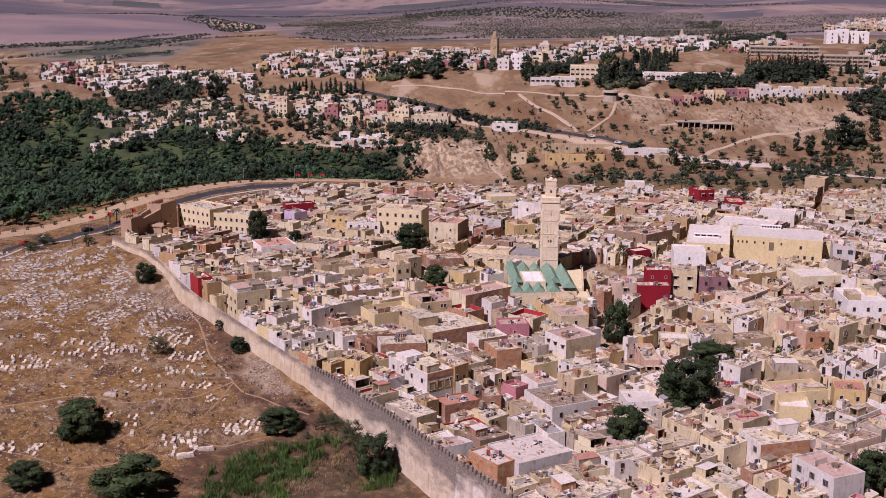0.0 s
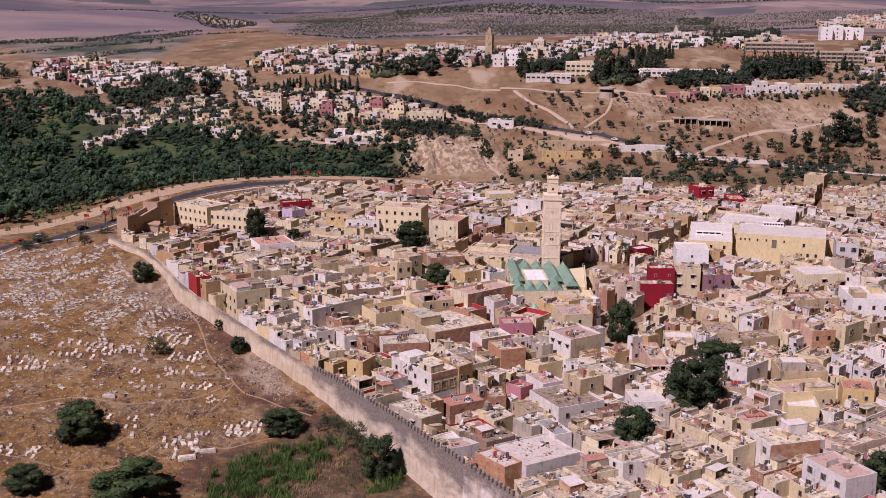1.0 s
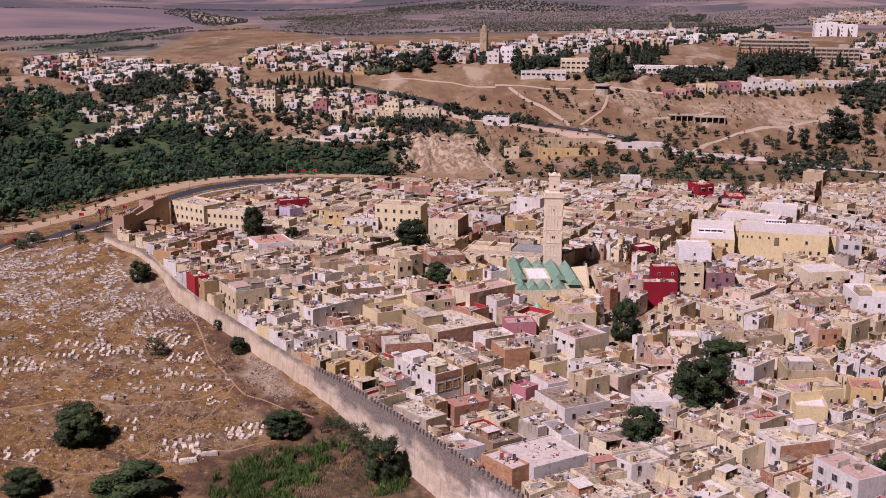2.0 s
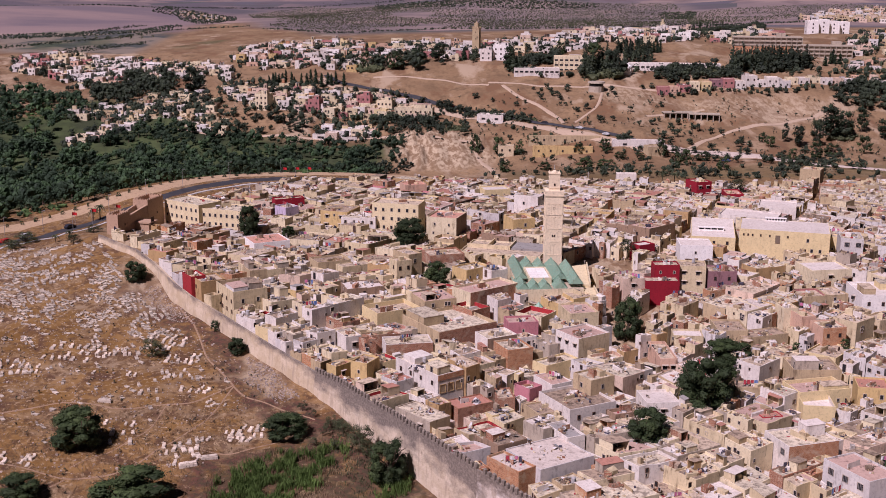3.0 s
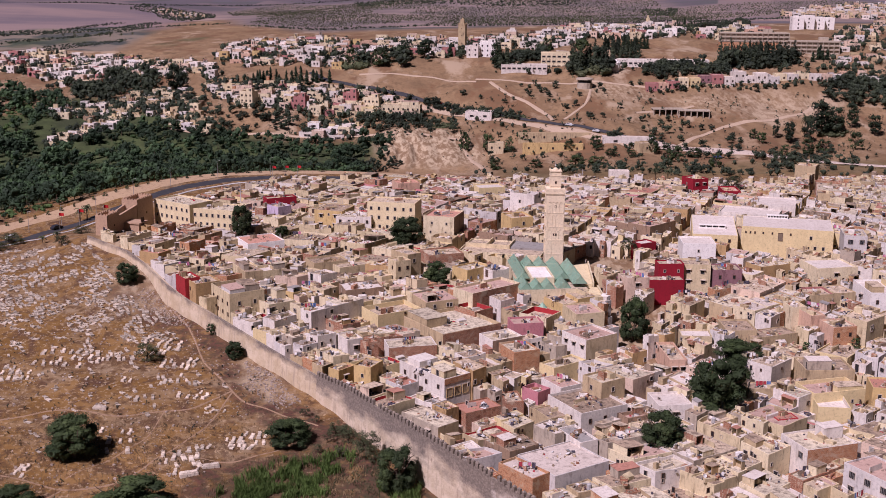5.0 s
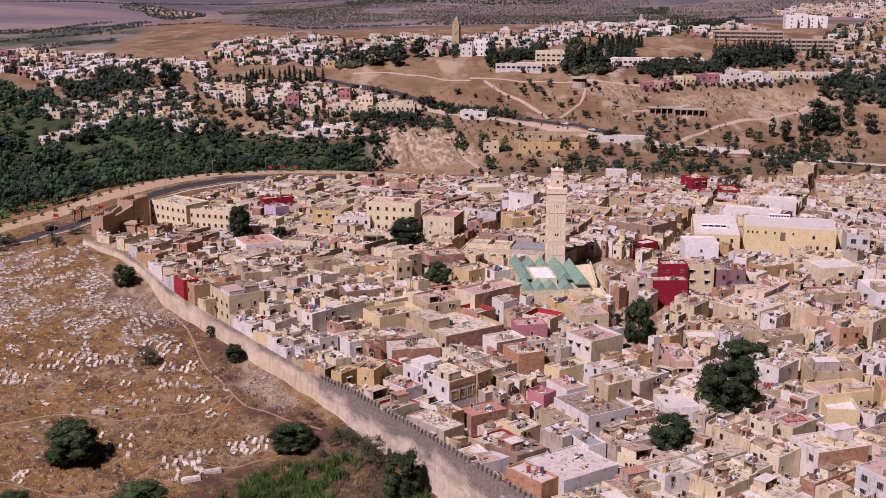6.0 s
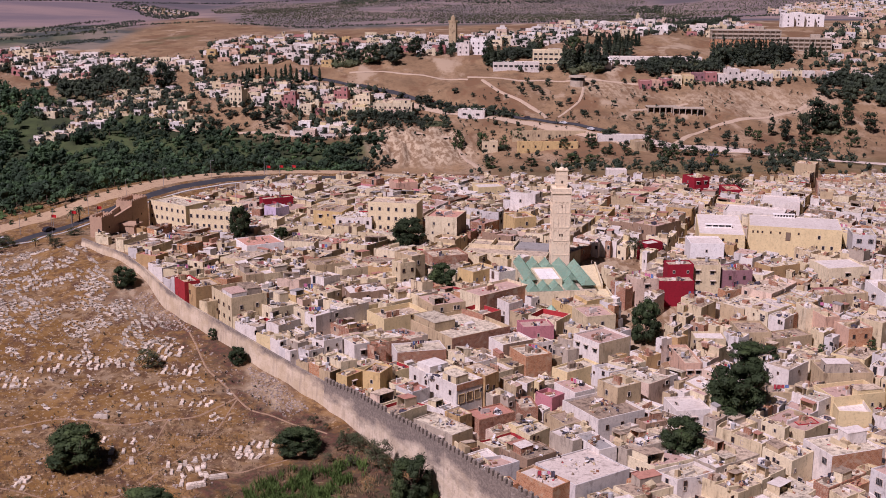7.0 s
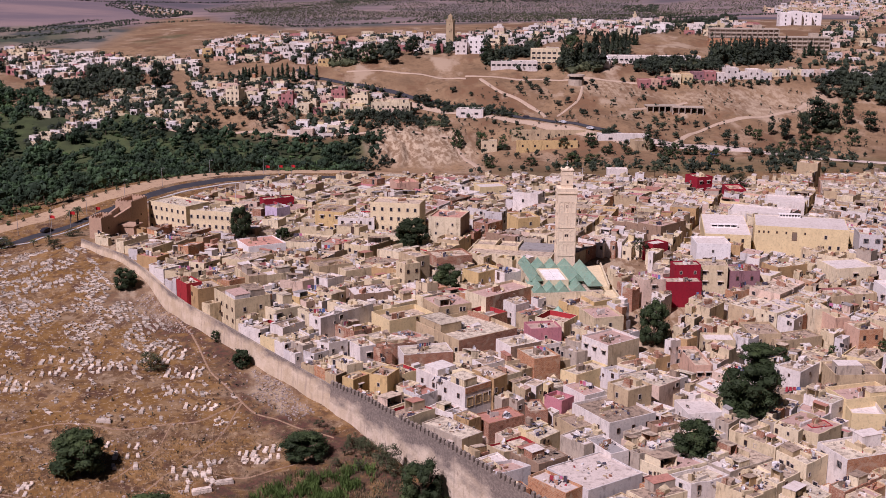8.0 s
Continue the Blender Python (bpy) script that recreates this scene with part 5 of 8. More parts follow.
def old_town():
    rnd = random.Random(11)
    blocks = []
    split_blocks(-260, 260, -240, 280, rnd, blocks)
    crowd = Crowd()
    for u0, u1, v0, v1 in blocks:
        ring = [bend(u0, v0), bend(u1, v0), bend(u1, v1), bend(u0, v1)]
        x, y = sum(p[0] for p in ring) / 4, sum(p[1] for p in ring) / 4
        if y < 182 or y > 492 or not any(inside(p, TOWN) for p in ring + [(x, y)]):
            continue
        # only what lies in the sweep of the view, and a margin
        if x > 0.46 * y + 4 or x < -0.36 * y - 2:
            continue
        h = float(np.interp(y, (250, 320, 345, 375, 400, 470), (5.5, 5.4, 4.2, 3.9, 4.4, 4.7)))
        h += 0.6 * noise.noise(Vector((x / 24, y / 24, 2))) + rnd.uniform(-0.2, 0.2)
        if rnd.random() < 0.06:
            h += 1.4
        if x < -50 and y > 330:
            h -= 1.4
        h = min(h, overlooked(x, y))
        wall, roof = rnd.choice(WALL_POOL), rnd.choice(ROOF_POOL)
        if x > 20 and rnd.random() < (0.62 if y < 290 else 0.45 if x > 60 else 0.25):
            wall, roof = rnd.choice(("white", "white", "palecream", "pinkcream", "whitegrey", "cream", "grey")), rnd.choice(("white", "concrete", "concrete", "dust", "dust", "tan"))
        z = ground(x, y)
        local = inset([(px - x, py - y) for px, py in ring], 0.06)
        if ring_area(local) < 0:
            local.reverse()
        area = ring_area(local)
        if area < 9:
            continue
        nearby = y < NEAR_TOWN
        if not any(is_free(x + px * f, y + py * f, 0.3) for px, py in local for f in (0.3, 0.75)):
            continue
        if nearby:
            owner = base("house", x, y, z, 0, f"{TOWN_LABELS[wall]} house with {ROOF_LABELS[roof]} roof terraces", "house", "houses of the old town")
        else:
            owner = crowd
            crowd.place = pose(x, y, z)
        tops = house_cluster(owner, local, h, WALLS[wall], ROOFS[roof], rnd, x, y)
        if not tops:
            if nearby:
                bpy.data.objects.remove(owner)
            continue
        for cell, top, body in tops:
            ROOFTOPS.append((x + sum(p[0] for p in cell) / 4, y + sum(p[1] for p in cell) / 4, z + top, ring_area(cell), nearby))
        for i in range(4):
            p, q = local[i], local[(i + 1) % 4]
            ex, ey = q[0] - p[0], q[1] - p[1]
            # outward normal (ey, -ex); windows only on sides that face the camera
            if ey * (-15 - x) - ex * (15 - y) <= 0 or math.hypot(ex, ey) < 2.6:
                continue
            # no windows through the town wall
            out = 3.0 / math.hypot(ex, ey)
            if not inside((x + (p[0] + q[0]) / 2 + ey * out, y + (p[1] + q[1]) / 2 - ex * out), TOWN):
                continue
            for k in range(rnd.choice((1, 1, 2, 3))):
                hang(rnd.choice(WINDOWS), owner, p, q, rnd.uniform(0.15, 0.85), h - rnd.choice((1.5, 1.7, 1.9, 2.4)), False)
    crowd.close("old_town_houses", "close-packed flat-roofed houses of the old town", "houses")


NEAR_TOWN = 371
old_town()

# ---------------------------------------------------------------- the mosque and its minaret


def minaret():
    """Square shaft with blind arches, a plain gallery, a lantern with a small dome."""
    x, y, z = 40.8, 340.2, ground(40.8, 340.2)
    thing = base("minaret", x, y, z, -5, "tall square cream stone minaret with blind arches and lantern", "minaret")
    top = 20.2 - z
    w = 2.62
    s = Shape()
    s.box(-w, w, -w, w, -2, top, 0)
    part("shaft", s.mesh("shaft", MINARET), thing)
    # raised frames of the blind arcades, storey by storey
    zs = [top * f for f in (0.27, 0.44, 0.6, 0.77, 0.93)]
    for a, b_ in zip(zs, zs[1:]):
        for side in range(4):
            turn = pose(0, 0, 0, 0, 0, 90 * side)
            s = Shape()
            s.box(-w + 0.3, w - 0.3, -w - 0.10, -w - 0.003, a, a + 0.28)
            band = part("string_course", s.mesh("string_course", MINARET), thing, turn)
            for px in (-w + 0.3, -0.14 - w * 0.31, 0, w * 0.31 + 0.14, w - 0.3):
                s = Shape()
                s.box(px - 0.13, px + 0.13, -w - 0.09, -w - 0.003, a + 0.28, b_ - 0.9)
                part("pilaster", s.mesh("pilaster", MINARET), band)
            for c in (-w * 0.62, -w * 0.2, w * 0.2, w * 0.62):
                s = Shape()
                for i in range(6):
                    g0, g1 = math.pi * i / 6, math.pi * (i + 1) / 6
                    r0, r1 = 0.42, 0.26
                    pts = [(c + math.cos(g) * r, b_ - 0.9 + math.sin(g) * r * 1.3) for g, r in ((g0, r0), (g1, r0), (g1, r1), (g0, r1))]
                    s.poly([(px, -w - 0.085, pz) for px, pz in reversed(pts)])
                part("blind_arch", s.mesh("blind_arch", MINARET), band)
    for side in range(2):
        for zz, px in ((top * 0.5, -0.25), (top * 0.5, 0.25), (top * 0.84, 0), (top * 0.2, -1.0)):
            WINDOWS[4].hang(thing, pose(0, 0, 0, 0, 0, 90 * side) @ pose(px, -w, zz))
    s = Shape()
    s.box(-w - 0.22, w + 0.22, -w - 0.22, w + 0.22, top - 0.02, top + 0.35)
    s.box(-w - 0.12, w + 0.12, -w - 0.12, w + 0.12, top + 0.35, top + 1.5)
    part("gallery", s.mesh("gallery", MINARET), thing)
    tooth = Shape()
    tooth.box(-0.16, 0.16, -0.14, 0.14, 0, 0.22)
    tooth.prism([(-0.1, -0.1), (0.1, -0.1), (0.1, 0.1), (-0.1, 0.1)], 0.22, 0.36)
    me = tooth.mesh("merlon", MINARET)
    s = Shape()
    l = 1.56
    s.box(-l, l, -l, l, top + 1.4, top + 6.3)
    for a in (top + 5.0, top + 2.2):
        s.box(-l - 0.07, l + 0.07, -l - 0.07, l + 0.07, a, a + 0.22)
    s.box(-l - 0.15, l + 0.15, -l - 0.15, l + 0.15, top + 6.3, top + 6.6)
    lantern = part("lantern", s.mesh("lantern", MINARET), thing)
    WINDOWS[4].hang(lantern, pose(0, -l, top + 2.9), False)
    for px, py in ((-l, -l), (l, -l), (l, l), (-l, l), (0, -l), (0, l), (-l, 0), (l, 0)):
        part("merlon", me, lantern, pose(px * 0.95, py * 0.95, top + 6.58))
    s = Shape()
    n = 10
    rings = [(0.8 * math.cos(t), top + 6.6 + 0.75 * math.sin(t)) for t in (0, 0.35, 0.7, 1.05, 1.35)]
    for (r0, z0), (r1, z1) in zip(rings, rings[1:]):
        for i in range(n):
            g, h = 2 * math.pi * i / n, 2 * math.pi * (i + 1) / n
            s.poly([(r0 * math.cos(g), r0 * math.sin(g), z0), (r0 * math.cos(h), r0 * math.sin(h), z0), (r1 * math.cos(h), r1 * math.sin(h), z1), (r1 * math.cos(g), r1 * math.sin(g), z1)])
    part("dome", s.mesh("dome", MINARET), lantern)
    s = Shape()
    s.tube((0, 0, top + 7.4), (0, 0, top + 9.2), 0.06, 0.03)
    for zz, r in ((top + 7.8, 0.2), (top + 8.25, 0.15), (top + 8.6, 0.1)):
        s.tube((0, 0, zz - r), (0, 0, zz), r * 0.4, r)
        s.tube((0, 0, zz), (0, 0, zz + r), r, r * 0.4)
    part("finial", s.mesh("finial", METAL_GREY), lantern)


minaret()


def gable(w, length, rise, drop, parent, place, label=""):
    """A green tiled ridge roof over one nave, with its ridge along y."""
    s = Shape()
    n = max(4, int(length / 0.55))
    for i in range(n):
        a, b_ = -length / 2 + length * i / n, -length / 2 + length * (i + 1) / n
        lip = 0.05
        for sx in (-1, 1):
            q = [(sx * w / 2, a, 0), (sx * w / 2, b_ - 0.08, 0), (0, b_ - 0.08, rise), (0, a, rise)]
            if sx < 0:
                q = [q[0], q[3], q[2], q[1]]
            s.poly(q)
            q = [(sx * w / 2, b_ - 0.08, lip), (sx * w / 2, b_, lip), (0, b_, rise + lip), (0, b_ - 0.08, rise + lip)]
            if sx < 0:
                q = [q[0], q[3], q[2], q[1]]
            s.poly(q)
    for yy, flip in ((-length / 2, False), (length / 2, True)):
        t = [(-w / 2, yy, 0), (w / 2, yy, 0), (0, yy, rise)]
        s.poly(t[::-1] if flip else t, 0)
    s.box(-0.12, 0.12, -length / 2, length / 2, rise - 0.02, rise + 0.14, 0)
    return part("tiled_roof", s.mesh("tiled_roof", GREEN_TILE), parent, place, label)


def mosque():
    x, y = 37.0, 324.0
    z = ground(x, y)
    thing = base("mosque", x, y, z, 0, "cream mosque with green glazed tile ridge roofs round a white courtyard", "mosque")
    hi, lo = 0.3 - z, -0.8 - z
    s = Shape()
    s.prism([(-10, -2), (8.4, -2), (8.4, 9), (-10, 15.2)], -3, hi, 0, top=False)
    s.prism([(-10.2, -12.4), (8.4, -11.6), (8.4, -2.02), (-10.2, -2.02)], -3, lo, 0, top=False)
    part("wall", s.mesh("wall", WALLS["palecream"]), thing)
    s = Shape()
    s.prism([(-9.97, -1.97), (8.37, -1.97), (8.37, 8.97), (-9.97, 15.17)], hi - 0.3, hi)
    s.prism([(-10.17, -12.37), (8.37, -11.57), (8.37, -2.05), (-10.17, -2.05)], lo - 0.3, lo)
    part("roof_deck", s.mesh("roof_deck", ROOFS["tan"]), thing)
    # the higher rear naves, the lower front ones, and the long one beside the lane
    for ridge, front, rear, deck, rise in ((29.0, 319.5, 339.8, hi, 1.9), (32.5, 330.6, 338.0, hi, 1.8), (35.9, 330.6, 336.8, hi, 1.8), (39.7, 318.6, 336.0, hi, 1.9), (43.4, 313.2, 333.2, hi, 2.1), (28.5, 312.2, 325.4, lo, 1.8), (31.7, 312.2, 317.4, lo, 1.8), (34.8, 312.4, 317.4, lo, 1.8), (39.0, 312.8, 323.4, lo, 1.9)):
        gable(3.5 if ridge < 38 else 4.0, rear - front, rise, 0, thing, pose(ridge - x, (front + rear) / 2 - y, deck + 0.02))
    s = Shape()
    for x0, x1, y0, y1 in ((-6.2, 0.1, -6.6, -6.2), (-6.2, 0.1, 5.6, 6.0), (-6.2, -5.8, -6.2, 5.6), (-0.3, 0.1, -6.2, 5.6)):
        s.box(x0, x1, y0, y1, lo - 0.1, hi + 0.75)
    part("courtyard_wall", s.mesh("courtyard_wall", WALLS["palecream"]), thing)
    s = Shape()
    s.box(0, 2.65, 0, 3.85, lo, hi + 0.5)
    cloth = s.mesh("courtyard_awning", WALLS["whitepaint"])
    for k in range(2):
        for j in range(3):
            part("courtyard_awning", cloth, thing, pose(-5.75 + 2.75 * k, -6.15 + 3.95 * j, 0), "white shade cloth over the courtyard")
    # flat aisle stepped down along the lane
    s = Shape()
    s.prism([(8.43, -8), (10.4, -8), (13.6, 14.5), (8.43, 12.5)], -3, hi - 0.9)
    s.prism([(8.43, -12.5), (11.2, -15.5), (11.6, -8.03), (8.43, -8.03)], -3, hi - 1.8)
    part("side_aisle", s.mesh("side_aisle", WALLS["lightcream"]), thing)
    s = Shape()
    s.prism([(10.45, -8), (10.85, -8), (14.05, 14.5), (13.65, 14.5)], -3, hi - 0.2)
    s.prism([(11.25, -15.5), (11.6, -15.5), (11.95, -8.03), (11.63, -8.03)], -3, hi - 1.2)
    part("parapet", s.mesh("parapet", WALLS["palecream"]), thing)


mosque()


def mosque_annex():
    """Cream terraces and a grey sheet roof behind the mosque."""
    x, y = 27, 352
    z = ground(x, y)
    thing = base("prayer_hall", x, y, z, -20, "long cream hall with grey flat roof beside the minaret", "hall")
    house_body(thing, [(-12, -5), (13, -5), (13, 12), (-12, 12)], 3.3, WALLS["palecream"], ROOFS["tan"], random.Random(2), 3, 0.5, 0)
    s = Shape()
    s.box(2.2, 12.4, 3.0, 11.4, 3.3, 3.9)
    part("sheet_roof", s.mesh("sheet_roof", ROOFS["slate"]), thing, label="dark grey sheet roof")
    s = Shape()
    for x0, x1, y0, y1 in ((-11.6, 1.6, 2.4, 2.7), (1.7, 2.1, 2.4, 11.6), (-5.2, -4.9, 2.7, 11.6)):
        s.box(x0, x1, y0, y1, 3.3, 4.6)
    part("terrace_wall", s.mesh("terrace_wall", WALLS["cream"]), thing)


mosque_annex()
s = Shape()
for k, (r0, z0, r1, z1) in enumerate(((1.0, 0, 1.0, 1.6), (1.35, 1.6, 0.1, 2.9))):
    s.tube((0, 0, z0), (0, 0, z1), r0, r1, 8, k)
kiosk = base("green_roof_kiosk", 31.5, 303.5, ground(31.5, 303.5) + 3.2, 0, "small round kiosk with green tiled cap", "kiosk")
part("body", s.mesh("body", WALLS["cream"], GREEN_TILE), kiosk)

# ---------------------------------------------------------------- the gate of the citadel


def teeth(parent, pts, z, me, gap=1.0):
    for (x0, y0), (x1, y1) in zip(pts, pts[1:]):
        n = max(2, int(math.hypot(x1 - x0, y1 - y0) / gap))
        for i in range(n):
            f = (i + 0.5) / n
            part("merlon", me, parent, pose(x0 + (x1 - x0) * f, y0 + (y1 - y0) * f, z, 0, 0, math.degrees(math.atan2(y1 - y0, x1 - x0))))


def citadel_gate():
    x, y = -94.5, 371.5
    z = ground(x, y)
    thing = base("citadel_gate", x, y, z, 68, "brown rammed-earth citadel gate with crenellated towers", "gatehouse")
    t = Shape()
    t.box(-0.26, 0.26, -0.22, 0.22, -0.05, 0.38)
    tooth = t.mesh("merlon", KASBAH)
    top = 9.0 - z

    def tower(x0, x1, y0, y1, h, name):
        s = Shape()
        ring = [(x0, y0), (x1, y0), (x1, y1), (x0, y1)]
        inn = inset(ring, 0.5)
        n = len(s.v)
        s.v += [(a, b_, -3) for a, b_ in ring] + [(a, b_, h) for a, b_ in ring] + [(a, b_, h) for a, b_ in inn] + [(a, b_, h - 1.2) for a, b_ in inn]
        for i in range(4):
            j = (i + 1) % 4
            for k in range(3):
                s.f.append((n + 4 * k + i, n + 4 * k + j, n + 4 * k + 4 + j, n + 4 * k + 4 + i))
                s.k.append(0)
        s.f.append((n + 12, n + 13, n + 14, n + 15))
        s.k.append(0)
        ob = part(name, s.mesh(name, KASBAH), thing)
        mid = inset(ring, 0.25)
        teeth(ob, mid + [mid[0]], h, tooth)
        return ob

    front = tower(-1.8, 5, -3.4, 0.7, top, "tower")
    rear = tower(16.6, 26, -2.6, 3.0, top + 1.3, "tower")
    s = Shape()
    s.prism([(5.003, -3.2), (16.597, -2.5), (16.597, -1.7), (5.003, -2.4)], -3, [top - 1.4, top - 0.2, top - 0.2, top - 1.4])
    s.prism([(5.003, 0.0), (16.597, 1.8), (16.597, 2.4), (5.003, 0.6)], -3, [top - 1.4, top - 0.4, top - 0.4, top - 1.4])
    part("curtain_wall", s.mesh("curtain_wall", KASBAH), thing)
    s = Shape()
    s.prism([(5.01, -2.39), (16.59, -1.69), (16.59, 1.79), (5.01, -0.01)], top - 4, top - 2.4)
    part("inner_roof", s.mesh("inner_roof", ROOFS["slate"]), thing, label="grey roof inside the gate")
    s = Shape()
    s.box(8.0, 12.6, -8.2, -2.2, -3, top - 4.4)
    s.box(7.7, 12.9, -8.6, -2.2, top - 4.4, top - 4.0)
    porch = part("porch", s.mesh("porch", KASBAH), thing)
    DOORS[0].hang(porch, pose(10.2, -8.2, 0.2) @ Matrix.Diagonal((1.8, 1, 1.7, 1)), False)
    for px, py, pz, p in ((2, -3.4, top - 4, front), (22, -2.6, top - 4, rear)):
        WINDOWS[4].hang(p, pose(px, py, pz), False)


citadel_gate()

# flag poles by the road and the town's edge


def flag_pole(x, y, h=7.0, turn=0):
    thing = base("flag_pole", x, y, ground(x, y), turn, "tall flag pole with a plain red flag", "flag", "flags by the road")
    s = Shape()
    s.tube((0, 0, -0.3), (0, 0, h), 0.07, 0.05)
    part("pole", s.mesh("pole", METAL_GREY), thing)
    s = Shape()
    n = 6
    for i in range(n):
        a, b_ = i / n * 1.5, (i + 1) / n * 1.5
        ya, yb = 0.18 * math.sin(a * 3), 0.18 * math.sin(b_ * 3)
        s.poly([(a + 0.06, ya, h - 1.0 - a * 0.1), (b_ + 0.06, yb, h - 1.0 - b_ * 0.1), (b_ + 0.06, yb, h - b_ * 0.1), (a + 0.06, ya, h - a * 0.1)])
    me = s.mesh("flag", FLAG_RED)
    part("flag", me, thing)


for x, y, t in ((-108, 402, 20), (-113, 396, 10), (-101, 408, 30), (-49, 486, 0), (-44, 488, 10), (-39, 490, -10)):
    flag_pole(x, y, 7.0 if y < 450 else 4.2, t)


def mast(x, y, h):
    thing = base("radio_mast", x, y, ground(x, y), 20, "slender pale mast with cross arms", "mast")
    s = Shape()
    s.tube((0, 0, -0.5), (0, 0, h), 0.16, 0.08, 6)
    pole = part("pole", s.mesh("pole", DISH_WHITE), thing)
    for z in (h - 0.6, h - 1.7):
        s = Shape()
        s.tube((-0.9, 0, z), (0.9, 0, z), 0.05, 0.05, 5)
        part("cross_arm", s.mesh("cross_arm", METAL_GREY), pole)


mast(-57.2, 431, 10.5)
mast(77.5, 478, 9.0)
def roof_lantern(x, y, z, turn, length, bays, label):
    """A low clerestory on a flat roof: sill, slab and a row of dark lights between piers."""
    thing = base("roof_lantern", x, y, z, turn, label, "roof lantern")
    s = Shape()
    s.box(-length / 2, length / 2, -0.8, 0.8, -0.1, 0.25)
    part("sill", s.mesh("sill", WALLS["whitepaint"]), thing)
    s = Shape()
    s.box(-length / 2 - 0.15, length / 2 + 0.15, -0.95, 0.95, 0.85, 1.0)
    part("slab", s.mesh("slab", WALLS["whitepaint"]), thing)
    s = Shape()
    s.box(-0.14, 0.14, -0.8, 0.8, 0.25, 0.85)
    pier = s.mesh("pier", WALLS["whitepaint"])
    s = Shape()
    s.box(0.16 - length / bays / 2, length / bays / 2 - 0.16, -0.6, 0.6, 0.25, 0.85)
    light = s.mesh("pane", GLASS_DARK)
    for i in range(bays + 1):
        part("pier", pier, thing, pose(-length / 2 + 0.14 + (length - 0.28) * i / bays, 0, 0))
    for i in range(bays):
        part("pane", light, thing, pose(-length / 2 + length * (i + 0.5) / bays, 0, 0))


roof_lantern(95.2, 362.5, ground(97.0, 366.5) + 6.38, -12, 8.0, 4, "white roof lantern with four dark windows")
roof_lantern(117.0, 365.0, ground(117.3, 357.4) + 9.38, -14, 6.4, 7, "white roof lantern with slender piers")

# ---------------------------------------------------------------- the far slopes: districts of houses
PALETTES = {
    "mixed_white": ["white"] * 8 + ["whitepaint"] * 2 + ["palecream"] * 3 + ["whitegrey"] * 3 + ["cream", "pinkcream", "pinkcream", "salmonwall", "rose"],
    "mixed_tan": ["palecream"] * 3 + ["tan"] * 4 + ["white"] * 3 + ["cream"] * 2 + ["pinkcream", "whitegrey", "umber"],
    "mixed_pink": ["palecream"] * 4 + ["cream"] * 3 + ["pinkcream"] * 3 + ["white"] * 4 + ["rose", "lemon"],
    "mixed_red": ["white"] * 7 + ["whitepaint"] * 2 + ["pinkcream"] * 4 + ["salmonwall"] * 3 + ["palecream"] * 2 + ["lemon", "rose", "yellow"],
    "mixed_dusty": ["pinkcream"] * 5 + ["tan"] * 4 + ["whitegrey"] * 4 + ["white"] * 2 + ["salmonwall", "palecream"],
}
FAR_WINDOW = Window(0.95, 1.15, SHUTTER, GLASS_DARK)
FAR_BAND = Window(2.2, 1.2, FRAME_WHITE, GLASS_DARK)


def district(name, ring, count, wide, high, palette):
    rnd = random.Random(name)
    xs, ys = [p[0] for p in ring], [p[1] for p in ring]
    done, tries, garden, crowd = [], 0, [], Crowd()
    while len(done) < count and tries < count * 40:
        tries += 1
        x, y = rnd.uniform(min(xs), max(xs)), rnd.uniform(min(ys), max(ys))
        if not inside((x, y), ring) or any(math.hypot(x - a, y - b_) < wide[0] * 1.05 for a, b_ in done):
            continue
        done.append((x, y))
        w, d, h = rnd.uniform(*wide) * 1.12, rnd.uniform(wide[0], wide[1] * 0.85), rnd.uniform(*high) * rnd.choice((0.85, 1.0, 1.2))
        wall = rnd.choice(PALETTES[palette])
        roof = rnd.choice(("concrete", "tan", "white", "white", "pinkish", "salmon" if palette == "mixed_red" else "concrete"))
        z = min(ground(x + ox, y + oy) for ox in (-4, 4) for oy in (-4, 4))
        turn = -16 + 22 * noise.noise(Vector((x / 60, y / 60, 1))) + rnd.uniform(-7, 7)
        crowd.place = pose(x, y, z, 0, 0, turn)
        r = [(-w / 2, -d / 2), (w / 2, -d / 2), (w / 2, d / 2), (-w / 2, d / 2)]
        house_body(crowd, r, h, WALLS[wall], ROOFS[roof], rnd, 3, 0.4, 1 if rnd.random() < 0.3 else 0)
        for k in range(1 if h < 4.5 else 2):
            for i in range(rnd.choice((2, 2, 3))):
                (FAR_BAND if rnd.random() < 0.3 and w > 6 else FAR_WINDOW).hang(crowd, pose(rnd.uniform(-0.34, 0.34) * w, -d / 2, h - 2.0 - 2.6 * k))
            if rnd.random() < 0.6:
                FAR_WINDOW.hang(crowd, pose(-w / 2, rnd.uniform(-0.2, 0.2) * d, h - 2.0 - 2.6 * k, 0, 0, -90))
        for k in range(2 if y > 1100 else 5):
            g = rnd.uniform(0, 6.28)
            px, py, q = x + math.cos(g) * w * rnd.uniform(0.8, 1.3), y + math.sin(g) * w * rnd.uniform(0.8, 1.3), rnd.uniform(0.9, 3.0)
            garden.append((px, py, q))
    crowd.close(name + "_houses", f"crowded {DISTRICT_WORDS[palette]} houses on the far slope", "houses")
    s = Shape()
    for px, py, q in garden:
        clump(s, rnd, (px, py, ground(px, py) + q * 0.8), (q, q, q * 0.95), 14, q * 0.2)
    tagged(part(name + "_gardens", s.mesh(name + "_gardens", LEAF_FAR)), "dark green garden trees between far houses", "trees", kind="stuff")


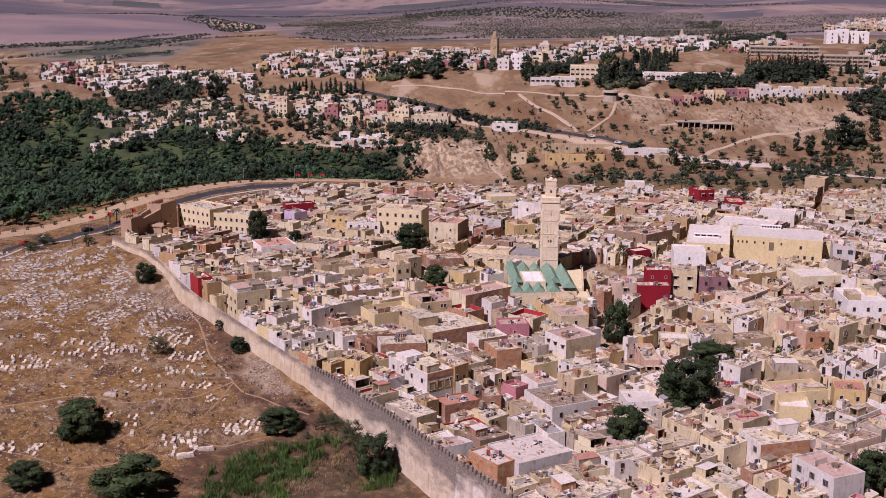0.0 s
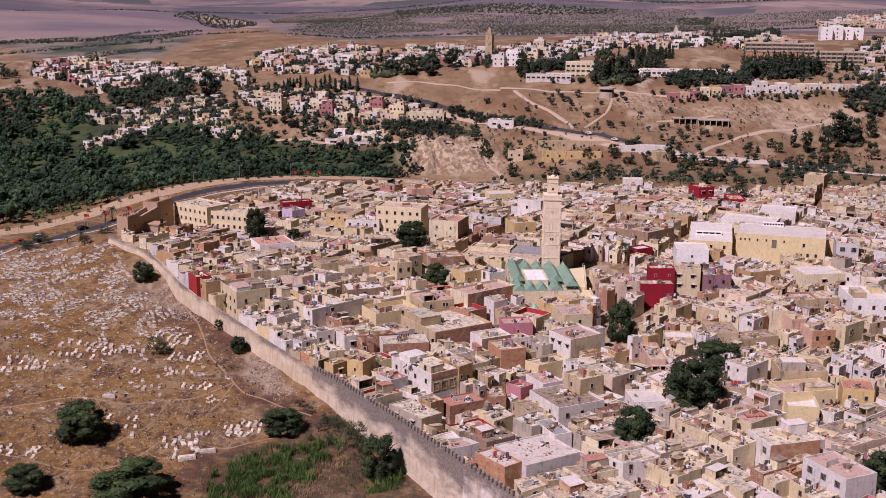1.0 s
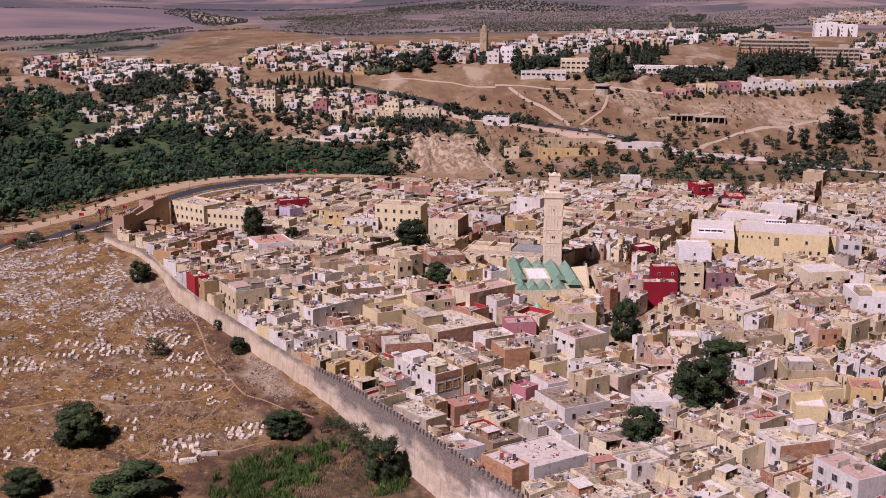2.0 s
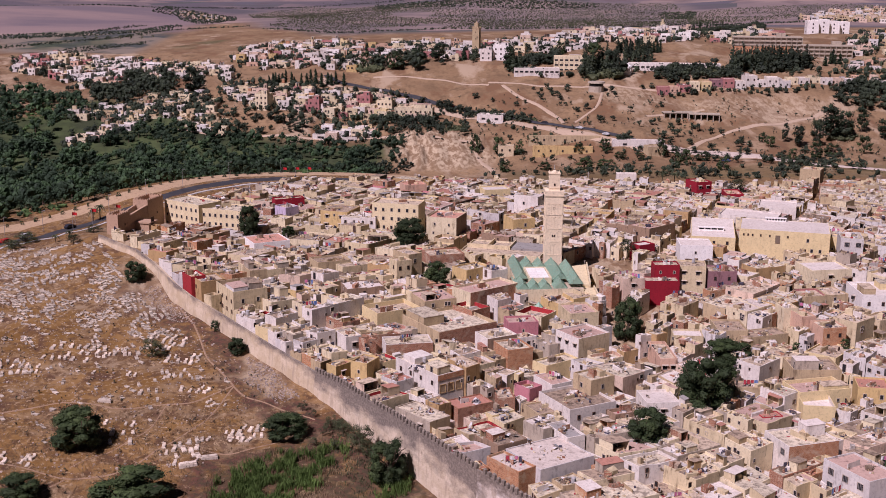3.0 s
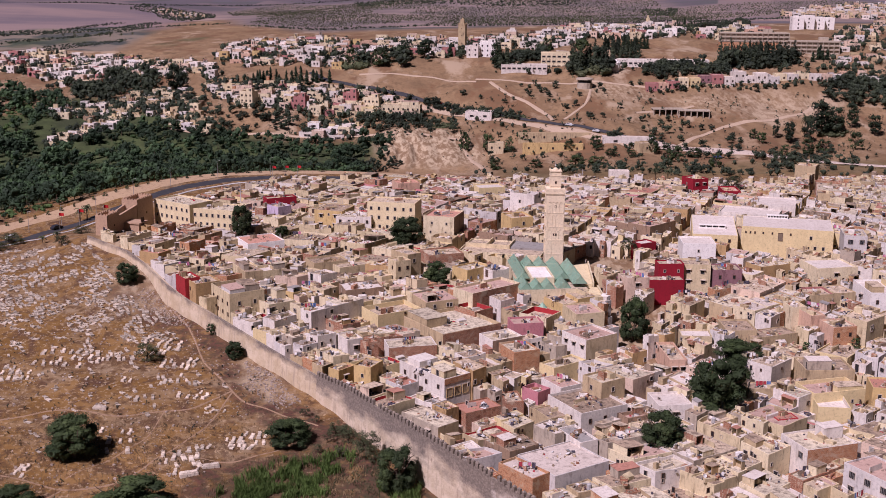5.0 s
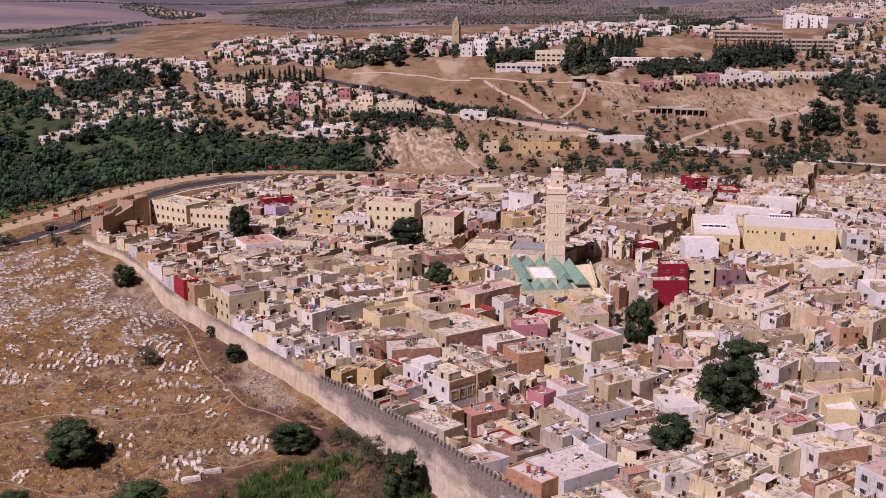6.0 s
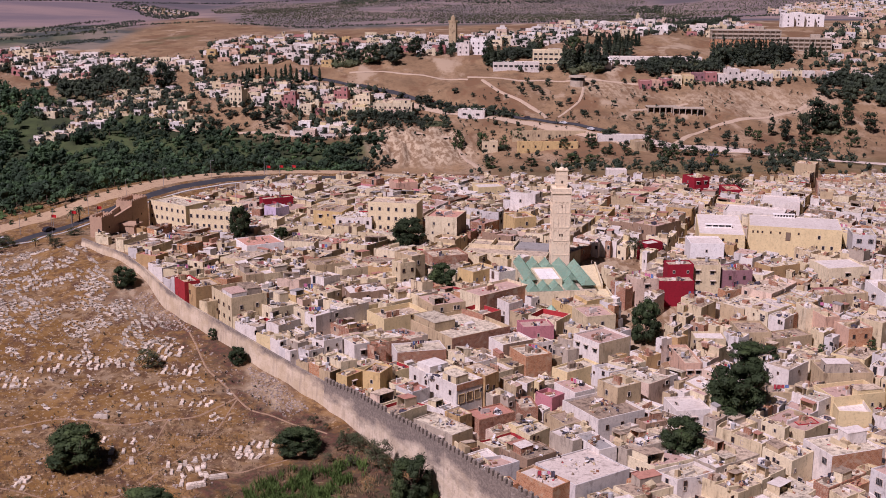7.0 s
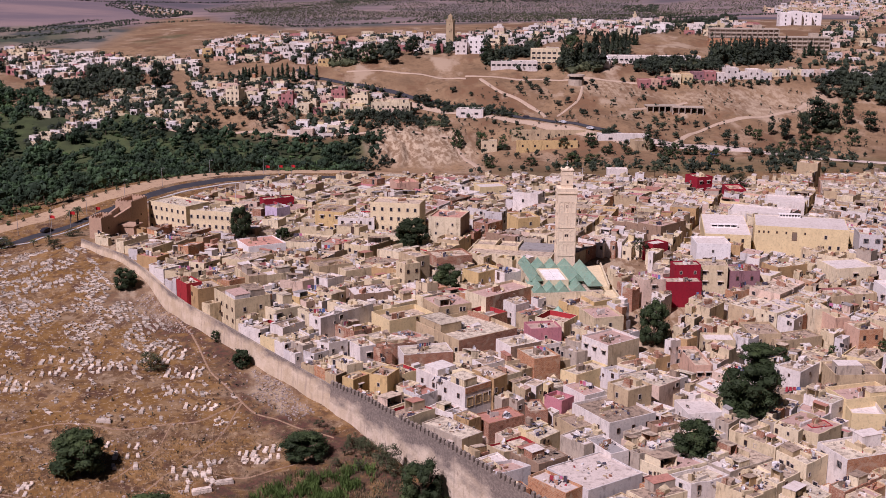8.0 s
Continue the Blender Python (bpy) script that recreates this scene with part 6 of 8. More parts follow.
DISTRICT_WORDS = {"mixed_white": "white and cream", "mixed_tan": "low tan and white", "mixed_pink": "cream and pink", "mixed_red": "white and rose", "mixed_dusty": "dusty pink and tan"}


def block(name, label, x, y, w, d, h, turn, wall, roof, cols, rows, category="building", sink=3.0, windows=None, side=0, rooms=0):
    """A larger building with rows of windows on its front and its side."""
    z = ground(x, y)
    thing = base(name, x, y, z, turn, label, category)
    ring = [(-w / 2, -d / 2), (w / 2, -d / 2), (w / 2, d / 2), (-w / 2, d / 2)]
    house_body(thing, ring, h, WALLS[wall], ROOFS[roof], random.Random(name), sink, 0.6, rooms)
    for j in range(rows):
        for i in range(cols):
            (windows or FAR_BAND).hang(thing, pose(-w / 2 + w * (i + 0.5) / cols, -d / 2, h - 2.4 - j * 3.0))
        for i in range(side):
            (windows or FAR_BAND).hang(thing, pose(-w / 2, d / 2 - d * (i + 0.5) / side, h - 2.4 - j * 3.0, 0, 0, -90))
    return thing


block("hotel", "white hotel with rows of balconies", 113, 738, 19, 9, 7.6, -8, "palecream", "white", 6, 3, "hotel", rooms=1)
block("apartment_building", "white five-storey apartment house", 73, 762, 10, 9, 9, -12, "whitepaint", "white", 3, 3, side=2, windows=FAR_WINDOW, rooms=1)
block("apartment_building", "lower white wing of the apartment house", 63, 760, 7.5, 8, 6, -12, "white", "white", 2, 2, windows=FAR_WINDOW, rooms=1)
block("clinic", "long low white pavilion with shaded front", 91, 727, 28, 8, 3.4, -6, "white", "white", 9, 1, "pavilion")
for k, (dx, dy, h) in enumerate(((0, 0, 9.4), (9.2, 2.5, 10.2), (18.4, 5, 9.2), (27.6, 8.5, 8.8))):
    block("tower_block", "pale tower block on the skyline", 328 + dx, 894 + dy, 8.6, 11, h, -10, "whitepaint", "white", 1, 4, side=1, windows=FAR_WINDOW)
def open_floors(label, x, y, w, d, storeys, turn, mat):
    """An unfinished frame: slabs on posts, with dark bays between and a stair head on top."""
    z = ground(x, y)
    thing = base("unfinished_building", x, y, z, turn, label, "building")
    s = Shape()
    s.box(-w / 2 + 0.6, w / 2 - 0.6, -d / 2 + 1.0, d / 2, -3, storeys * 2.6 - 0.2)
    part("back_wall", s.mesh("back_wall", WALLS["grey"]), thing)
    s = Shape()
    s.box(-w / 2, w / 2, -d / 2, d / 2, -0.6, 0)
    slab = s.mesh("slab", mat)
    s = Shape()
    s.box(-0.3, 0.3, -0.2, 0.2, 0, 2.25)
    post = s.mesh("post", mat)
    for k in range(storeys + 1):
        floor_ = part("slab", slab, thing, pose(0, 0, 2.6 * k))
        if k < storeys:
            n = int(w / 3.4)
            for i in range(n + 1):
                part("post", post, floor_, pose(-w / 2 + 0.3 + (w - 0.6) * i / n, -d / 2 + 0.3, 0))
    s = Shape()
    s.box(-3, 3, -2, 2, 0, 2.4)
    part("stair_head", s.mesh("stair_head", mat), thing, pose(w * 0.2, 1, storeys * 2.6))


open_floors("long unfinished grey concrete block with open floors", 258, 792, 46, 12, 3, -12, WALLS["grey"])
open_floors("raw grey concrete block with open floors", 290, 767, 32, 13, 3, -12, WALLS["grey"])
block("store_house", "long low block with terracotta walls", 250, 777, 40, 8, 4.0, -12, "orangebrick", "terracotta", 10, 1, windows=FAR_WINDOW)
block("school", "long white school with a ribbon of windows", 176, 731, 62, 8, 3.6, -10, "white", "white", 20, 1)
rnd = random.Random(19)
for x, c in ((161, "rose"), (167.5, "salmonwall"), (173.5, "rose"), (180, "palecream"), (186.5, "lemon"), (193, "mauve"), (199.5, "rose"), (206.5, "white")):
    block("bungalow", "low coloured bungalow above the dry slope", x, 687 + rnd.uniform(-1.5, 1.5), rnd.uniform(5.6, 7.4), rnd.uniform(6, 9), rnd.uniform(2.6, 3.6), rnd.uniform(-10, -3), c, rnd.choice(("white", "tan", "pinkish")), 2, 1, windows=FAR_WINDOW)
for k in range(15):
    x = 214 + 6.6 * k
    block("terrace_house", "small white house in a stepped terrace", x, 691 + rnd.uniform(-2.5, 2.5), rnd.uniform(6.2, 8.6), rnd.uniform(6, 10), rnd.choice((2.4, 2.8, 2.9, 4.2)) + rnd.uniform(-0.2, 0.2), rnd.uniform(-9, -2), rnd.choice(("white", "white", "palecream", "whitegrey", "pinkcream")), rnd.choice(("white", "concrete", "tan")), 2, 1, windows=FAR_WINDOW, rooms=k % 3 == 0)
block("apartment_building", "magenta plastered apartment house", -15.5, 689, 8, 7, 8, -15, "rose", "concrete", 3, 3, side=1, windows=FAR_WINDOW, rooms=1)
block("apartment_building", "cream apartment house with rows of windows", -3, 683, 9, 8, 7, -18, "palecream", "tan", 4, 2, windows=FAR_WINDOW, rooms=1)
block("apartment_building", "long cream terrace with brown upper wall", 13, 672, 22, 8, 5.5, -12, "palecream", "tan", 8, 2, windows=FAR_WINDOW, rooms=1)
block("apartment_building", "cream tower house with pink flank", -74, 690, 8, 7, 8.5, -25, "palecream", "tan", 3, 3, windows=FAR_WINDOW, rooms=1)
block("apartment_building", "magenta plastered house among the trees", -44, 685, 7, 7, 6.5, -18, "rose", "concrete", 2, 2, windows=FAR_WINDOW, rooms=1)
block("store_house", "low white building beside the hill road", 56, 659, 15, 8, 3.8, -18, "white", "white", 2, 1)
block("white_wall_house", "long low white wall beside the road", 126, 597, 27, 4, 3.2, -10, "white", "white", 2, 1)
block("walled_compound", "ruined yellow walls of a compound", 87, 599, 31, 3, 3.2, -6, "yellow", "tan", 5, 1, windows=FAR_WINDOW)
block("walled_compound", "broken tan wall of an old compound", 90, 611, 38, 2, 3.6, -6, "tan", "tan", 7, 1, windows=FAR_WINDOW)
block("walled_compound", "small ruined tan house", 58, 604, 8, 6, 5, -6, "creamyellow", "tan", 2, 1, windows=FAR_WINDOW)
block("cottage", "small stone house among the trees", 132, 588, 8, 7, 4, 10, "tan", "tan", 1, 1, windows=FAR_WINDOW)
block("garden_house", "small white house among the trees at the river", 104.6, 527, 9, 5, 2.4, -8, "white", "white", 0, 0)


def far_minaret():
    x, y = 58.5, 783
    thing = base("far_minaret", x, y, ground(x, y), -20, "tall plain stone minaret on the far plateau", "minaret")
    w = 2.3
    s = Shape()
    s.box(-w, w, -w, w, -2, 19)
    for a in (5, 10, 15):
        s.box(-w - 0.1, w + 0.1, -w - 0.1, w + 0.1, a, a + 0.5)
    shaft = part("shaft", s.mesh("shaft", WALLS["tan"]), thing)
    for zz in (7, 12, 16.4):
        WINDOWS[4].hang(shaft, pose(0, -w, zz), False)
    s = Shape()
    s.box(-w - 0.2, w + 0.2, -w - 0.2, w + 0.2, 19, 19.5)
    for i in range(4):
        o = -w + 2 * w * i / 3
        for px, py in ((o, -w), (o, w), (-w, o), (w, o)):
            s.box(px - 0.35, px + 0.35, py - 0.25, py + 0.25, 19.5, 20.3)
    part("gallery", s.mesh("gallery", WALLS["tan"]), thing)
    s = Shape()
    s.box(-1.2, 1.2, -1.2, 1.2, 19.5, 22.6)
    s.tube((0, 0, 22.6), (0, 0, 23.6), 0.9, 0.25, 8)
    s.tube((0, 0, 23.6), (0, 0, 24.8), 0.1, 0.05)
    part("lantern", s.mesh("lantern", WALLS["tan"]), thing)


far_minaret()
thing = base("white_minaret", 214, 905, ground(214, 905), -10, "slim pale minaret on the skyline", "minaret")
s = Shape()
s.box(-1.3, 1.3, -1.3, 1.3, -2, 8)
s.box(-1.5, 1.5, -1.5, 1.5, 8, 8.5)
s.box(-0.7, 0.7, -0.7, 0.7, 8.5, 10.5)
part("shaft", s.mesh("shaft", WALLS["cream"]), thing)
thing = base("chapel", 145.5, 716, ground(145.5, 716), -20, "white chapel-like house with a pointed roof", "house")
s = Shape()
s.prism([(-2.6, -2.6), (2.6, -2.6), (2.6, 2.6), (-2.6, 2.6)], -2, 4.4, 0)
part("wall", s.mesh("wall", WALLS["whitepaint"]), thing)
s = Shape()
for i in range(4):
    c = [(-2.9, -2.9), (2.9, -2.9), (2.9, 2.9), (-2.9, 2.9)]
    s.poly([(*c[i], 4.4), (*c[(i + 1) % 4], 4.4), (0, 0, 6.6)])
part("roof", s.mesh("roof", WALLS["whitepaint"]), thing)
thing = base("belvedere", 121.3, 689, ground(121.3, 689), 0, "round grey lookout pavilion with dark windows", "pavilion")
s = Shape()
s.tube((0, 0, -1), (0, 0, 3), 4.5, 4.5, 14, 0)
s.tube((0, 0, 3), (0, 0, 4.8), 4.2, 4.2, 14, 1)
s.tube((0, 0, 4.8), (0, 0, 5.6), 5.2, 5.0, 14, 0)
part("body", s.mesh("body", WALLS["grey"], GLASS_DARK), thing)


def raw_frame(x, y, bays, turn):
    """An abandoned one-storey frame: slab on rows of posts."""
    thing = base("concrete_frame", x, y, ground(x, y), turn, "abandoned grey concrete frame with open bays", "ruin")
    s = Shape()
    s.box(-bays * 1.7, bays * 1.7, -4, 4, 2.2, 2.6)
    part("slab", s.mesh("slab", WALLS["grey"]), thing)
    s = Shape()
    s.box(-0.25, 0.25, -0.25, 0.25, -2, 2.2)
    me = s.mesh("post", WALLS["grey"])
    for i in range(bays + 1):
        for py in (-3.6, 3.6):
            part("post", me, thing, pose(-bays * 1.7 + 0.3 + (bays * 3.4 - 0.6) * i / bays, py, 0))


raw_frame(160, 648, 5, -4)
raw_frame(173.5, 642.5, 5, -14)


# ---------------------------------------------------------------- trees


def leaf_cloud(s, rnd, centre, radii, count, size, slot=0):
    """Leaves in a loose shell round an ellipsoid."""
    cx, cy, cz = centre
    for _ in range(count):
        while True:
            d = Vector((rnd.uniform(-1, 1), rnd.uniform(-1, 1), rnd.uniform(-1, 1)))
            if 0.01 < d.length < 1:
                break
        d = d.normalized() * (rnd.random() ** 0.35)
        p = Vector((cx + d.x * radii[0], cy + d.y * radii[1], cz + d.z * radii[2]))
        n = (d + Vector((rnd.uniform(-0.4, 0.4), rnd.uniform(-0.4, 0.4), rnd.uniform(-0.15, 0.55)))).normalized()
        u = n.orthogonal().normalized()
        u.rotate(Matrix.Rotation(rnd.uniform(0, 6.28), 3, n))
        w = n.cross(u)
        a, b_ = size * rnd.uniform(0.6, 1.2), size * rnd.uniform(0.45, 0.9)
        s.poly([tuple(p - u * a), tuple(p - w * b_ * 0.7 + n * 0.1 * a), tuple(p + u * a), tuple(p + w * b_ * 0.7 + n * 0.1 * a)], slot)


ICO = [(0, 0, 1)] + [(0.894 * math.cos(k * 1.2566), 0.894 * math.sin(k * 1.2566), 0.447) for k in range(5)] + [(0.894 * math.cos(k * 1.2566 + 0.628), 0.894 * math.sin(k * 1.2566 + 0.628), -0.447) for k in range(5)] + [(0, 0, -1)]
ICO_FACES = [(0, 1 + k, 1 + (k + 1) % 5) for k in range(5)] + [(1 + k, 6 + k, 1 + (k + 1) % 5) for k in range(5)] + [(6 + k, 6 + (k + 1) % 5, 1 + (k + 1) % 5) for k in range(5)] + [(11, 6 + (k + 1) % 5, 6 + k) for k in range(5)]


def clump(s, rnd, centre, radii, count, size, slot=0):
    """A knobbly bough of dense foliage with loose leaves standing out of it."""
    c, n = Vector(centre), len(s.v)
    g, q = rnd.uniform(0, 6.28), rnd.uniform(0.62, 0.95)
    for p in ICO:
        v = Matrix.Rotation(g, 3, "Z") @ Vector(p) * rnd.uniform(0.55, 1.0) * q
        s.v.append((c.x + v.x * radii[0], c.y + v.y * radii[1], c.z + v.z * radii[2]))
    s.f.extend(tuple(n + i for i in f) for f in ICO_FACES)
    s.k.extend([slot] * 20)
    for _ in range(count):
        d = Vector((rnd.gauss(0, 1), rnd.gauss(0, 1), rnd.gauss(0.25, 1))).normalized()
        p = c + Vector((d.x * radii[0], d.y * radii[1], d.z * radii[2])) * rnd.uniform(0.72, 1.18)
        u = Vector((rnd.gauss(0, 1), rnd.gauss(0, 1), rnd.gauss(0, 0.6))).normalized()
        w = d.cross(u).normalized()
        a = size * rnd.uniform(0.6, 1.4)
        s.poly([tuple(p - u * a), tuple(p + u * a * 0.8 + w * a * 0.7), tuple(p + d * a * 0.5 + u * a * 0.4 - w * a * 0.9)], slot)


def limbs(s, rnd, height, spread, n, r):
    s.tube((0, 0, -0.3 * height), (0, 0, height * 0.45), r * 1.25, r * 0.8, 7)
    for i in range(n):
        g = 2 * math.pi * i / n + rnd.uniform(-0.4, 0.4)
        a = (0, 0, height * rnd.uniform(0.22, 0.42))
        b_ = (math.cos(g) * spread * 0.32, math.sin(g) * spread * 0.32, height * rnd.uniform(0.55, 0.7))
        c = (math.cos(g) * spread * 0.42, math.sin(g) * spread * 0.42, height * rnd.uniform(0.72, 0.88))
        s.tube(a, b_, r * 0.5, r * 0.3, 5)
        s.tube(b_, c, r * 0.3, r * 0.12, 5)


def tree_meshes(kind, seed, fine):
    """Trunk and crown of a tree one metre wide and one metre high; it is scaled where it stands."""
    rnd = random.Random(kind + str(seed))
    t, c = Shape(), Shape()
    if kind == "broad":
        limbs(t, rnd, 1, 1, 6, 0.035)
        for _ in range(int(46 * fine) + 14):
            g, f = rnd.uniform(0, 6.28), rnd.random() ** 0.32
            z = rnd.uniform(0.1, 0.88)
            rr = 0.42 * math.sqrt(max(0.05, 1 - ((z - 0.42) / 0.5) ** 2)) * f
            if fine == 1:
                leaf_cloud(c, rnd, (math.cos(g) * rr, math.sin(g) * rr, z), (0.15, 0.15, 0.12), 130, 0.022)
                clump(c, rnd, (math.cos(g) * rr, math.sin(g) * rr, z), (0.16, 0.16, 0.125), 6, 0.02)
            else:
                clump(c, rnd, (math.cos(g) * rr, math.sin(g) * rr, z), (0.15, 0.15, 0.12), 20, 0.033)
        mat = LEAF_DARK
    elif kind == "airy":
        limbs(t, rnd, 1, 1, 7, 0.028)
        for _ in range(int(30 * fine) + 12):
            g, f = rnd.uniform(0, 6.28), rnd.random() ** 0.4
            z = rnd.uniform(0.25, 0.9)
            rr = 0.42 * f * (1.1 - 0.4 * z)
            leaf_cloud(c, rnd, (math.cos(g) * rr, math.sin(g) * rr, z), (0.12, 0.12, 0.1), int(80 * fine) + 18, 0.019 / fine ** 0.4)
        mat = LEAF_AIRY
    elif kind == "tall":
        limbs(t, rnd, 1, 0.8, 6, 0.03)
        for _ in range(34):
            g, z = rnd.uniform(0, 6.28), rnd.uniform(0.18, 0.95)
            rr = 0.36 * math.sqrt(max(0.05, 1 - ((z - 0.55) / 0.5) ** 2)) * rnd.random() ** 0.5
            clump(c, rnd, (math.cos(g) * rr, math.sin(g) * rr, z), (0.16, 0.16, 0.08), 22, 0.035)
        mat = LEAF_CYPRESS
    elif kind == "cypress":
        t.tube((0, 0, -0.1), (0, 0, 0.5), 0.05, 0.03, 6)
        for i in range(22):
            z = 0.06 + 0.9 * i / 21
            rr = 0.42 * (1 - z) ** 0.7 + 0.04
            for k in range(2):
                g = rnd.uniform(0, 6.28)
                clump(c, rnd, (math.cos(g) * rr * 0.3, math.sin(g) * rr * 0.3, z), (rr * 0.8, rr * 0.8, 0.06), 8, 0.04)
        mat = LEAF_CYPRESS
    else:
        for i in range(6):
            t.tube((0.01 * math.sin(i), 0, i / 6 * 0.72 - (0.1 if i == 0 else 0)), (0.01 * math.sin(i + 1), 0, (i + 1) / 6 * 0.72), 0.05, 0.042, 7)
        for i in range(26):
            g, up = i * 2.4, rnd.uniform(-0.5, 1.1)
            d = Vector((math.cos(g), math.sin(g), 0))
            w = Vector((-d.y, d.x, 0))
            last = Vector((0, 0, 0.72))
            for k in range(5):
                f = (k + 1) / 5
                p = Vector((0, 0, 0.72)) + d * 0.48 * f * math.cos(up * 0.5) + Vector((0, 0, 0.3 * up * f - 0.26 * f * f))
                a, b_ = 0.06 * (1.15 - k / 5), 0.06 * (1.15 - f)
                drop = Vector((0, 0, -0.03))
                c.poly([tuple(last), tuple(last + w * a + drop), tuple(p + w * b_ + drop), tuple(p)])
                c.poly([tuple(last), tuple(p), tuple(p - w * b_ + drop), tuple(last - w * a + drop)])
                last = p
        mat = LEAF_AIRY
    return t.mesh("trunk", BARK), c.mesh("crown", mat)


TREES = {(k, i, f): tree_meshes(k, i, f) for k, n in (("broad", 3), ("airy", 2)) for i in range(n) for f in (1.0, 0.25)}
TREES |= {(k, i, 0.25): tree_meshes(k, i, 0.25) for k, n in (("tall", 3), ("cypress", 3), ("palm", 1)) for i in range(n)}
TREE_WORDS = {"broad": "round dark green tree on dry ground", "airy": "thin grey-green olive-like tree or shrub", "tall": "tall dark conifer on the far slope", "cypress": "slim dark cypress in a far row", "palm": "date palm with drooping fronds"}
TREE_COUNT = [0]


def tree(x, y, wide, high, kind, label="", group="", lift=0.0):
    TREE_COUNT[0] += 1
    fine = 1.0 if y < 450 and kind in ("broad", "airy") and wide > 4 else 0.25
    n = max(k[1] for k in TREES if k[0] == kind) + 1
    trunk, crown = TREES[(kind, TREE_COUNT[0] % n, fine)]
    thing = base("tree" if kind != "palm" else "palm_tree", x, y, ground(x, y) - 0.1 + lift, (TREE_COUNT[0] * 77) % 360, label or TREE_WORDS[kind], "tree", group or ("" if label else "trees of the slopes"))
    wide *= 1.5 if kind == "cypress" else 1
    m = Matrix.Diagonal((wide, wide, high, 1))
    part("trunk", trunk, thing, m)
    part("crown", crown, thing, m)


def woods(name, ring, count, size):
    """Unbroken woodland: leaf clumps on short stems, all one growth."""
    rnd = random.Random(name)
    xs, ys = [p[0] for p in ring], [p[1] for p in ring]
    s = Shape()
    made = 0
    while made < count:
        x, y = rnd.uniform(min(xs), max(xs)), rnd.uniform(min(ys), max(ys))
        if not inside((x, y), ring):
            continue
        if noise.noise(Vector((x / 24, y / 24, 5))) < -0.28 and rnd.random() < 0.88:
            made += 0.5
            w = rnd.uniform(0.35, 0.8) * size[0]
            for _ in range(2 if size[1] > 3 else 0):
                px, py = x + rnd.uniform(-3, 3), y + rnd.uniform(-3, 3)
                clump(s, rnd, (px, py, ground(px, py) + w * 0.3), (w, w, w * 0.6), 14, w * 0.16, 2)
            continue
        made += 1
        w = rnd.uniform(*size)
        h = w * rnd.uniform(0.8, 1.35)
        z = ground(x, y)
        if "conifer" in name and rnd.random() < 0.8:  # a pointed crown
            h, w = h * 1.05, w * 0.62
            s.tube((x, y, z - 1), (x, y, z + h * 0.3), 0.16, 0.1, 4, 1)
            for k in range(7):
                q = w * (0.42 - 0.05 * k) * rnd.uniform(0.85, 1.15)
                clump(s, rnd, (x + rnd.uniform(-0.1, 0.1) * w, y + rnd.uniform(-0.1, 0.1) * w, z + h * (0.16 + 0.15 * k)), (q, q, h * 0.13), 16, w * 0.07)
            continue
        s.tube((x, y, z - 1), (x, y, z + h * 0.5), 0.16, 0.1, 4, 1)
        for _ in range(6 if size[1] > 3 else 2):
            o = Vector((rnd.uniform(-1, 1), rnd.uniform(-1, 1), 0)) * w * 0.32
            clump(s, rnd, (x + o.x, y + o.y, z + h * rnd.uniform(0.3, 0.8)), (w * 0.3, w * 0.3, h * 0.24), 12 if size[1] > 3 else 6, w * (0.062 if size[1] > 3 else 0.1))
    ob = part(name.split("_")[0] + "_" + name.split("_", 1)[1], s.mesh(name, LEAF_WOOD if name in ("woods_valley", "woods_west") else LEAF_FAR, BARK, LEAF_SCRUB if name in ("woods_valley", "woods_west") else LEAF_AIRY))
    return tagged(ob, "dense dark green woodland and orchards", "woods", kind="stuff")


def scattered_trees(ring, count, size):
    """Lone far trees, too many and small to tell apart."""
    rnd = random.Random(str(ring[0]))
    xs, ys = [p[0] for p in ring], [p[1] for p in ring]
    s, done = Shape(), 0
    while done < count:
        x, y = rnd.uniform(min(xs), max(xs)), rnd.uniform(min(ys), max(ys))
        if inside((x, y), ring):
            w = rnd.uniform(*size)
            h, z = w * rnd.uniform(0.8, 1.15), ground(x, y)
            s.tube((x, y, z - 0.5), (x, y, z + h * 0.5), 0.16, 0.1, 5, 1)
            for _ in range(7):
                o = Vector((rnd.uniform(-1, 1), rnd.uniform(-1, 1), 0)) * w * 0.27
                clump(s, rnd, (x + o.x, y + o.y, z + h * rnd.uniform(0.3, 0.8)), (w * 0.25, w * 0.25, h * 0.2), 22, w * 0.06)
            done += 1
    return tagged(part("scattered_trees", s.mesh("scattered_trees", LEAF_FAR, BARK)), "lone dark green trees on the dry slope", "trees", kind="stuff")



# trees and woods, place by place
tree(62.1, 250.2, 13.9, 12.9, "broad", "broad dark green fig tree between the houses", lift=3.0)
tree(45.0, 235.2, 9.6, 8.6, "broad", "round dark green tree among the roofs", lift=3.0)
tree(50.5, 238.4, 3.3, 3.3, "broad", lift=3.0)
tree(73.4, 272.1, 11.9, 6.5, "broad", "spreading green tree in a courtyard", lift=3.0)
tree(53.4, 292.6, 8.2, 11.8, "broad", "dark green tree in the square", lift=0.4)
tree(-0.7, 359.5, 11.2, 9.1, "broad", "leafy green tree before the apartment house", lift=3.0)
tree(5.4, 324.7, 8.6, 7.3, "broad", "dark green tree in a courtyard", lift=3.0)
tree(-51.8, 372.5, 6.9, 10.6, "broad", "tall dark tree beside the apartment wing", lift=3.0)
tree(65.7, 350.4, 6.0, 4.6, "airy", lift=3.0)
tree(-39.3, 372.2, 4.4, 3.6, "broad", lift=3.0)
tree(130.7, 447.0, 9.1, 7.3, "airy", lift=3.0)
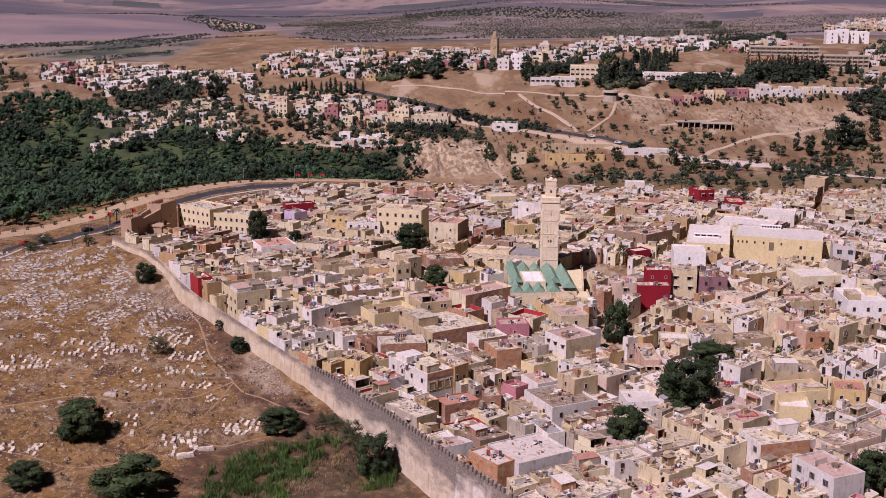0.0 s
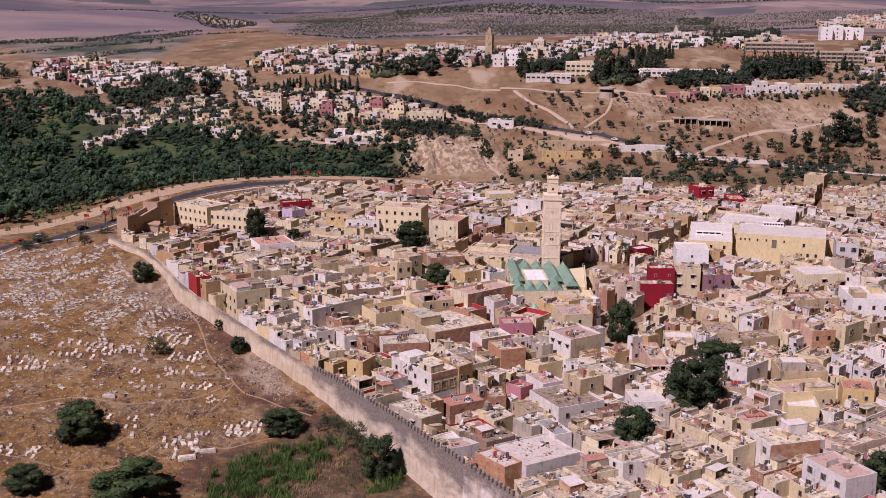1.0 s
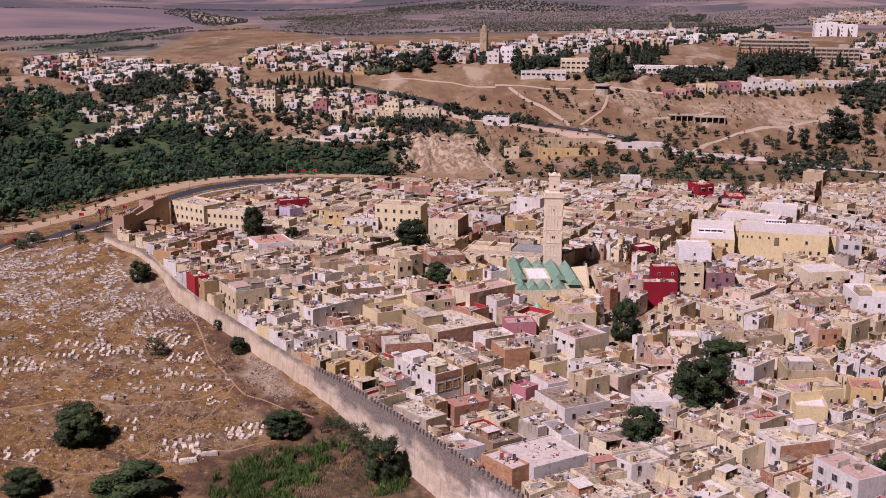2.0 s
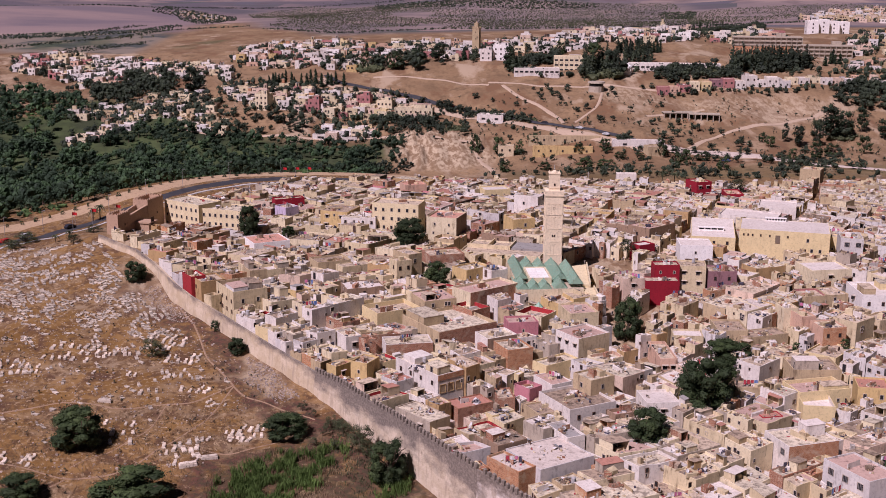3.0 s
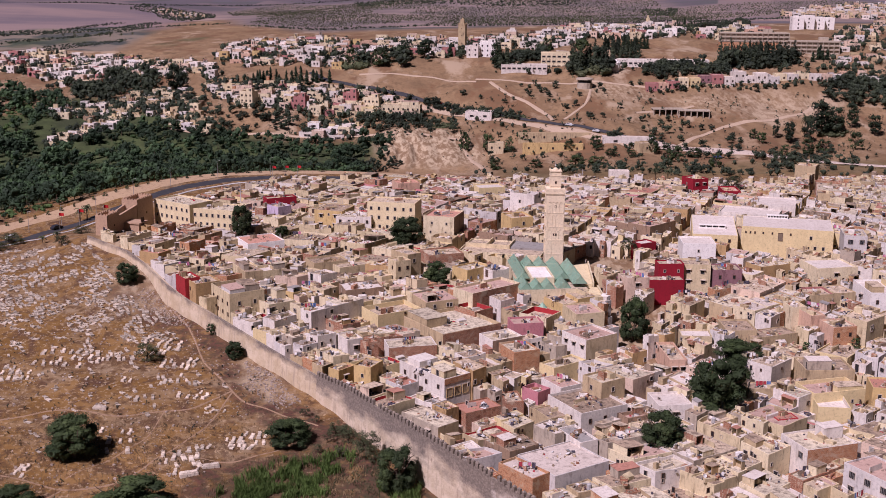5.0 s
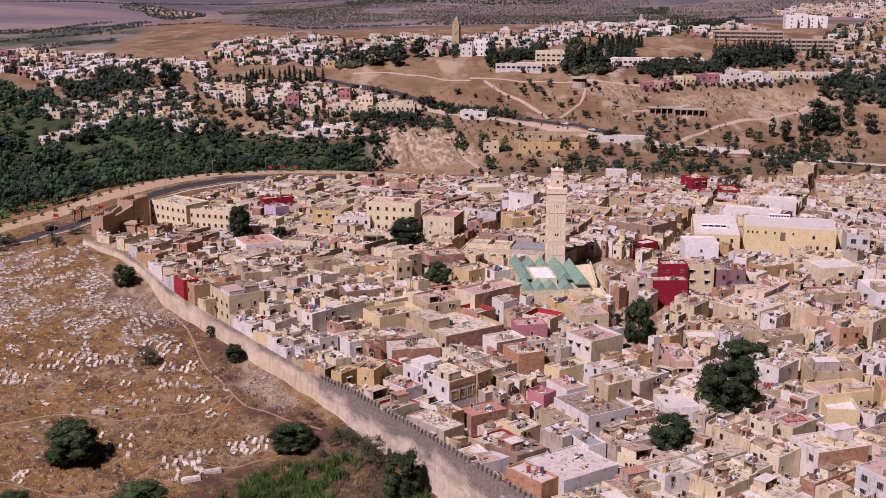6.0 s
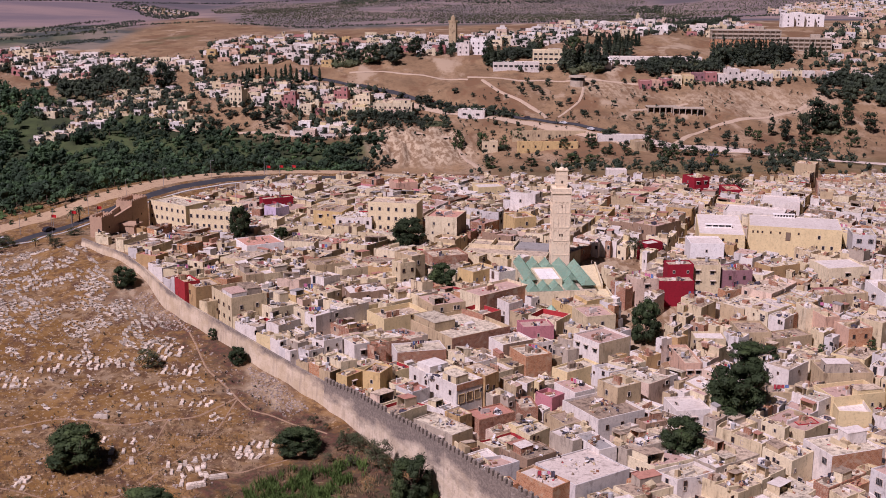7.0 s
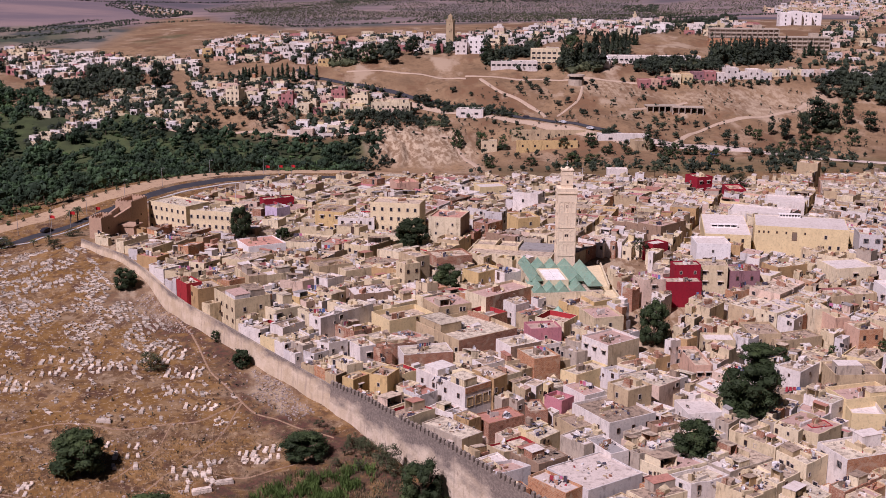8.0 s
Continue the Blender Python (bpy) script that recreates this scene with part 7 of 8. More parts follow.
tree(-9.0, 483.2, 6.6, 5.6, "airy")
tree(105.5, 278.2, 3.0, 3.0, "broad", lift=3.0)
tree(92.9, 277.5, 2.7, 2.7, "broad", lift=3.0)
tree(-76.0, 244.0, 12.0, 9.7, "broad", "broad dark green tree in the burial ground")
tree(-60.5, 220.9, 16.1, 8.4, "broad", "broad dark green tree in the dry grass")
tree(-83.0, 224.9, 8.9, 5.5, "broad")
tree(-32.3, 246.8, 10.4, 5.6, "broad", "broad green tree near the town wall")
tree(-67.7, 287.3, 7.3, 4.9, "airy", "grey-green thin bush among the graves")
tree(-47.0, 288.4, 4.6, 4.6, "broad", "dense dark bush at the wall foot")
tree(-53.9, 301.9, 3.0, 3.3, "broad")
tree(-79.9, 331.9, 6.3, 6.3, "broad", "dark green bush beside the wall")
tree(-10.1, 227.8, 8.9, 10.1, "broad", "dense dark green tree at the wall foot")
tree(-15.8, 240.2, 6.8, 6.8, "airy", "olive green shrub at the wall foot")
tree(-20.7, 250.3, 4.6, 2.5, "airy")
tree(-110.5, 414.4, 4.1, 6.2, "palm", "date palm beside the road")
tree(-108.7, 417.0, 4.2, 6.7, "palm", "date palm beside the road")
tree(-109.1, 375.9, 3.0, 3.8, "palm")
tree(-113.5, 375.7, 2.7, 3.4, "palm")
for px, py, ph in ((82.4, 470.3, 6.5), (87.2, 470.2, 5.6), (118.1, 513.7, 7.0), (123.5, 513.4, 6.0), (224.9, 611.5, 15.0), (227.1, 613.5, 13.0), (228.5, 613.0, 14.0)):
    tree(px, py, 4.2, ph, "palm", "date palm with a tall bare trunk")
tree(-125.0, 382.9, 9.7, 3.5, "airy")
tree(-127.1, 374.9, 8.4, 3.1, "airy")
tree(-105.3, 365.3, 5.5, 3.3, "airy")
tree(-105.6, 393.1, 7.1, 2.8, "airy")
tree(42.1, 610.3, 7.8, 10.7, "broad")
tree(54.3, 607.1, 8.3, 10.1, "broad")
tree(65.2, 603.6, 5.3, 7.7, "broad")
tree(74.0, 614.4, 7.8, 6.0, "broad")
tree(95.2, 597.1, 6.5, 5.9, "broad")
tree(108.6, 593.5, 8.8, 7.7, "broad")
tree(54.4, 568.3, 7.8, 6.1, "broad")
tree(91.9, 563.3, 11.2, 6.1, "broad")
tree(135.2, 585.2, 7.6, 10.0, "broad")
tree(137.8, 567.1, 8.6, 7.4, "broad")
tree(144.0, 569.0, 6.9, 8.6, "broad")
tree(157.0, 548.4, 6.7, 7.3, "broad")
tree(155.2, 578.4, 7.6, 5.3, "broad")
tree(114.0, 581.4, 7.5, 4.1, "broad")
tree(123.1, 577.1, 5.8, 4.0, "broad")
tree(102.9, 562.4, 10.1, 5.0, "broad")
tree(72.9, 566.5, 7.3, 4.5, "broad")
tree(233.5, 610.4, 14.1, 19.2, "tall")
tree(241.4, 610.9, 10.9, 14.8, "tall")
tree(222.7, 602.1, 7.6, 12.0, "tall")
tree(214.4, 604.2, 8.8, 11.3, "tall")
tree(208.4, 609.3, 4.4, 10.7, "tall")
tree(195.8, 595.2, 6.8, 6.1, "broad")
tree(210.9, 571.4, 7.8, 9.0, "broad")
tree(223.6, 581.1, 9.2, 7.3, "broad")
tree(239.9, 581.3, 8.6, 9.9, "broad")
tree(254.0, 618.8, 7.9, 14.4, "tall")
tree(262.4, 609.0, 8.5, 11.1, "tall")
tree(195.1, 606.4, 5.6, 5.6, "broad")
tree(198.9, 570.3, 6.5, 6.5, "broad")
tree(74.4, 732.4, 8.6, 16.4, "tall")
tree(125.7, 721.8, 16.4, 20.6, "broad")
tree(135.5, 718.1, 10.7, 14.2, "tall")
tree(114.5, 783.0, 8.4, 10.0, "broad")
tree(-121.4, 722.8, 10.6, 16.3, "tall")
tree(-221.4, 863.7, 4.3, 6.9, "cypress")
tree(2.6, 748.5, 10.9, 13.0, "broad")
tree(-15.2, 757.0, 8.1, 11.0, "broad")
tree(31.8, 757.0, 12.5, 12.5, "tall")
tree(19.1, 757.1, 8.8, 12.5, "tall")
tree(49.3, 771.3, 4.5, 7.5, "cypress")
tree(151.8, 774.3, 4.2, 9.2, "cypress")
tree(154.2, 779.6, 4.2, 6.3, "cypress")
tree(154.5, 776.6, 3.9, 7.1, "cypress")
tree(156.7, 771.8, 2.9, 8.7, "cypress")
tree(158.3, 779.0, 2.8, 10.2, "cypress")
tree(159.8, 772.8, 3.9, 9.8, "cypress")
tree(166.6, 797.0, 3.7, 7.1, "cypress")
tree(169.1, 793.7, 3.6, 10.4, "cypress")
tree(171.2, 796.7, 3.0, 8.7, "cypress")
tree(172.0, 791.3, 3.4, 9.1, "cypress")
tree(173.5, 791.1, 4.0, 7.1, "cypress")
tree(175.6, 791.7, 3.8, 7.5, "cypress")
tree(177.1, 788.2, 4.2, 7.9, "cypress")
tree(180.3, 792.7, 3.6, 7.2, "cypress")
tree(181.1, 785.5, 4.0, 8.1, "cypress")
tree(182.6, 784.0, 3.3, 8.8, "cypress")
tree(215.6, 728.3, 3.5, 6.3, "cypress")
tree(218.2, 732.3, 3.7, 9.6, "cypress")
tree(219.3, 729.8, 2.7, 8.2, "cypress")
tree(220.4, 729.6, 3.1, 9.1, "cypress")
tree(223.7, 734.1, 3.6, 8.1, "cypress")
tree(224.7, 727.3, 3.3, 9.3, "cypress")
tree(226.3, 726.6, 3.6, 6.6, "cypress")
tree(228.3, 727.4, 3.1, 6.8, "cypress")
tree(231.9, 731.5, 3.5, 7.8, "cypress")
tree(233.4, 731.3, 3.2, 9.7, "cypress")
tree(236.1, 746.1, 2.8, 9.2, "cypress")
tree(236.7, 743.2, 3.2, 6.4, "cypress")
tree(244.1, 758.7, 3.9, 9.6, "cypress")
tree(239.8, 740.9, 2.9, 10.0, "cypress")
tree(242.9, 742.9, 3.8, 10.2, "cypress")
tree(250.5, 755.1, 2.7, 8.6, "cypress")
tree(247.7, 746.5, 3.5, 9.0, "cypress")
tree(252.8, 751.9, 4.2, 9.3, "cypress")
tree(254.7, 753.5, 3.7, 7.5, "cypress")
tree(254.6, 744.4, 3.2, 10.0, "cypress")
tree(248.1, 971.5, 2.3, 5.0, "cypress")
tree(244.2, 946.7, 2.1, 4.2, "cypress")
tree(249.4, 956.0, 2.1, 6.0, "cypress")
tree(254.2, 962.8, 2.4, 5.1, "cypress")
tree(253.8, 956.0, 2.4, 4.7, "cypress")
tree(256.8, 951.1, 3.1, 6.0, "cypress")
tree(273.6, 1008.7, 2.8, 6.5, "cypress")
tree(265.8, 963.9, 3.2, 4.3, "cypress")
tree(274.2, 989.5, 2.4, 4.9, "cypress")
tree(275.7, 986.0, 2.1, 5.5, "cypress")
tree(278.4, 977.8, 2.8, 5.6, "cypress")
tree(273.0, 950.8, 3.0, 4.8, "cypress")
tree(289.9, 997.4, 2.6, 6.1, "cypress")
tree(274.1, 942.4, 3.0, 4.3, "cypress")
tree(296.9, 1008.0, 3.2, 5.1, "cypress")
tree(294.5, 989.5, 2.3, 5.3, "cypress")
tree(288.7, 963.7, 2.3, 5.3, "cypress")
tree(299.6, 982.7, 3.2, 4.2, "cypress")
tree(291.7, 953.0, 3.2, 6.4, "cypress")
tree(291.3, 943.9, 3.1, 5.8, "cypress")
tree(293.4, 938.1, 2.6, 5.6, "cypress")
tree(306.9, 977.3, 3.1, 5.6, "cypress")
tree(317.1, 998.7, 2.4, 4.5, "cypress")
tree(314.0, 981.3, 2.2, 6.3, "cypress")
tree(313.6, 970.4, 2.8, 4.4, "cypress")
tree(323.8, 994.6, 3.3, 4.4, "cypress")
tree(274.7, 728.7, 3.5, 6.2, "cypress")
tree(284.3, 744.6, 3.0, 7.7, "cypress")
tree(287.6, 748.6, 3.7, 8.9, "cypress")
tree(287.0, 743.2, 3.0, 6.4, "cypress")
tree(289.6, 742.0, 4.0, 7.1, "cypress")
tree(-74.1, 726.9, 2.6, 7.1, "cypress")
tree(-71.7, 728.6, 3.0, 7.9, "cypress")
tree(-69.9, 724.9, 3.7, 8.9, "cypress")
tree(-68.0, 728.1, 3.4, 7.4, "cypress")
tree(-65.6, 725.5, 3.8, 8.8, "cypress")
tree(-64.3, 724.1, 3.4, 6.9, "cypress")
tree(-70.2, 728.8, 3.3, 7.9, "cypress")
tree(-68.2, 728.9, 3.1, 6.0, "cypress")
tree(-63.8, 728.2, 3.1, 9.3, "cypress")
tree(-60.3, 727.4, 3.0, 7.9, "cypress")
tree(-58.5, 724.3, 2.9, 6.1, "cypress")
tree(-54.0, 723.3, 2.5, 7.8, "cypress")
tree(-50.8, 724.2, 3.4, 6.6, "cypress")
tree(-48.3, 723.4, 3.2, 9.2, "cypress")
tree(-45.4, 723.5, 3.6, 9.3, "cypress")
tree(-41.7, 720.3, 3.7, 8.4, "cypress")
tree(-38.0, 725.2, 3.6, 7.3, "cypress")
tree(-35.9, 723.6, 3.7, 7.3, "cypress")
tree(-33.2, 725.2, 2.9, 8.3, "cypress")
tree(-28.2, 722.7, 2.8, 8.3, "cypress")
woods("woods_valley", [(-300, 715), (-234, 729), (-216, 736), (-187, 716), (-177, 699), (-188, 676), (-186, 656), (-182, 637), (-175, 634), (-162, 644), (-141, 662), (-124, 674), (-107, 660), (-91, 657), (-53, 646), (-10, 640), (6, 630), (2, 606), (-16, 560), (-30, 497), (-81, 480), (-103, 460), (-122, 438), (-145, 418), (-180, 400), (-260, 470)], 2000, (3, 7.5))
woods("woods_west", [(-340, 700), (-300, 722), (-234, 731), (-216, 737), (-187, 718), (-177, 699), (-188, 676), (-240, 655), (-340, 640)], 230, (4, 8))
woods("woods_upper", [(-185, 741), (-160, 748), (-152, 704), (-174, 702)], 45, (5, 8))
woods("woods_knoll", [(-172, 782), (-158, 786), (-137, 766), (-127, 725), (-137, 711), (-157, 716), (-167, 740)], 62, (4.5, 8))
woods("woods_spur", [(-320, 840), (-285, 850), (-268, 830), (-250, 768), (-238, 732), (-260, 705), (-320, 715)], 110, (3.5, 7))
woods("woods_east", [(264, 677), (254, 655), (268, 652), (290, 648), (330, 660), (325, 705), (297, 697)], 150, (5, 8))
woods("woods_garden", [(163, 721), (217, 722), (211, 695), (161, 699)], 150, (3.5, 6))
woods("woods_park", [(78, 746), (113, 783), (110, 754), (76, 734)], 120, (4, 6))
woods("woods_north", [(213, 860), (349, 1065), (290, 892), (210, 834)], 110, (4, 6))
woods("woods_slope", [(-15, 682), (23, 675), (44, 649), (39, 632), (3, 639), (-9, 658)], 150, (2.5, 5))
woods("woods_road", [(28, 690), (56, 670), (85, 651), (81, 644), (52, 661), (27, 682)], 110, (2.5, 4.5))
woods("woods_river", [(84, 564), (136, 551), (165, 530), (193, 555), (241, 561), (235, 547), (161, 516), (80, 542)], 95, (2.5, 5))
woods("woods_foot", [(-16, 600), (0, 601), (12, 588), (2, 583), (-14, 570)], 44, (2.2, 4.2))
woods("woods_conifer", [(73, 730), (81, 729), (83, 739), (74, 738)], 16, (7, 10))
woods("woods_conifer_west", [(118, 713), (139, 708), (143, 723), (121, 730)], 46, (8, 12))
woods("woods_conifer_middle", [(150, 746), (169, 748), (172, 760), (153, 763)], 26, (6, 9))
woods("woods_conifer_east", [(212, 720), (259, 716), (267, 736), (217, 739)], 70, (7, 11))
woods("woods_pines", [(228, 612), (243, 608), (248, 618), (232, 622)], 14, (5, 8))
woods("woods_copse", [(-148, 732), (-111, 720), (-114, 745), (-153, 758)], 20, (5, 9))
woods("woods_grove", [(-22, 751), (-5, 743), (-5, 760), (-22, 764)], 14, (6, 9))
woods("woods_grove_east", [(3, 743), (20, 739), (21, 757), (4, 758)], 16, (6, 10))
woods("woods_orchard", [(-98, 726), (-42, 695), (-15, 691), (-15, 702), (-89, 738)], 60, (3, 5.5))
woods("woods_garden_east", [(181, 568), (213, 592), (232, 581), (225, 563), (191, 549)], 55, (2, 4))
scattered_trees([(33, 716), (167, 696), (175, 637), (95, 629), (38, 693)], 34, (2.5, 4.5))
scattered_trees([(97, 642), (197, 627), (181, 561), (118, 592)], 45, (3, 5.5))
scattered_trees([(-94, 686), (-41, 678), (-41, 652), (-85, 661)], 40, (3, 6))
scattered_trees([(-98, 835), (0, 803), (3, 750), (-86, 783)], 26, (4, 8))
scattered_trees([(8, 806), (84, 799), (127, 821), (110, 765), (13, 748)], 30, (4, 8))
scattered_trees([(169, 705), (281, 703), (270, 675), (168, 674)], 24, (3, 6))
scattered_trees([(-267, 845), (-139, 818), (-128, 744), (-238, 767)], 22, (4, 8))
scattered_trees([(-84, 726), (24, 691), (23, 662), (-74, 686)], 24, (4, 7))
scattered_trees([(40, 637), (121, 608), (138, 558), (38, 583)], 18, (3, 5))
# end of the places

district("hill_west", [(-266, 858), (-253, 886), (-226, 874), (-201, 869), (-160, 832), (-124, 809), (-103, 770), (-99, 737), (-130, 757), (-164, 765), (-171, 748), (-190, 760), (-208, 785), (-246, 805)], 175, (4, 7), (2.8, 5.2), "mixed_white")
district("slope_west", [(-185, 679), (-180, 699), (-171, 703), (-154, 708), (-134, 697), (-122, 698), (-109, 699), (-96, 676), (-95, 664), (-111, 665), (-128, 681), (-143, 687), (-146, 666), (-157, 676), (-172, 685)], 62, (3.5, 6.5), (2.2, 4.2), "mixed_tan")
district("slope_knoll", [(-150, 716), (-106, 719), (-101, 694), (-147, 700)], 24, (3.5, 6), (2.2, 4), "mixed_tan")
district("valley_hamlet", [(-177, 639), (-179, 645), (-163, 662), (-157, 674), (-146, 668), (-154, 661), (-164, 648)], 18, (4, 7), (2.4, 4.2), "mixed_tan")
district("slope_middle", [(-104, 731), (-74, 726), (-42, 708), (-9, 705), (20, 678), (25, 665), (-9, 673), (-48, 683), (-78, 693)], 120, (4, 7), (2.8, 6), "mixed_pink")
district("plateau_west", [(-108, 807), (-88, 904), (-49, 897), (1, 845), (3, 755), (-15, 747), (-44, 760), (-85, 778)], 180, (4, 7.5), (2.6, 5.2), "mixed_red")
district("plateau_middle", [(1, 838), (42, 850), (71, 818), (81, 841), (116, 854), (140, 901), (212, 925), (227, 881), (200, 825), (148, 828), (112, 780), (83, 792), (43, 766), (7, 783)], 230, (4, 7.5), (2.8, 5.2), "mixed_white")
district("plateau_east", [(340, 847), (477, 1048), (318, 698), (278, 696), (304, 759)], 62, (4.0, 6.5), (2.4, 4.4), "mixed_dusty")
district("plateau_north", [(206, 848), (282, 903), (298, 848), (260, 822), (209, 830)], 35, (4.5, 8), (2.8, 5.2), "mixed_white")
district("far_town", [(458, 1272), (554, 1426), (634, 1473), (740, 1520), (640, 1190), (537, 1149), (476, 1236)], 300, (4.5, 7.5), (3, 5), "mixed_dusty")
district("river_terrace", [(-41, 660), (-12, 660), (-9, 650), (-41, 651)], 12, (4.5, 8), (2.8, 5.2), "mixed_white")


def olive_groves():
    """Rows of far olive trees, laid askew over the fields."""
    rnd = random.Random(8)
    s = Shape()
    for ring, gap, row, turn in ((GROVE, 3.0, 12.5, 38), (GROVE_EAST, 3.2, 12.5, 20), ([(-270, 1085), (-200, 1110), (-190, 1075), (-255, 1050)], 7.0, 10.0, 10), ([(-130, 2050), (200, 1850), (500, 1760), (700, 1900), (300, 2200)], 10.0, 18.0, 25)):
        c, q = math.cos(radians(turn)), math.sin(radians(turn))
        us, vs = [x * c + y * q for x, y in ring], [y * c - x * q for x, y in ring]
        for i in range(int((max(us) - min(us)) / row)):
            for j in range(int((max(vs) - min(vs)) / gap)):
                u, v = min(us) + i * row + rnd.uniform(-0.35, 0.35), min(vs) + j * gap + rnd.uniform(-0.6, 0.6)
                u += 5 * noise.noise(Vector((u / 120, v / 120, 4)))
                x, y = u * c - v * q, u * q + v * c
                if not inside((x, y), ring) or rnd.random() < 0.12 or noise.noise(Vector((x / 90, y / 90, 2))) < -0.34:
                    continue
                r, z = rnd.uniform(1.0, 1.9), ground(x, y)
                leaf_cloud(s, rnd, (x, y, z + r * 0.7), (r, r, r * 0.7), 4, r * 0.6)
    return tagged(part("olive_grove", s.mesh("olive_grove", LEAF_AIRY)), "rows of far grey-green olive trees", "grove", kind="stuff")


olive_groves()


def far_belt(name, ring, count, size, label):
    """Low far growth, thick as a carpet."""
    rnd = random.Random(name)
    xs, ys = [p[0] for p in ring], [p[1] for p in ring]
    s = Shape()
    made = 0
    while made < count:
        x, y = rnd.uniform(min(xs), max(xs)), rnd.uniform(min(ys), max(ys))
        if not inside((x, y), ring):
            continue
        made += 1
        q = rnd.uniform(*size)
        clump(s, rnd, (x, y, ground(x, y) + q * 0.6), (q * 1.4, q * 1.4, q), 5, q * 0.3)
    return tagged(part(name, s.mesh(name, LEAF_FAR)), label, "trees", kind="stuff")


far_belt("stream_belt", [(-390, 1100), (-350, 1130), (-325, 1150), (-280, 1140), (-241, 1215), (-226, 1340), (-210, 1280), (-225, 1171), (-264, 1108), (-297, 1085), (-322, 1070), (-390, 1050)], 800, (0.4, 1.1), "dark line of trees along a far stream")
far_belt("garden_belt", [(-253, 909), (-257, 948), (-239, 986), (-212, 1020), (-204, 1038), (-200, 1008), (-217, 958), (-237, 913)], 320, (0.35, 0.9), "dark orchard strip between green plots")
far_belt("village_belt", [(-314, 1663), (-324, 1860), (-291, 1786), (-197, 1683), (-177, 1497), (-194, 1337), (-226, 1403), (-270, 1600)], 800, (0.6, 1.6), "dark trees round a far village")
far_belt("ridge_belt", [(-6, 1942), (327, 1717), (308, 1641), (188, 1599), (8, 1723)], 900, (0.8, 2.0), "dark plantation along the far ridge")
far_belt("grove_belt", [(366, 1523), (413, 1506), (358, 1345), (340, 1405)], 300, (0.6, 1.5), "dark plantation beside the far olive grove")
district("far_village", [(-290, 1640), (-270, 1700), (-205, 1650), (-190, 1500), (-215, 1460), (-262, 1600)], 60, (2.2, 4), (1.6, 2.6), "mixed_dusty")


def reeds(name, ring, count, high, mat, label):
    rnd = random.Random(name)
    xs, ys = [p[0] for p in ring], [p[1] for p in ring]
    s = Shape()
    made = 0
    while made < count:
        x, y = rnd.uniform(min(xs), max(xs)), rnd.uniform(min(ys), max(ys))
        if not inside((x, y), ring) or noise.noise(Vector((x / 3.2, y / 3.2, 9))) + 0.4 * noise.noise(Vector((x, y, 3))) < (-0.02 if high[1] > 2 else -0.3):
            continue
        mx, my = sum(xs) / len(xs), sum(ys) / len(ys)
        if not inside((mx + (x - mx) * 1.35, my + (y - my) * 1.35), ring) and rnd.random() < 0.72:
            continue
        made += 1
        z, h, g = ground(x, y), rnd.uniform(*high) * (0.75 + 0.8 * noise.noise(Vector((x / 1.7, y / 1.7, 4)))), rnd.uniform(0, 6.28)
        lean = Vector((rnd.uniform(-0.4, 0.4), rnd.uniform(-0.4, 0.4), 0)) * h
        w = Vector((math.cos(g), math.sin(g), 0)) * 0.06
        p, q, t = Vector((x, y, z - 0.2)), Vector((x, y, z + h * 0.6)) + lean * 0.35, Vector((x, y, z + h)) + lean
        s.poly([tuple(p - w * 0.6), tuple(p + w * 0.6), tuple(q + w), tuple(q - w)])
        s.poly([tuple(q - w), tuple(q + w), tuple(t)])
    return tagged(part(name, s.mesh(name, mat)), label, "reeds", kind="stuff")


reeds("reed_bed", [(-46, 224), (-45, 231), (-41, 236), (-36, 238), (-31, 241.5), (-26, 240), (-22, 243.5), (-18, 241), (-19, 236), (-24, 233), (-23, 227), (-28, 222), (-27, 216), (-46, 214)], 15000, (0.6, 2.6), LEAF_REED, "bright green reeds in the dry hollow")
reeds("reed_clump", [(-14, 230), (-7, 231), (-5, 223), (-12.5, 221)], 900, (1.6, 3.0), LEAF_REED, "green reeds at the foot of the wall")
reeds("wall_scrub", [(-24, 251), (-14, 249), (-4, 228), (-14, 218), (-25, 228)], 1500, (0.4, 1.1), LEAF_AIRY, "dark scrub along the wall foot")
reeds("dry_reeds", [(-49, 213), (-47, 232), (-40, 240), (-24, 244), (-15, 236), (-22, 214)], 5000, (0.3, 1.3), LEAF_DRY, "withered reddish stalks round the reed bed")
reeds("dry_grass", [(-110, 215), (-110, 262), (-40, 270), (-30, 255), (-48, 225), (-60, 212)], 11000, (0.2, 0.55), LEAF_DRY, "dry brown grass of the burial ground")

tree(93.0, 215.0, 10, 9, "broad", "dark green tree between the lowest houses", lift=3.0)
# shrubs along the wall foot
for x, y, w in ((-29, 258.5, 3.2), (-26.5, 255, 2.4), (-22, 250, 4.5), (-19.5, 246.5, 5.0), (-17, 243, 4.0), (-24, 247, 3.0), (-14.5, 238, 3.2), (-31, 249, 2.6), (-21, 241, 3.4), (-26, 243, 2.8)):
    tree(x, y, w, w * 0.8, "airy", "olive green shrub in dry grass", "shrubs of the wall foot")


woods("scrub_slope", [(-100, 640), (-20, 640), (60, 570), (260, 560), (290, 660), (180, 680), (80, 700), (-20, 690)], 560, (0.8, 2.6))
woods("scrub_burial_ground", [(-120, 235), (-110, 300), (-62, 310), (-36, 272), (-40, 240), (-70, 225)], 240, (0.35, 0.9))


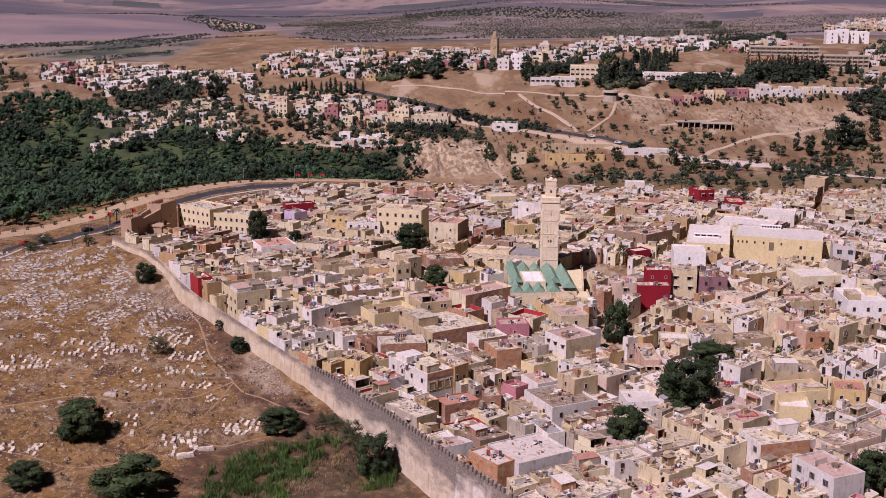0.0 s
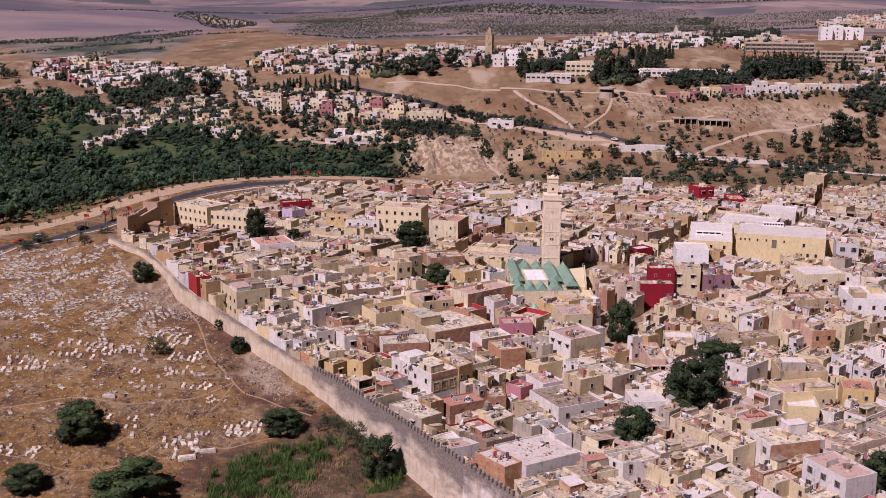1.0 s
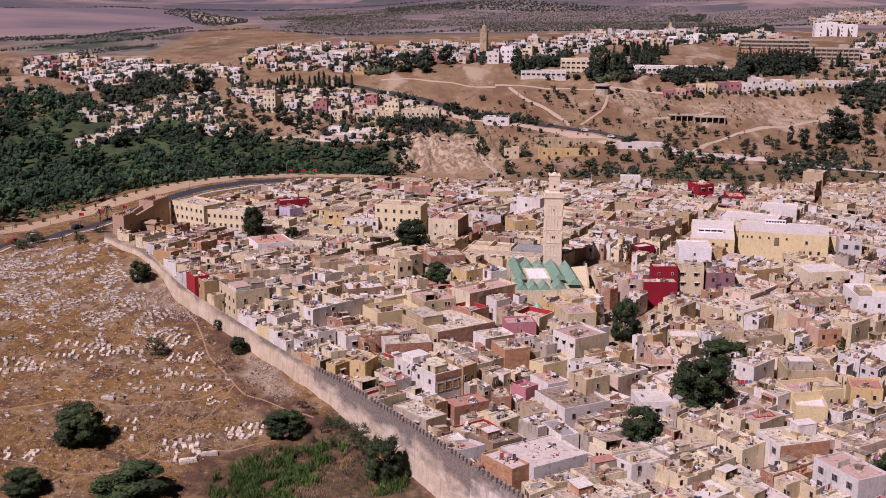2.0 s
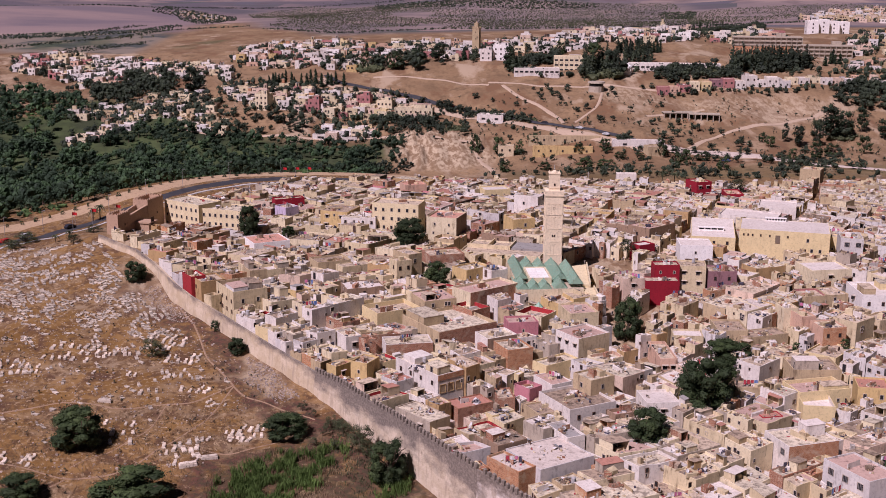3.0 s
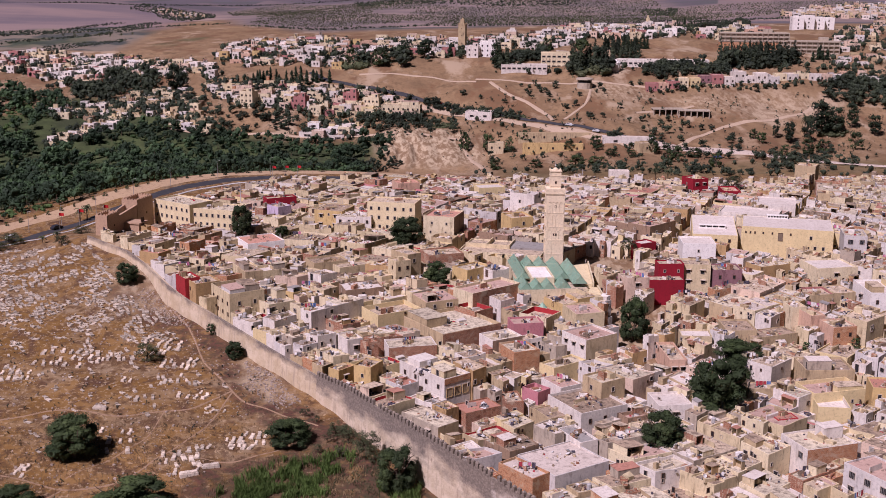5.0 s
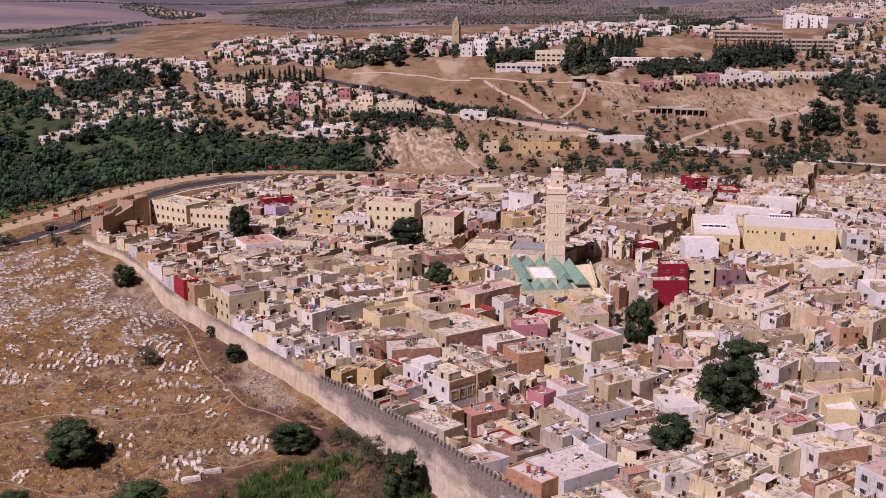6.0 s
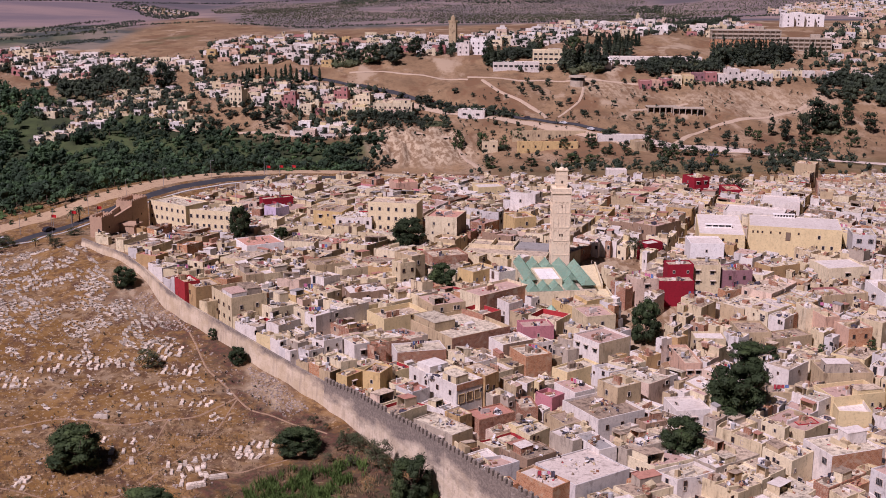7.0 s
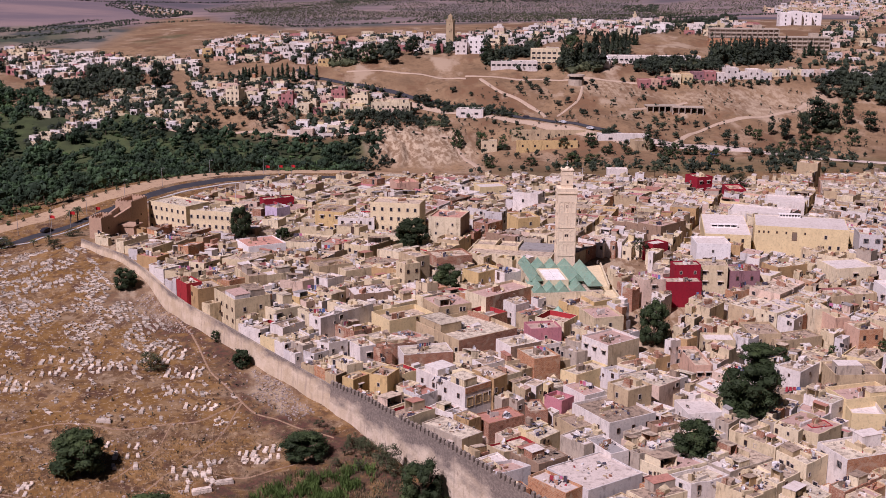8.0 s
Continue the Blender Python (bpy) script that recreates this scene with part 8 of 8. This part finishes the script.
def hedge(name, pts, gap, size):
    """A far line of trees along a track or stream."""
    rnd = random.Random(name)
    s = Shape()
    for (x0, y0), (x1, y1) in zip(pts, pts[1:]):
        n = max(1, int(math.hypot(x1 - x0, y1 - y0) / gap))
        for i in range(n):
            wide = 4 if y0 < 900 else 7
            x, y = x0 + (x1 - x0) * i / n + rnd.uniform(-wide, wide), y0 + (y1 - y0) * i / n + rnd.uniform(-wide, wide)
            r = rnd.uniform(*size)
            clump(s, rnd, (x, y, ground(x, y) + r * 0.8), (r, r, r), 16, r * 0.2)
    return tagged(part(name, s.mesh(name, LEAF_FAR)), "far dark line of trees between fields", "hedge", kind="stuff")


hedge("hedge_town_edge", [(72, 474), (84, 473), (96, 472)], 1.6, (0.9, 1.5))
hedge("hedge_stream", [(-330, 937), (-286, 1003), (-237, 1080), (-210, 1200), (-136, 1227)], 0.9, (0.5, 1.3))
hedge("hedge_field", [(-420, 1062), (-292, 1099), (-258, 1296)], 1.1, (0.5, 1.3))
hedge("hedge_grove", [(-108, 1167), (-34, 1060), (60, 1110), (200, 1030), (340, 1180)], 1.1, (0.5, 1.3))
hedge("hedge_ridge", [(-600, 1900), (-338, 1769), (-214, 1923), (-53, 2013), (200, 2020), (600, 1800)], 1.6, (0.7, 1.7))
hedge("hedge_east", [(290, 1080), (420, 1180), (620, 1330), (760, 1420)], 1.1, (0.5, 1.3))
hedge("hedge_terraces", [(158, 680), (215, 681), (300, 682)], 2.0, (0.8, 2.3))
hedge("hedge_hill_road", [(22, 676), (62, 647), (88, 616), (124, 584)], 5.5, (0.8, 2.0))
hedge("hedge_lower_road", [(134, 570), (160, 558), (200, 534), (250, 508)], 5.0, (0.9, 2.2))
hedge("hedge_river", [(40, 556), (100, 548), (150, 528), (200, 516), (260, 506)], 4.5, (1.0, 2.6))
hedge("hedge_school", [(76, 726), (110, 722), (150, 722), (205, 722), (250, 716), (300, 712)], 3.0, (1.0, 3.4))
hedge("hedge_slope", [(-92, 690), (-50, 676), (-8, 664), (30, 652)], 2.6, (0.9, 2.8))
hedge("hedge_terrace_houses", [(-40, 649), (-8, 646), (24, 628)], 3.2, (0.6, 1.6))

# ---------------------------------------------------------------- the burial ground


def grave_mesh(v):
    """A limewashed grave: kerb, slab and headstone."""
    rnd = random.Random(v)
    s = Shape()
    w, l, h = 0.36 + rnd.random() * 0.1, 0.85 + rnd.random() * 0.15, 0.22 + rnd.random() * 0.2
    s.box(-w - 0.1, w + 0.1, -l - 0.1, l + 0.1, -0.3, 0.14)
    s.prism([(-w, -l), (w, -l), (w, l), (-w, l)], 0.14, h, 0)
    s.prism([(-w, l - 0.16), (w, l - 0.16), (w, l), (-w, l)], h, h + 0.3 + rnd.random() * 0.25, 0)
    if v % 2:
        s.prism([(-w, -l), (w, -l), (w, -l + 0.14), (-w, -l + 0.14)], h, h + 0.25, 0)
    return s.mesh("grave", MARBLE)


GRAVES = [grave_mesh(i) for i in range(6)]


def grave(x, y, turn, size=1.0):
    ob = new("grave", random.choice(GRAVES))
    ob.matrix_basis = pose(x, y, ground(x, y) + 0.05, random.uniform(-4, 4), random.uniform(-4, 4), turn) @ Matrix.Diagonal((size, size, size * 0.9, 1))
    tagged(ob, "limewashed grave in dry grass", "grave", "graves of the burial ground")


def grave_rows(cx, cy, cols, rows, dx, dy, turn):
    c, s_ = math.cos(radians(turn)), math.sin(radians(turn))
    for i in range(cols):
        for j in range(rows):
            if random.random() < 0.3:
                continue
            u, v = (i - (cols - 1) / 2) * dx + random.uniform(-0.5, 0.5), (j - (rows - 1) / 2) * dy + random.uniform(-0.7, 0.7)
            grave(cx + u * c - v * s_, cy + u * s_ + v * c, turn + random.uniform(-16, 16), random.uniform(0.6, 1.05))


for row in ((-53.4, 240.5, 5, 4, 1.7, 2.7, 12), (-41.4, 249.0, 6, 3, 1.5, 2.5, -12), (-75.6, 278, 8, 1, 1.5, 2, -5), (-60.4, 277.4, 5, 2, 1.6, 2.8, 8), (-54.5, 270.5, 4, 2, 1.8, 3, -18), (-68.7, 250, 4, 3, 2.0, 4.0, 5), (-88, 240, 7, 2, 1.5, 2.8, -4), (-60, 286, 6, 2, 1.6, 3.0, -8), (-47, 246, 5, 1, 1.6, 2, -8), (-66, 271, 3, 2, 2.0, 5, 10), (-50, 263, 4, 1, 2.2, 2, -25), (-100, 283, 8, 3, 1.7, 3.4, 4), (-88, 290, 8, 3, 1.7, 3.2, -3), (-76, 290, 6, 2, 1.7, 3.4, 6), (-66, 295, 6, 3, 1.7, 3.2, -10)):
    grave_rows(*row)
s = Shape()
s.box(-1.9, 1.9, -0.9, 0.9, -0.5, 0.7)
s.box(-1.7, 1.7, -0.7, 0.7, 0.75, 1.0)
for x, y, t, k in ((-74.6, 264.1, -4, 0.62), (-51.6, 235.6, 16, 0.75), (-47.6, 238.8, 14, 0.7)):
    ob = new("tomb", s.mesh("tomb", MARBLE))
    ob.matrix_basis = pose(x, y, ground(x, y), 0, 0, t) @ Matrix.Diagonal((k * 1.3, k, k, 1))
    tagged(ob, "low broad limewashed family tomb", "tomb")


def grave_field(name, ring, count, label):
    """The crowded far graves, past counting."""
    rnd = random.Random(name)
    xs, ys = [p[0] for p in ring], [p[1] for p in ring]
    s = Shape()
    made = 0
    while made < count:
        x, y = rnd.uniform(min(xs), max(xs)), rnd.uniform(min(ys), max(ys))
        if not inside((x, y), ring):
            continue
        made += 1
        if noise.noise(Vector((x / 7, y / 7, 4))) < -0.08:
            continue
        z, w, l, h = ground(x, y), rnd.uniform(0.24, 0.42), rnd.uniform(0.5, 0.95), rnd.uniform(0.08, 0.3)
        g = radians(60 * noise.noise(Vector((x / 14, y / 14, 8))) + rnd.uniform(-12, 12) + 40)
        c, q = math.cos(g), math.sin(g)
        r = [(x + a * c - b_ * q, y + a * q + b_ * c) for a, b_ in ((-w, -l), (w, -l), (w, l), (-w, l))]
        s.prism(r, z - 0.3, z + h)
        r = [(x + a * c - b_ * q, y + a * q + b_ * c) for a, b_ in ((-w, l - 0.2), (w, l - 0.2), (w, l), (-w, l))]
        s.prism(r, z + h, z + h + rnd.uniform(0.1, 0.4))
    return tagged(part(name, s.mesh(name, MARBLE)), label, "graves", kind="stuff")


grave_field("grave_field", [(-150, 374), (-118, 371), (-96, 362), (-87, 341), (-82, 333), (-72, 322), (-61, 299), (-79, 299), (-97, 312), (-140, 312)], 2100, "crowded white graves on the dry slope")
grave_field("grave_scatter", [(-140, 312), (-97, 312), (-79, 299), (-61, 299), (-58, 285), (-64, 281), (-82, 282), (-120, 274)], 190, "scattered white graves in dry grass")
grave_field("stone_scatter", [(-120, 272), (-76, 283), (-48, 281), (-47, 262), (-60, 248), (-95, 245), (-120, 250)], 60, "lone weathered graves in dry grass")


def rubble(name, ring, count, label):
    rnd = random.Random(name)
    xs, ys = [p[0] for p in ring], [p[1] for p in ring]
    s = Shape()
    made = 0
    while made < count:
        x, y = rnd.uniform(min(xs), max(xs)), rnd.uniform(min(ys), max(ys))
        if not inside((x, y), ring):
            continue
        made += 1
        z, r = ground(x, y), rnd.uniform(0.07, 0.4) * rnd.uniform(0.4, 1)
        ring_ = [(x + math.cos(g) * r * rnd.uniform(0.7, 1.1), y + math.sin(g) * r * rnd.uniform(0.7, 1.1)) for g in (0.3, 1.6, 2.9, 4.1, 5.3)]
        s.prism(ring_, z - 0.2, [z + r * rnd.uniform(0.4, 0.9) for _ in ring_])
    return tagged(part(name, s.mesh(name, RUBBLE)), label, "rubble", kind="stuff")


rubble("rubble", [(-45, 288), (-37, 279), (-30, 265), (-35, 261), (-40, 268), (-44, 272), (-43, 279)], 620, "pale rubble thrown down beside the wall")
rubble("rubble_slope", [(-77, 322), (-75, 331), (-64.5, 317), (-58.5, 306), (-66, 308)], 380, "pale rubble on dark earth below the wall")
rubble("loose_stones", [(-120, 230), (-118, 330), (-66, 318), (-45, 284), (-40, 262), (-50, 232)], 1500, "loose pale stones in dry grass")

# ---------------------------------------------------------------- small things on the roofs


def dish_meshes():
    d = Shape()
    n = 10
    prof = [(0.02, 0.0), (0.25, 0.04), (0.45, 0.13)]
    for (r0, z0), (r1, z1) in zip(prof, prof[1:]):
        for i in range(n):
            g, h = 2 * math.pi * i / n, 2 * math.pi * (i + 1) / n
            d.poly([(r0 * math.cos(g), -z0, r0 * math.sin(g)), (r1 * math.cos(g), -z1, r1 * math.sin(g)), (r1 * math.cos(h), -z1, r1 * math.sin(h)), (r0 * math.cos(h), -z0, r0 * math.sin(h))])
    arm = Shape()
    arm.tube((0, 0, -1.0), (0, 0.02, 0), 0.04, 0.03, 5)
    arm.tube((0, 0, -0.4), (0, -0.45, 0.02), 0.02, 0.02, 4)
    return d.mesh("dish", DISH_WHITE), arm.mesh("arm", METAL_GREY)


DISH, ARM = dish_meshes()


def satellite_dish(x, y, z, size):
    thing = base("satellite_dish", x, y, z, random.uniform(10, 50), "white satellite dish on a roof", "satellite dish", "dishes on the roofs")
    part("dish", DISH, thing, pose(0, 0, 1.0 * size, -28) @ Matrix.Diagonal((size, size, size, 1)))
    part("arm", ARM, thing, pose(0, 0.05, 1.0 * size) @ Matrix.Diagonal((size, size, size, 1)))


def tank_mesh():
    s = Shape()
    s.tube((0, 0, 0.3), (0, 0, 1.3), 0.5, 0.5, 10)
    s.tube((0, 0, 1.3), (0, 0, 1.45), 0.5, 0.2, 10)
    for px, py in ((-0.35, -0.35), (0.35, -0.35), (0.35, 0.35), (-0.35, 0.35)):
        s.tube((px, py, 0), (px, py, 0.35), 0.04, 0.04, 4)
    return s.mesh("water_tank", plain("tank_grey", (0.42, 0.4, 0.38), 0.6))


TANK = tank_mesh()


def plank_mesh(l, w, mat, name):
    s = Shape()
    s.box(-l / 2, l / 2, -w / 2, w / 2, 0, 0.07)
    return s.mesh(name, mat)


SCRAP = [plank_mesh(1.7, 0.16, WOOD_OLD, "plank"), plank_mesh(1.3, 0.7, METAL_GREY, "metal_sheet"), plank_mesh(1.1, 0.3, WOOD_OLD, "plank"), plank_mesh(0.9, 0.7, CLOTHS[4], "tarpaulin"), plank_mesh(0.8, 0.6, CLOTHS[2], "sack")]


def scrap_pile(x, y, z, rnd):
    thing = base("scrap_pile", x, y, z, rnd.uniform(0, 360), "pile of planks and scrap on a flat roof", "scrap pile", "scrap on the roofs")
    for k in range(rnd.randint(5, 8)):
        me = rnd.choice(SCRAP)
        part(me.name.split(".")[0], me, thing, pose(rnd.uniform(-1.1, 1.1), rnd.uniform(-1.1, 1.1), 0.02 + 0.07 * k, rnd.uniform(-14, 14), rnd.uniform(-20, 20), rnd.uniform(0, 180)))


def washing(x, y, z):
    rnd = random.Random(int(x * 10))
    thing = base("washing_line", x, y, z, rnd.uniform(-60, 60), "washing line hung with coloured cloths", "washing line", "washing on the roofs")
    s = Shape()
    s.tube((-1.6, 0, -0.1), (-1.6, 0, 1.7), 0.04, 0.03, 5)
    s.tube((1.6, 0, -0.1), (1.6, 0, 1.7), 0.04, 0.03, 5)
    s.tube((-1.6, 0, 1.65), (1.6, 0, 1.65), 0.012, 0.012, 4)
    part("line", s.mesh("line", METAL_GREY), thing)
    a = -1.5
    while a < 1.1:
        w, l = rnd.uniform(0.4, 0.9), rnd.uniform(0.6, 1.2)
        s = Shape()
        for k in range(3):
            u0, u1 = a + w * k / 3, a + w * (k + 1) / 3
            b0, b1 = 0.07 * math.sin(u0 * 7), 0.07 * math.sin(u1 * 7)
            s.poly([(u0, b0, 1.63 - l), (u1, b1, 1.63 - l), (u1, 0, 1.64), (u0, 0, 1.64)])
        part("cloth", s.mesh("cloth", rnd.choice(CLOTHS)), thing)
        a += w + 0.15


def roof_litter():
    """Boards, blocks, sheets and rags strewn and heaped over the flat roofs, and low dividing walls."""
    rnd = random.Random(5)
    s = Shape()
    kinds = (0, 0, 0, 1, 2, 3, 3, 4, 9, 9, 4, 5, 5, 6, 6, 8, 8, 7)

    def bit(px, py, z, l, t, h, g, k):
        c, q = math.cos(g), math.sin(g)
        r = [(px + a * c - b_ * q, py + a * q + b_ * c) for a, b_ in ((-l / 2, -t / 2), (l / 2, -t / 2), (l / 2, t / 2), (-l / 2, t / 2))]
        s.prism(r, z - 0.02, [z + h * rnd.uniform(0.6, 1.4) + 0.06 for _ in r], k)

    for x, y, z, area, nearby in ROOFTOPS:
        w = math.sqrt(area) * 0.38
        for _ in range(int(area * (0.24 if nearby else 0.12))):
            bit(x + rnd.uniform(-w, w), y + rnd.uniform(-w, w), z, rnd.uniform(0.12, 0.9), rnd.uniform(0.08, 0.4), rnd.uniform(0.05, 0.5) * rnd.random(), rnd.uniform(0, 3.1), rnd.choice(kinds))
        if rnd.random() < 0.62:
            hx, hy, ra = x + rnd.uniform(-w, w) * 0.8, y + rnd.uniform(-w, w) * 0.8, rnd.uniform(0.3, 0.9) * w
            la = rnd.uniform(0.3, 1.1)
            few = rnd.sample(kinds[:15], 4)
            for _ in range(int(min(34, area) * rnd.uniform(0.7, 1.7) * (1 if nearby else 0.7))):
                bit(hx + max(-1, min(1, rnd.gauss(0, 0.4))) * ra * la, hy + max(-1, min(1, rnd.gauss(0, 0.4))) * ra * (1.4 - la), z, rnd.uniform(0.25, 1.5), rnd.uniform(0.12, 0.8), rnd.uniform(0.1, 0.9) * rnd.random(), rnd.uniform(0, 3.1), rnd.choice(few))
        for _ in range(rnd.choice((0, 0, 1, 1, 2)) if area > 9 else 0):
            bit(x + rnd.uniform(-w, w) * 0.85, y + rnd.uniform(-w, w) * 0.85, z, rnd.uniform(0.8, 2.4), rnd.uniform(0.6, 1.5), rnd.uniform(0.3, 1.3), rnd.choice((-1.05, 0.5)) + rnd.uniform(-0.2, 0.2), rnd.choice((3, 5, 6, 8, 8, 9)))
        if rnd.random() < 0.75 and area > 8:
            g = rnd.choice((-1.05, 0.5)) + rnd.uniform(-0.15, 0.15)
            bit(x + rnd.uniform(-w, w) * 0.5, y + rnd.uniform(-w, w) * 0.5, z, rnd.uniform(0.8, 1.3) * w, 0.2, rnd.uniform(0.4, 1.1), g, rnd.choice((3, 5, 6, 6, 8, 8)))
    ob = part("roof_litter", s.mesh("roof_litter", WOOD_OLD, METAL_GREY, CLOTHS[2], WALLS["brick"], CLOTHS[4], WALLS["tan"], WALLS["white"], CLOTHS[0], WALLS["cream"], ROOFS["mud"]))
    tagged(ob, "boards, blocks and rags strewn over flat roofs", "litter", kind="stuff")


roof_litter()
rnd_roof = random.Random(21)
for x, y, z, area, nearby in ROOFTOPS:
    if area < 9:
        continue
    spread = math.sqrt(area) * 0.27
    at = lambda: (x + rnd_roof.uniform(-spread, spread), y + rnd_roof.uniform(-spread, spread))  # noqa: E731
    if rnd_roof.random() < (0.13 if nearby and y < 335 else 0.0):
        satellite_dish(*at(), z + 0.02, rnd_roof.uniform(0.7, 1.1))
    if nearby and y < 322 and rnd_roof.random() < (0.8 if 4 < x < 26 and y < 252 else 0.12):
        scrap_pile(*at(), z + 0.05, rnd_roof)
    if nearby and area > 18 and rnd_roof.random() < 0.12:
        washing(*at(), z)
    if nearby and rnd_roof.random() < 0.07:
        px, py = at()
        ob = new("water_tank", TANK)
        ob.matrix_basis = pose(px, py, z)
        tagged(ob, "pale grey water tank on a flat roof", "water tank", "tanks on the roofs")


# ---------------------------------------------------------------- vehicles and lamps on the ring road
def car_mesh():
    b_ = Shape()
    prof = [(-2.1, 0.35), (2.1, 0.35), (2.1, 0.75), (1.3, 0.9), (0.7, 1.4), (-1.2, 1.4), (-1.8, 0.95), (-2.1, 0.85)]
    for s1, s2 in zip(prof, prof[1:] + prof[:1]):
        b_.poly([(s1[0], -0.8, s1[1]), (s2[0], -0.8, s2[1]), (s2[0], 0.8, s2[1]), (s1[0], 0.8, s1[1])][::-1])
    b_.poly([(px, -0.8, pz) for px, pz in prof])
    b_.poly([(px, 0.8, pz) for px, pz in prof][::-1])
    g = Shape()
    g.prism([(-1.15, -0.81), (0.75, -0.81), (0.75, 0.81), (-1.15, 0.81)], 0.98, 1.3)
    w = Shape()
    w.tube((0, -0.1, 0), (0, 0.1, 0), 0.32, 0.32, 12)
    return b_, g, w


CAR_BODY, CAR_GLASS, CAR_WHEEL = car_mesh()
CAR_PAINTS = [plain("car_" + n, c, 0.35) for n, c in (("red", (0.35, 0.02, 0.02)), ("white", (0.6, 0.6, 0.6)), ("dark", (0.03, 0.03, 0.04)), ("blue", (0.06, 0.1, 0.25)))]
TYRE = plain("tyre", (0.02, 0.02, 0.02), 0.9)
CAR_PARTS = [CAR_BODY.mesh("body", p) for p in CAR_PAINTS], CAR_GLASS.mesh("windows", GLASS_DARK), CAR_WHEEL.mesh("wheel", TYRE)


def car(x, y, turn, paint, label):
    thing = base("car", x, y, ground(x, y) + 0.16, turn, label, "car", "cars on the road")
    part("body", CAR_PARTS[0][paint], thing)
    part("windows", CAR_PARTS[1], thing)
    for px in (-1.35, 1.35):
        for py in (-0.72, 0.72):
            part("wheel", CAR_PARTS[2], thing, pose(px, py, 0.32))


car(-131, 382, 58, 0, "small red car on the ring road")
car(-126.5, 389, 50, 1, "small white car on the ring road")
car(-116, 404, 55, 2, "dark car on the ring road")
car(57, 341, 80, 2, "dark car in the square")
car(58.5, 334, 80, 3, "blue car in the square")
car(-17.5, 366, -20, 0, "dark red car before the apartment house")
for i, (x, y) in enumerate(((137, 592), (112, 611), (84, 642), (60, 667), (35, 684), (100, 623), (76, 652), (166, 574))):
    car(x, y, -48, i % 4, "car on the far hill road")
s = Shape()
s.tube((0, 0, -0.3), (0, 0, 7), 0.09, 0.05, 6)
s.tube((0, 0, 6.9), (1.3, 0, 7.2), 0.04, 0.03, 5)
LAMP_POST = s.mesh("post", METAL_GREY)
s = Shape()
s.box(1.1, 1.7, -0.12, 0.12, 7.1, 7.25)
LAMP_HEAD = s.mesh("lamp_head", METAL_GREY)
for x, y in ((-134, 391), (-124, 400), (-116, 411), (-107, 424), (-97, 442), (-86, 459), (-70, 476), (-50, 488)):
    thing = base("street_lamp", x, y, ground(x, y), -40, "slim grey street lamp beside the ring road", "street lamp", "lamps of the ring road")
    part("post", LAMP_POST, thing)
    part("lamp_head", LAMP_HEAD, thing)
# young trees along the promenade
for x0, y0, x1, y1, n in ((-146, 398, -113, 436, 9), (-111, 438, -88, 466, 7), (-86, 468, -46, 495, 9)):
    for i in range(n):
        f = (i + 0.5) / n
        tree(x0 + (x1 - x0) * f - 2, y0 + (y1 - y0) * f + 1, 1.7 + 0.5 * math.sin(i * 2.1), 1.7, "broad", "small round bush planted along the promenade", "bushes of the promenade")
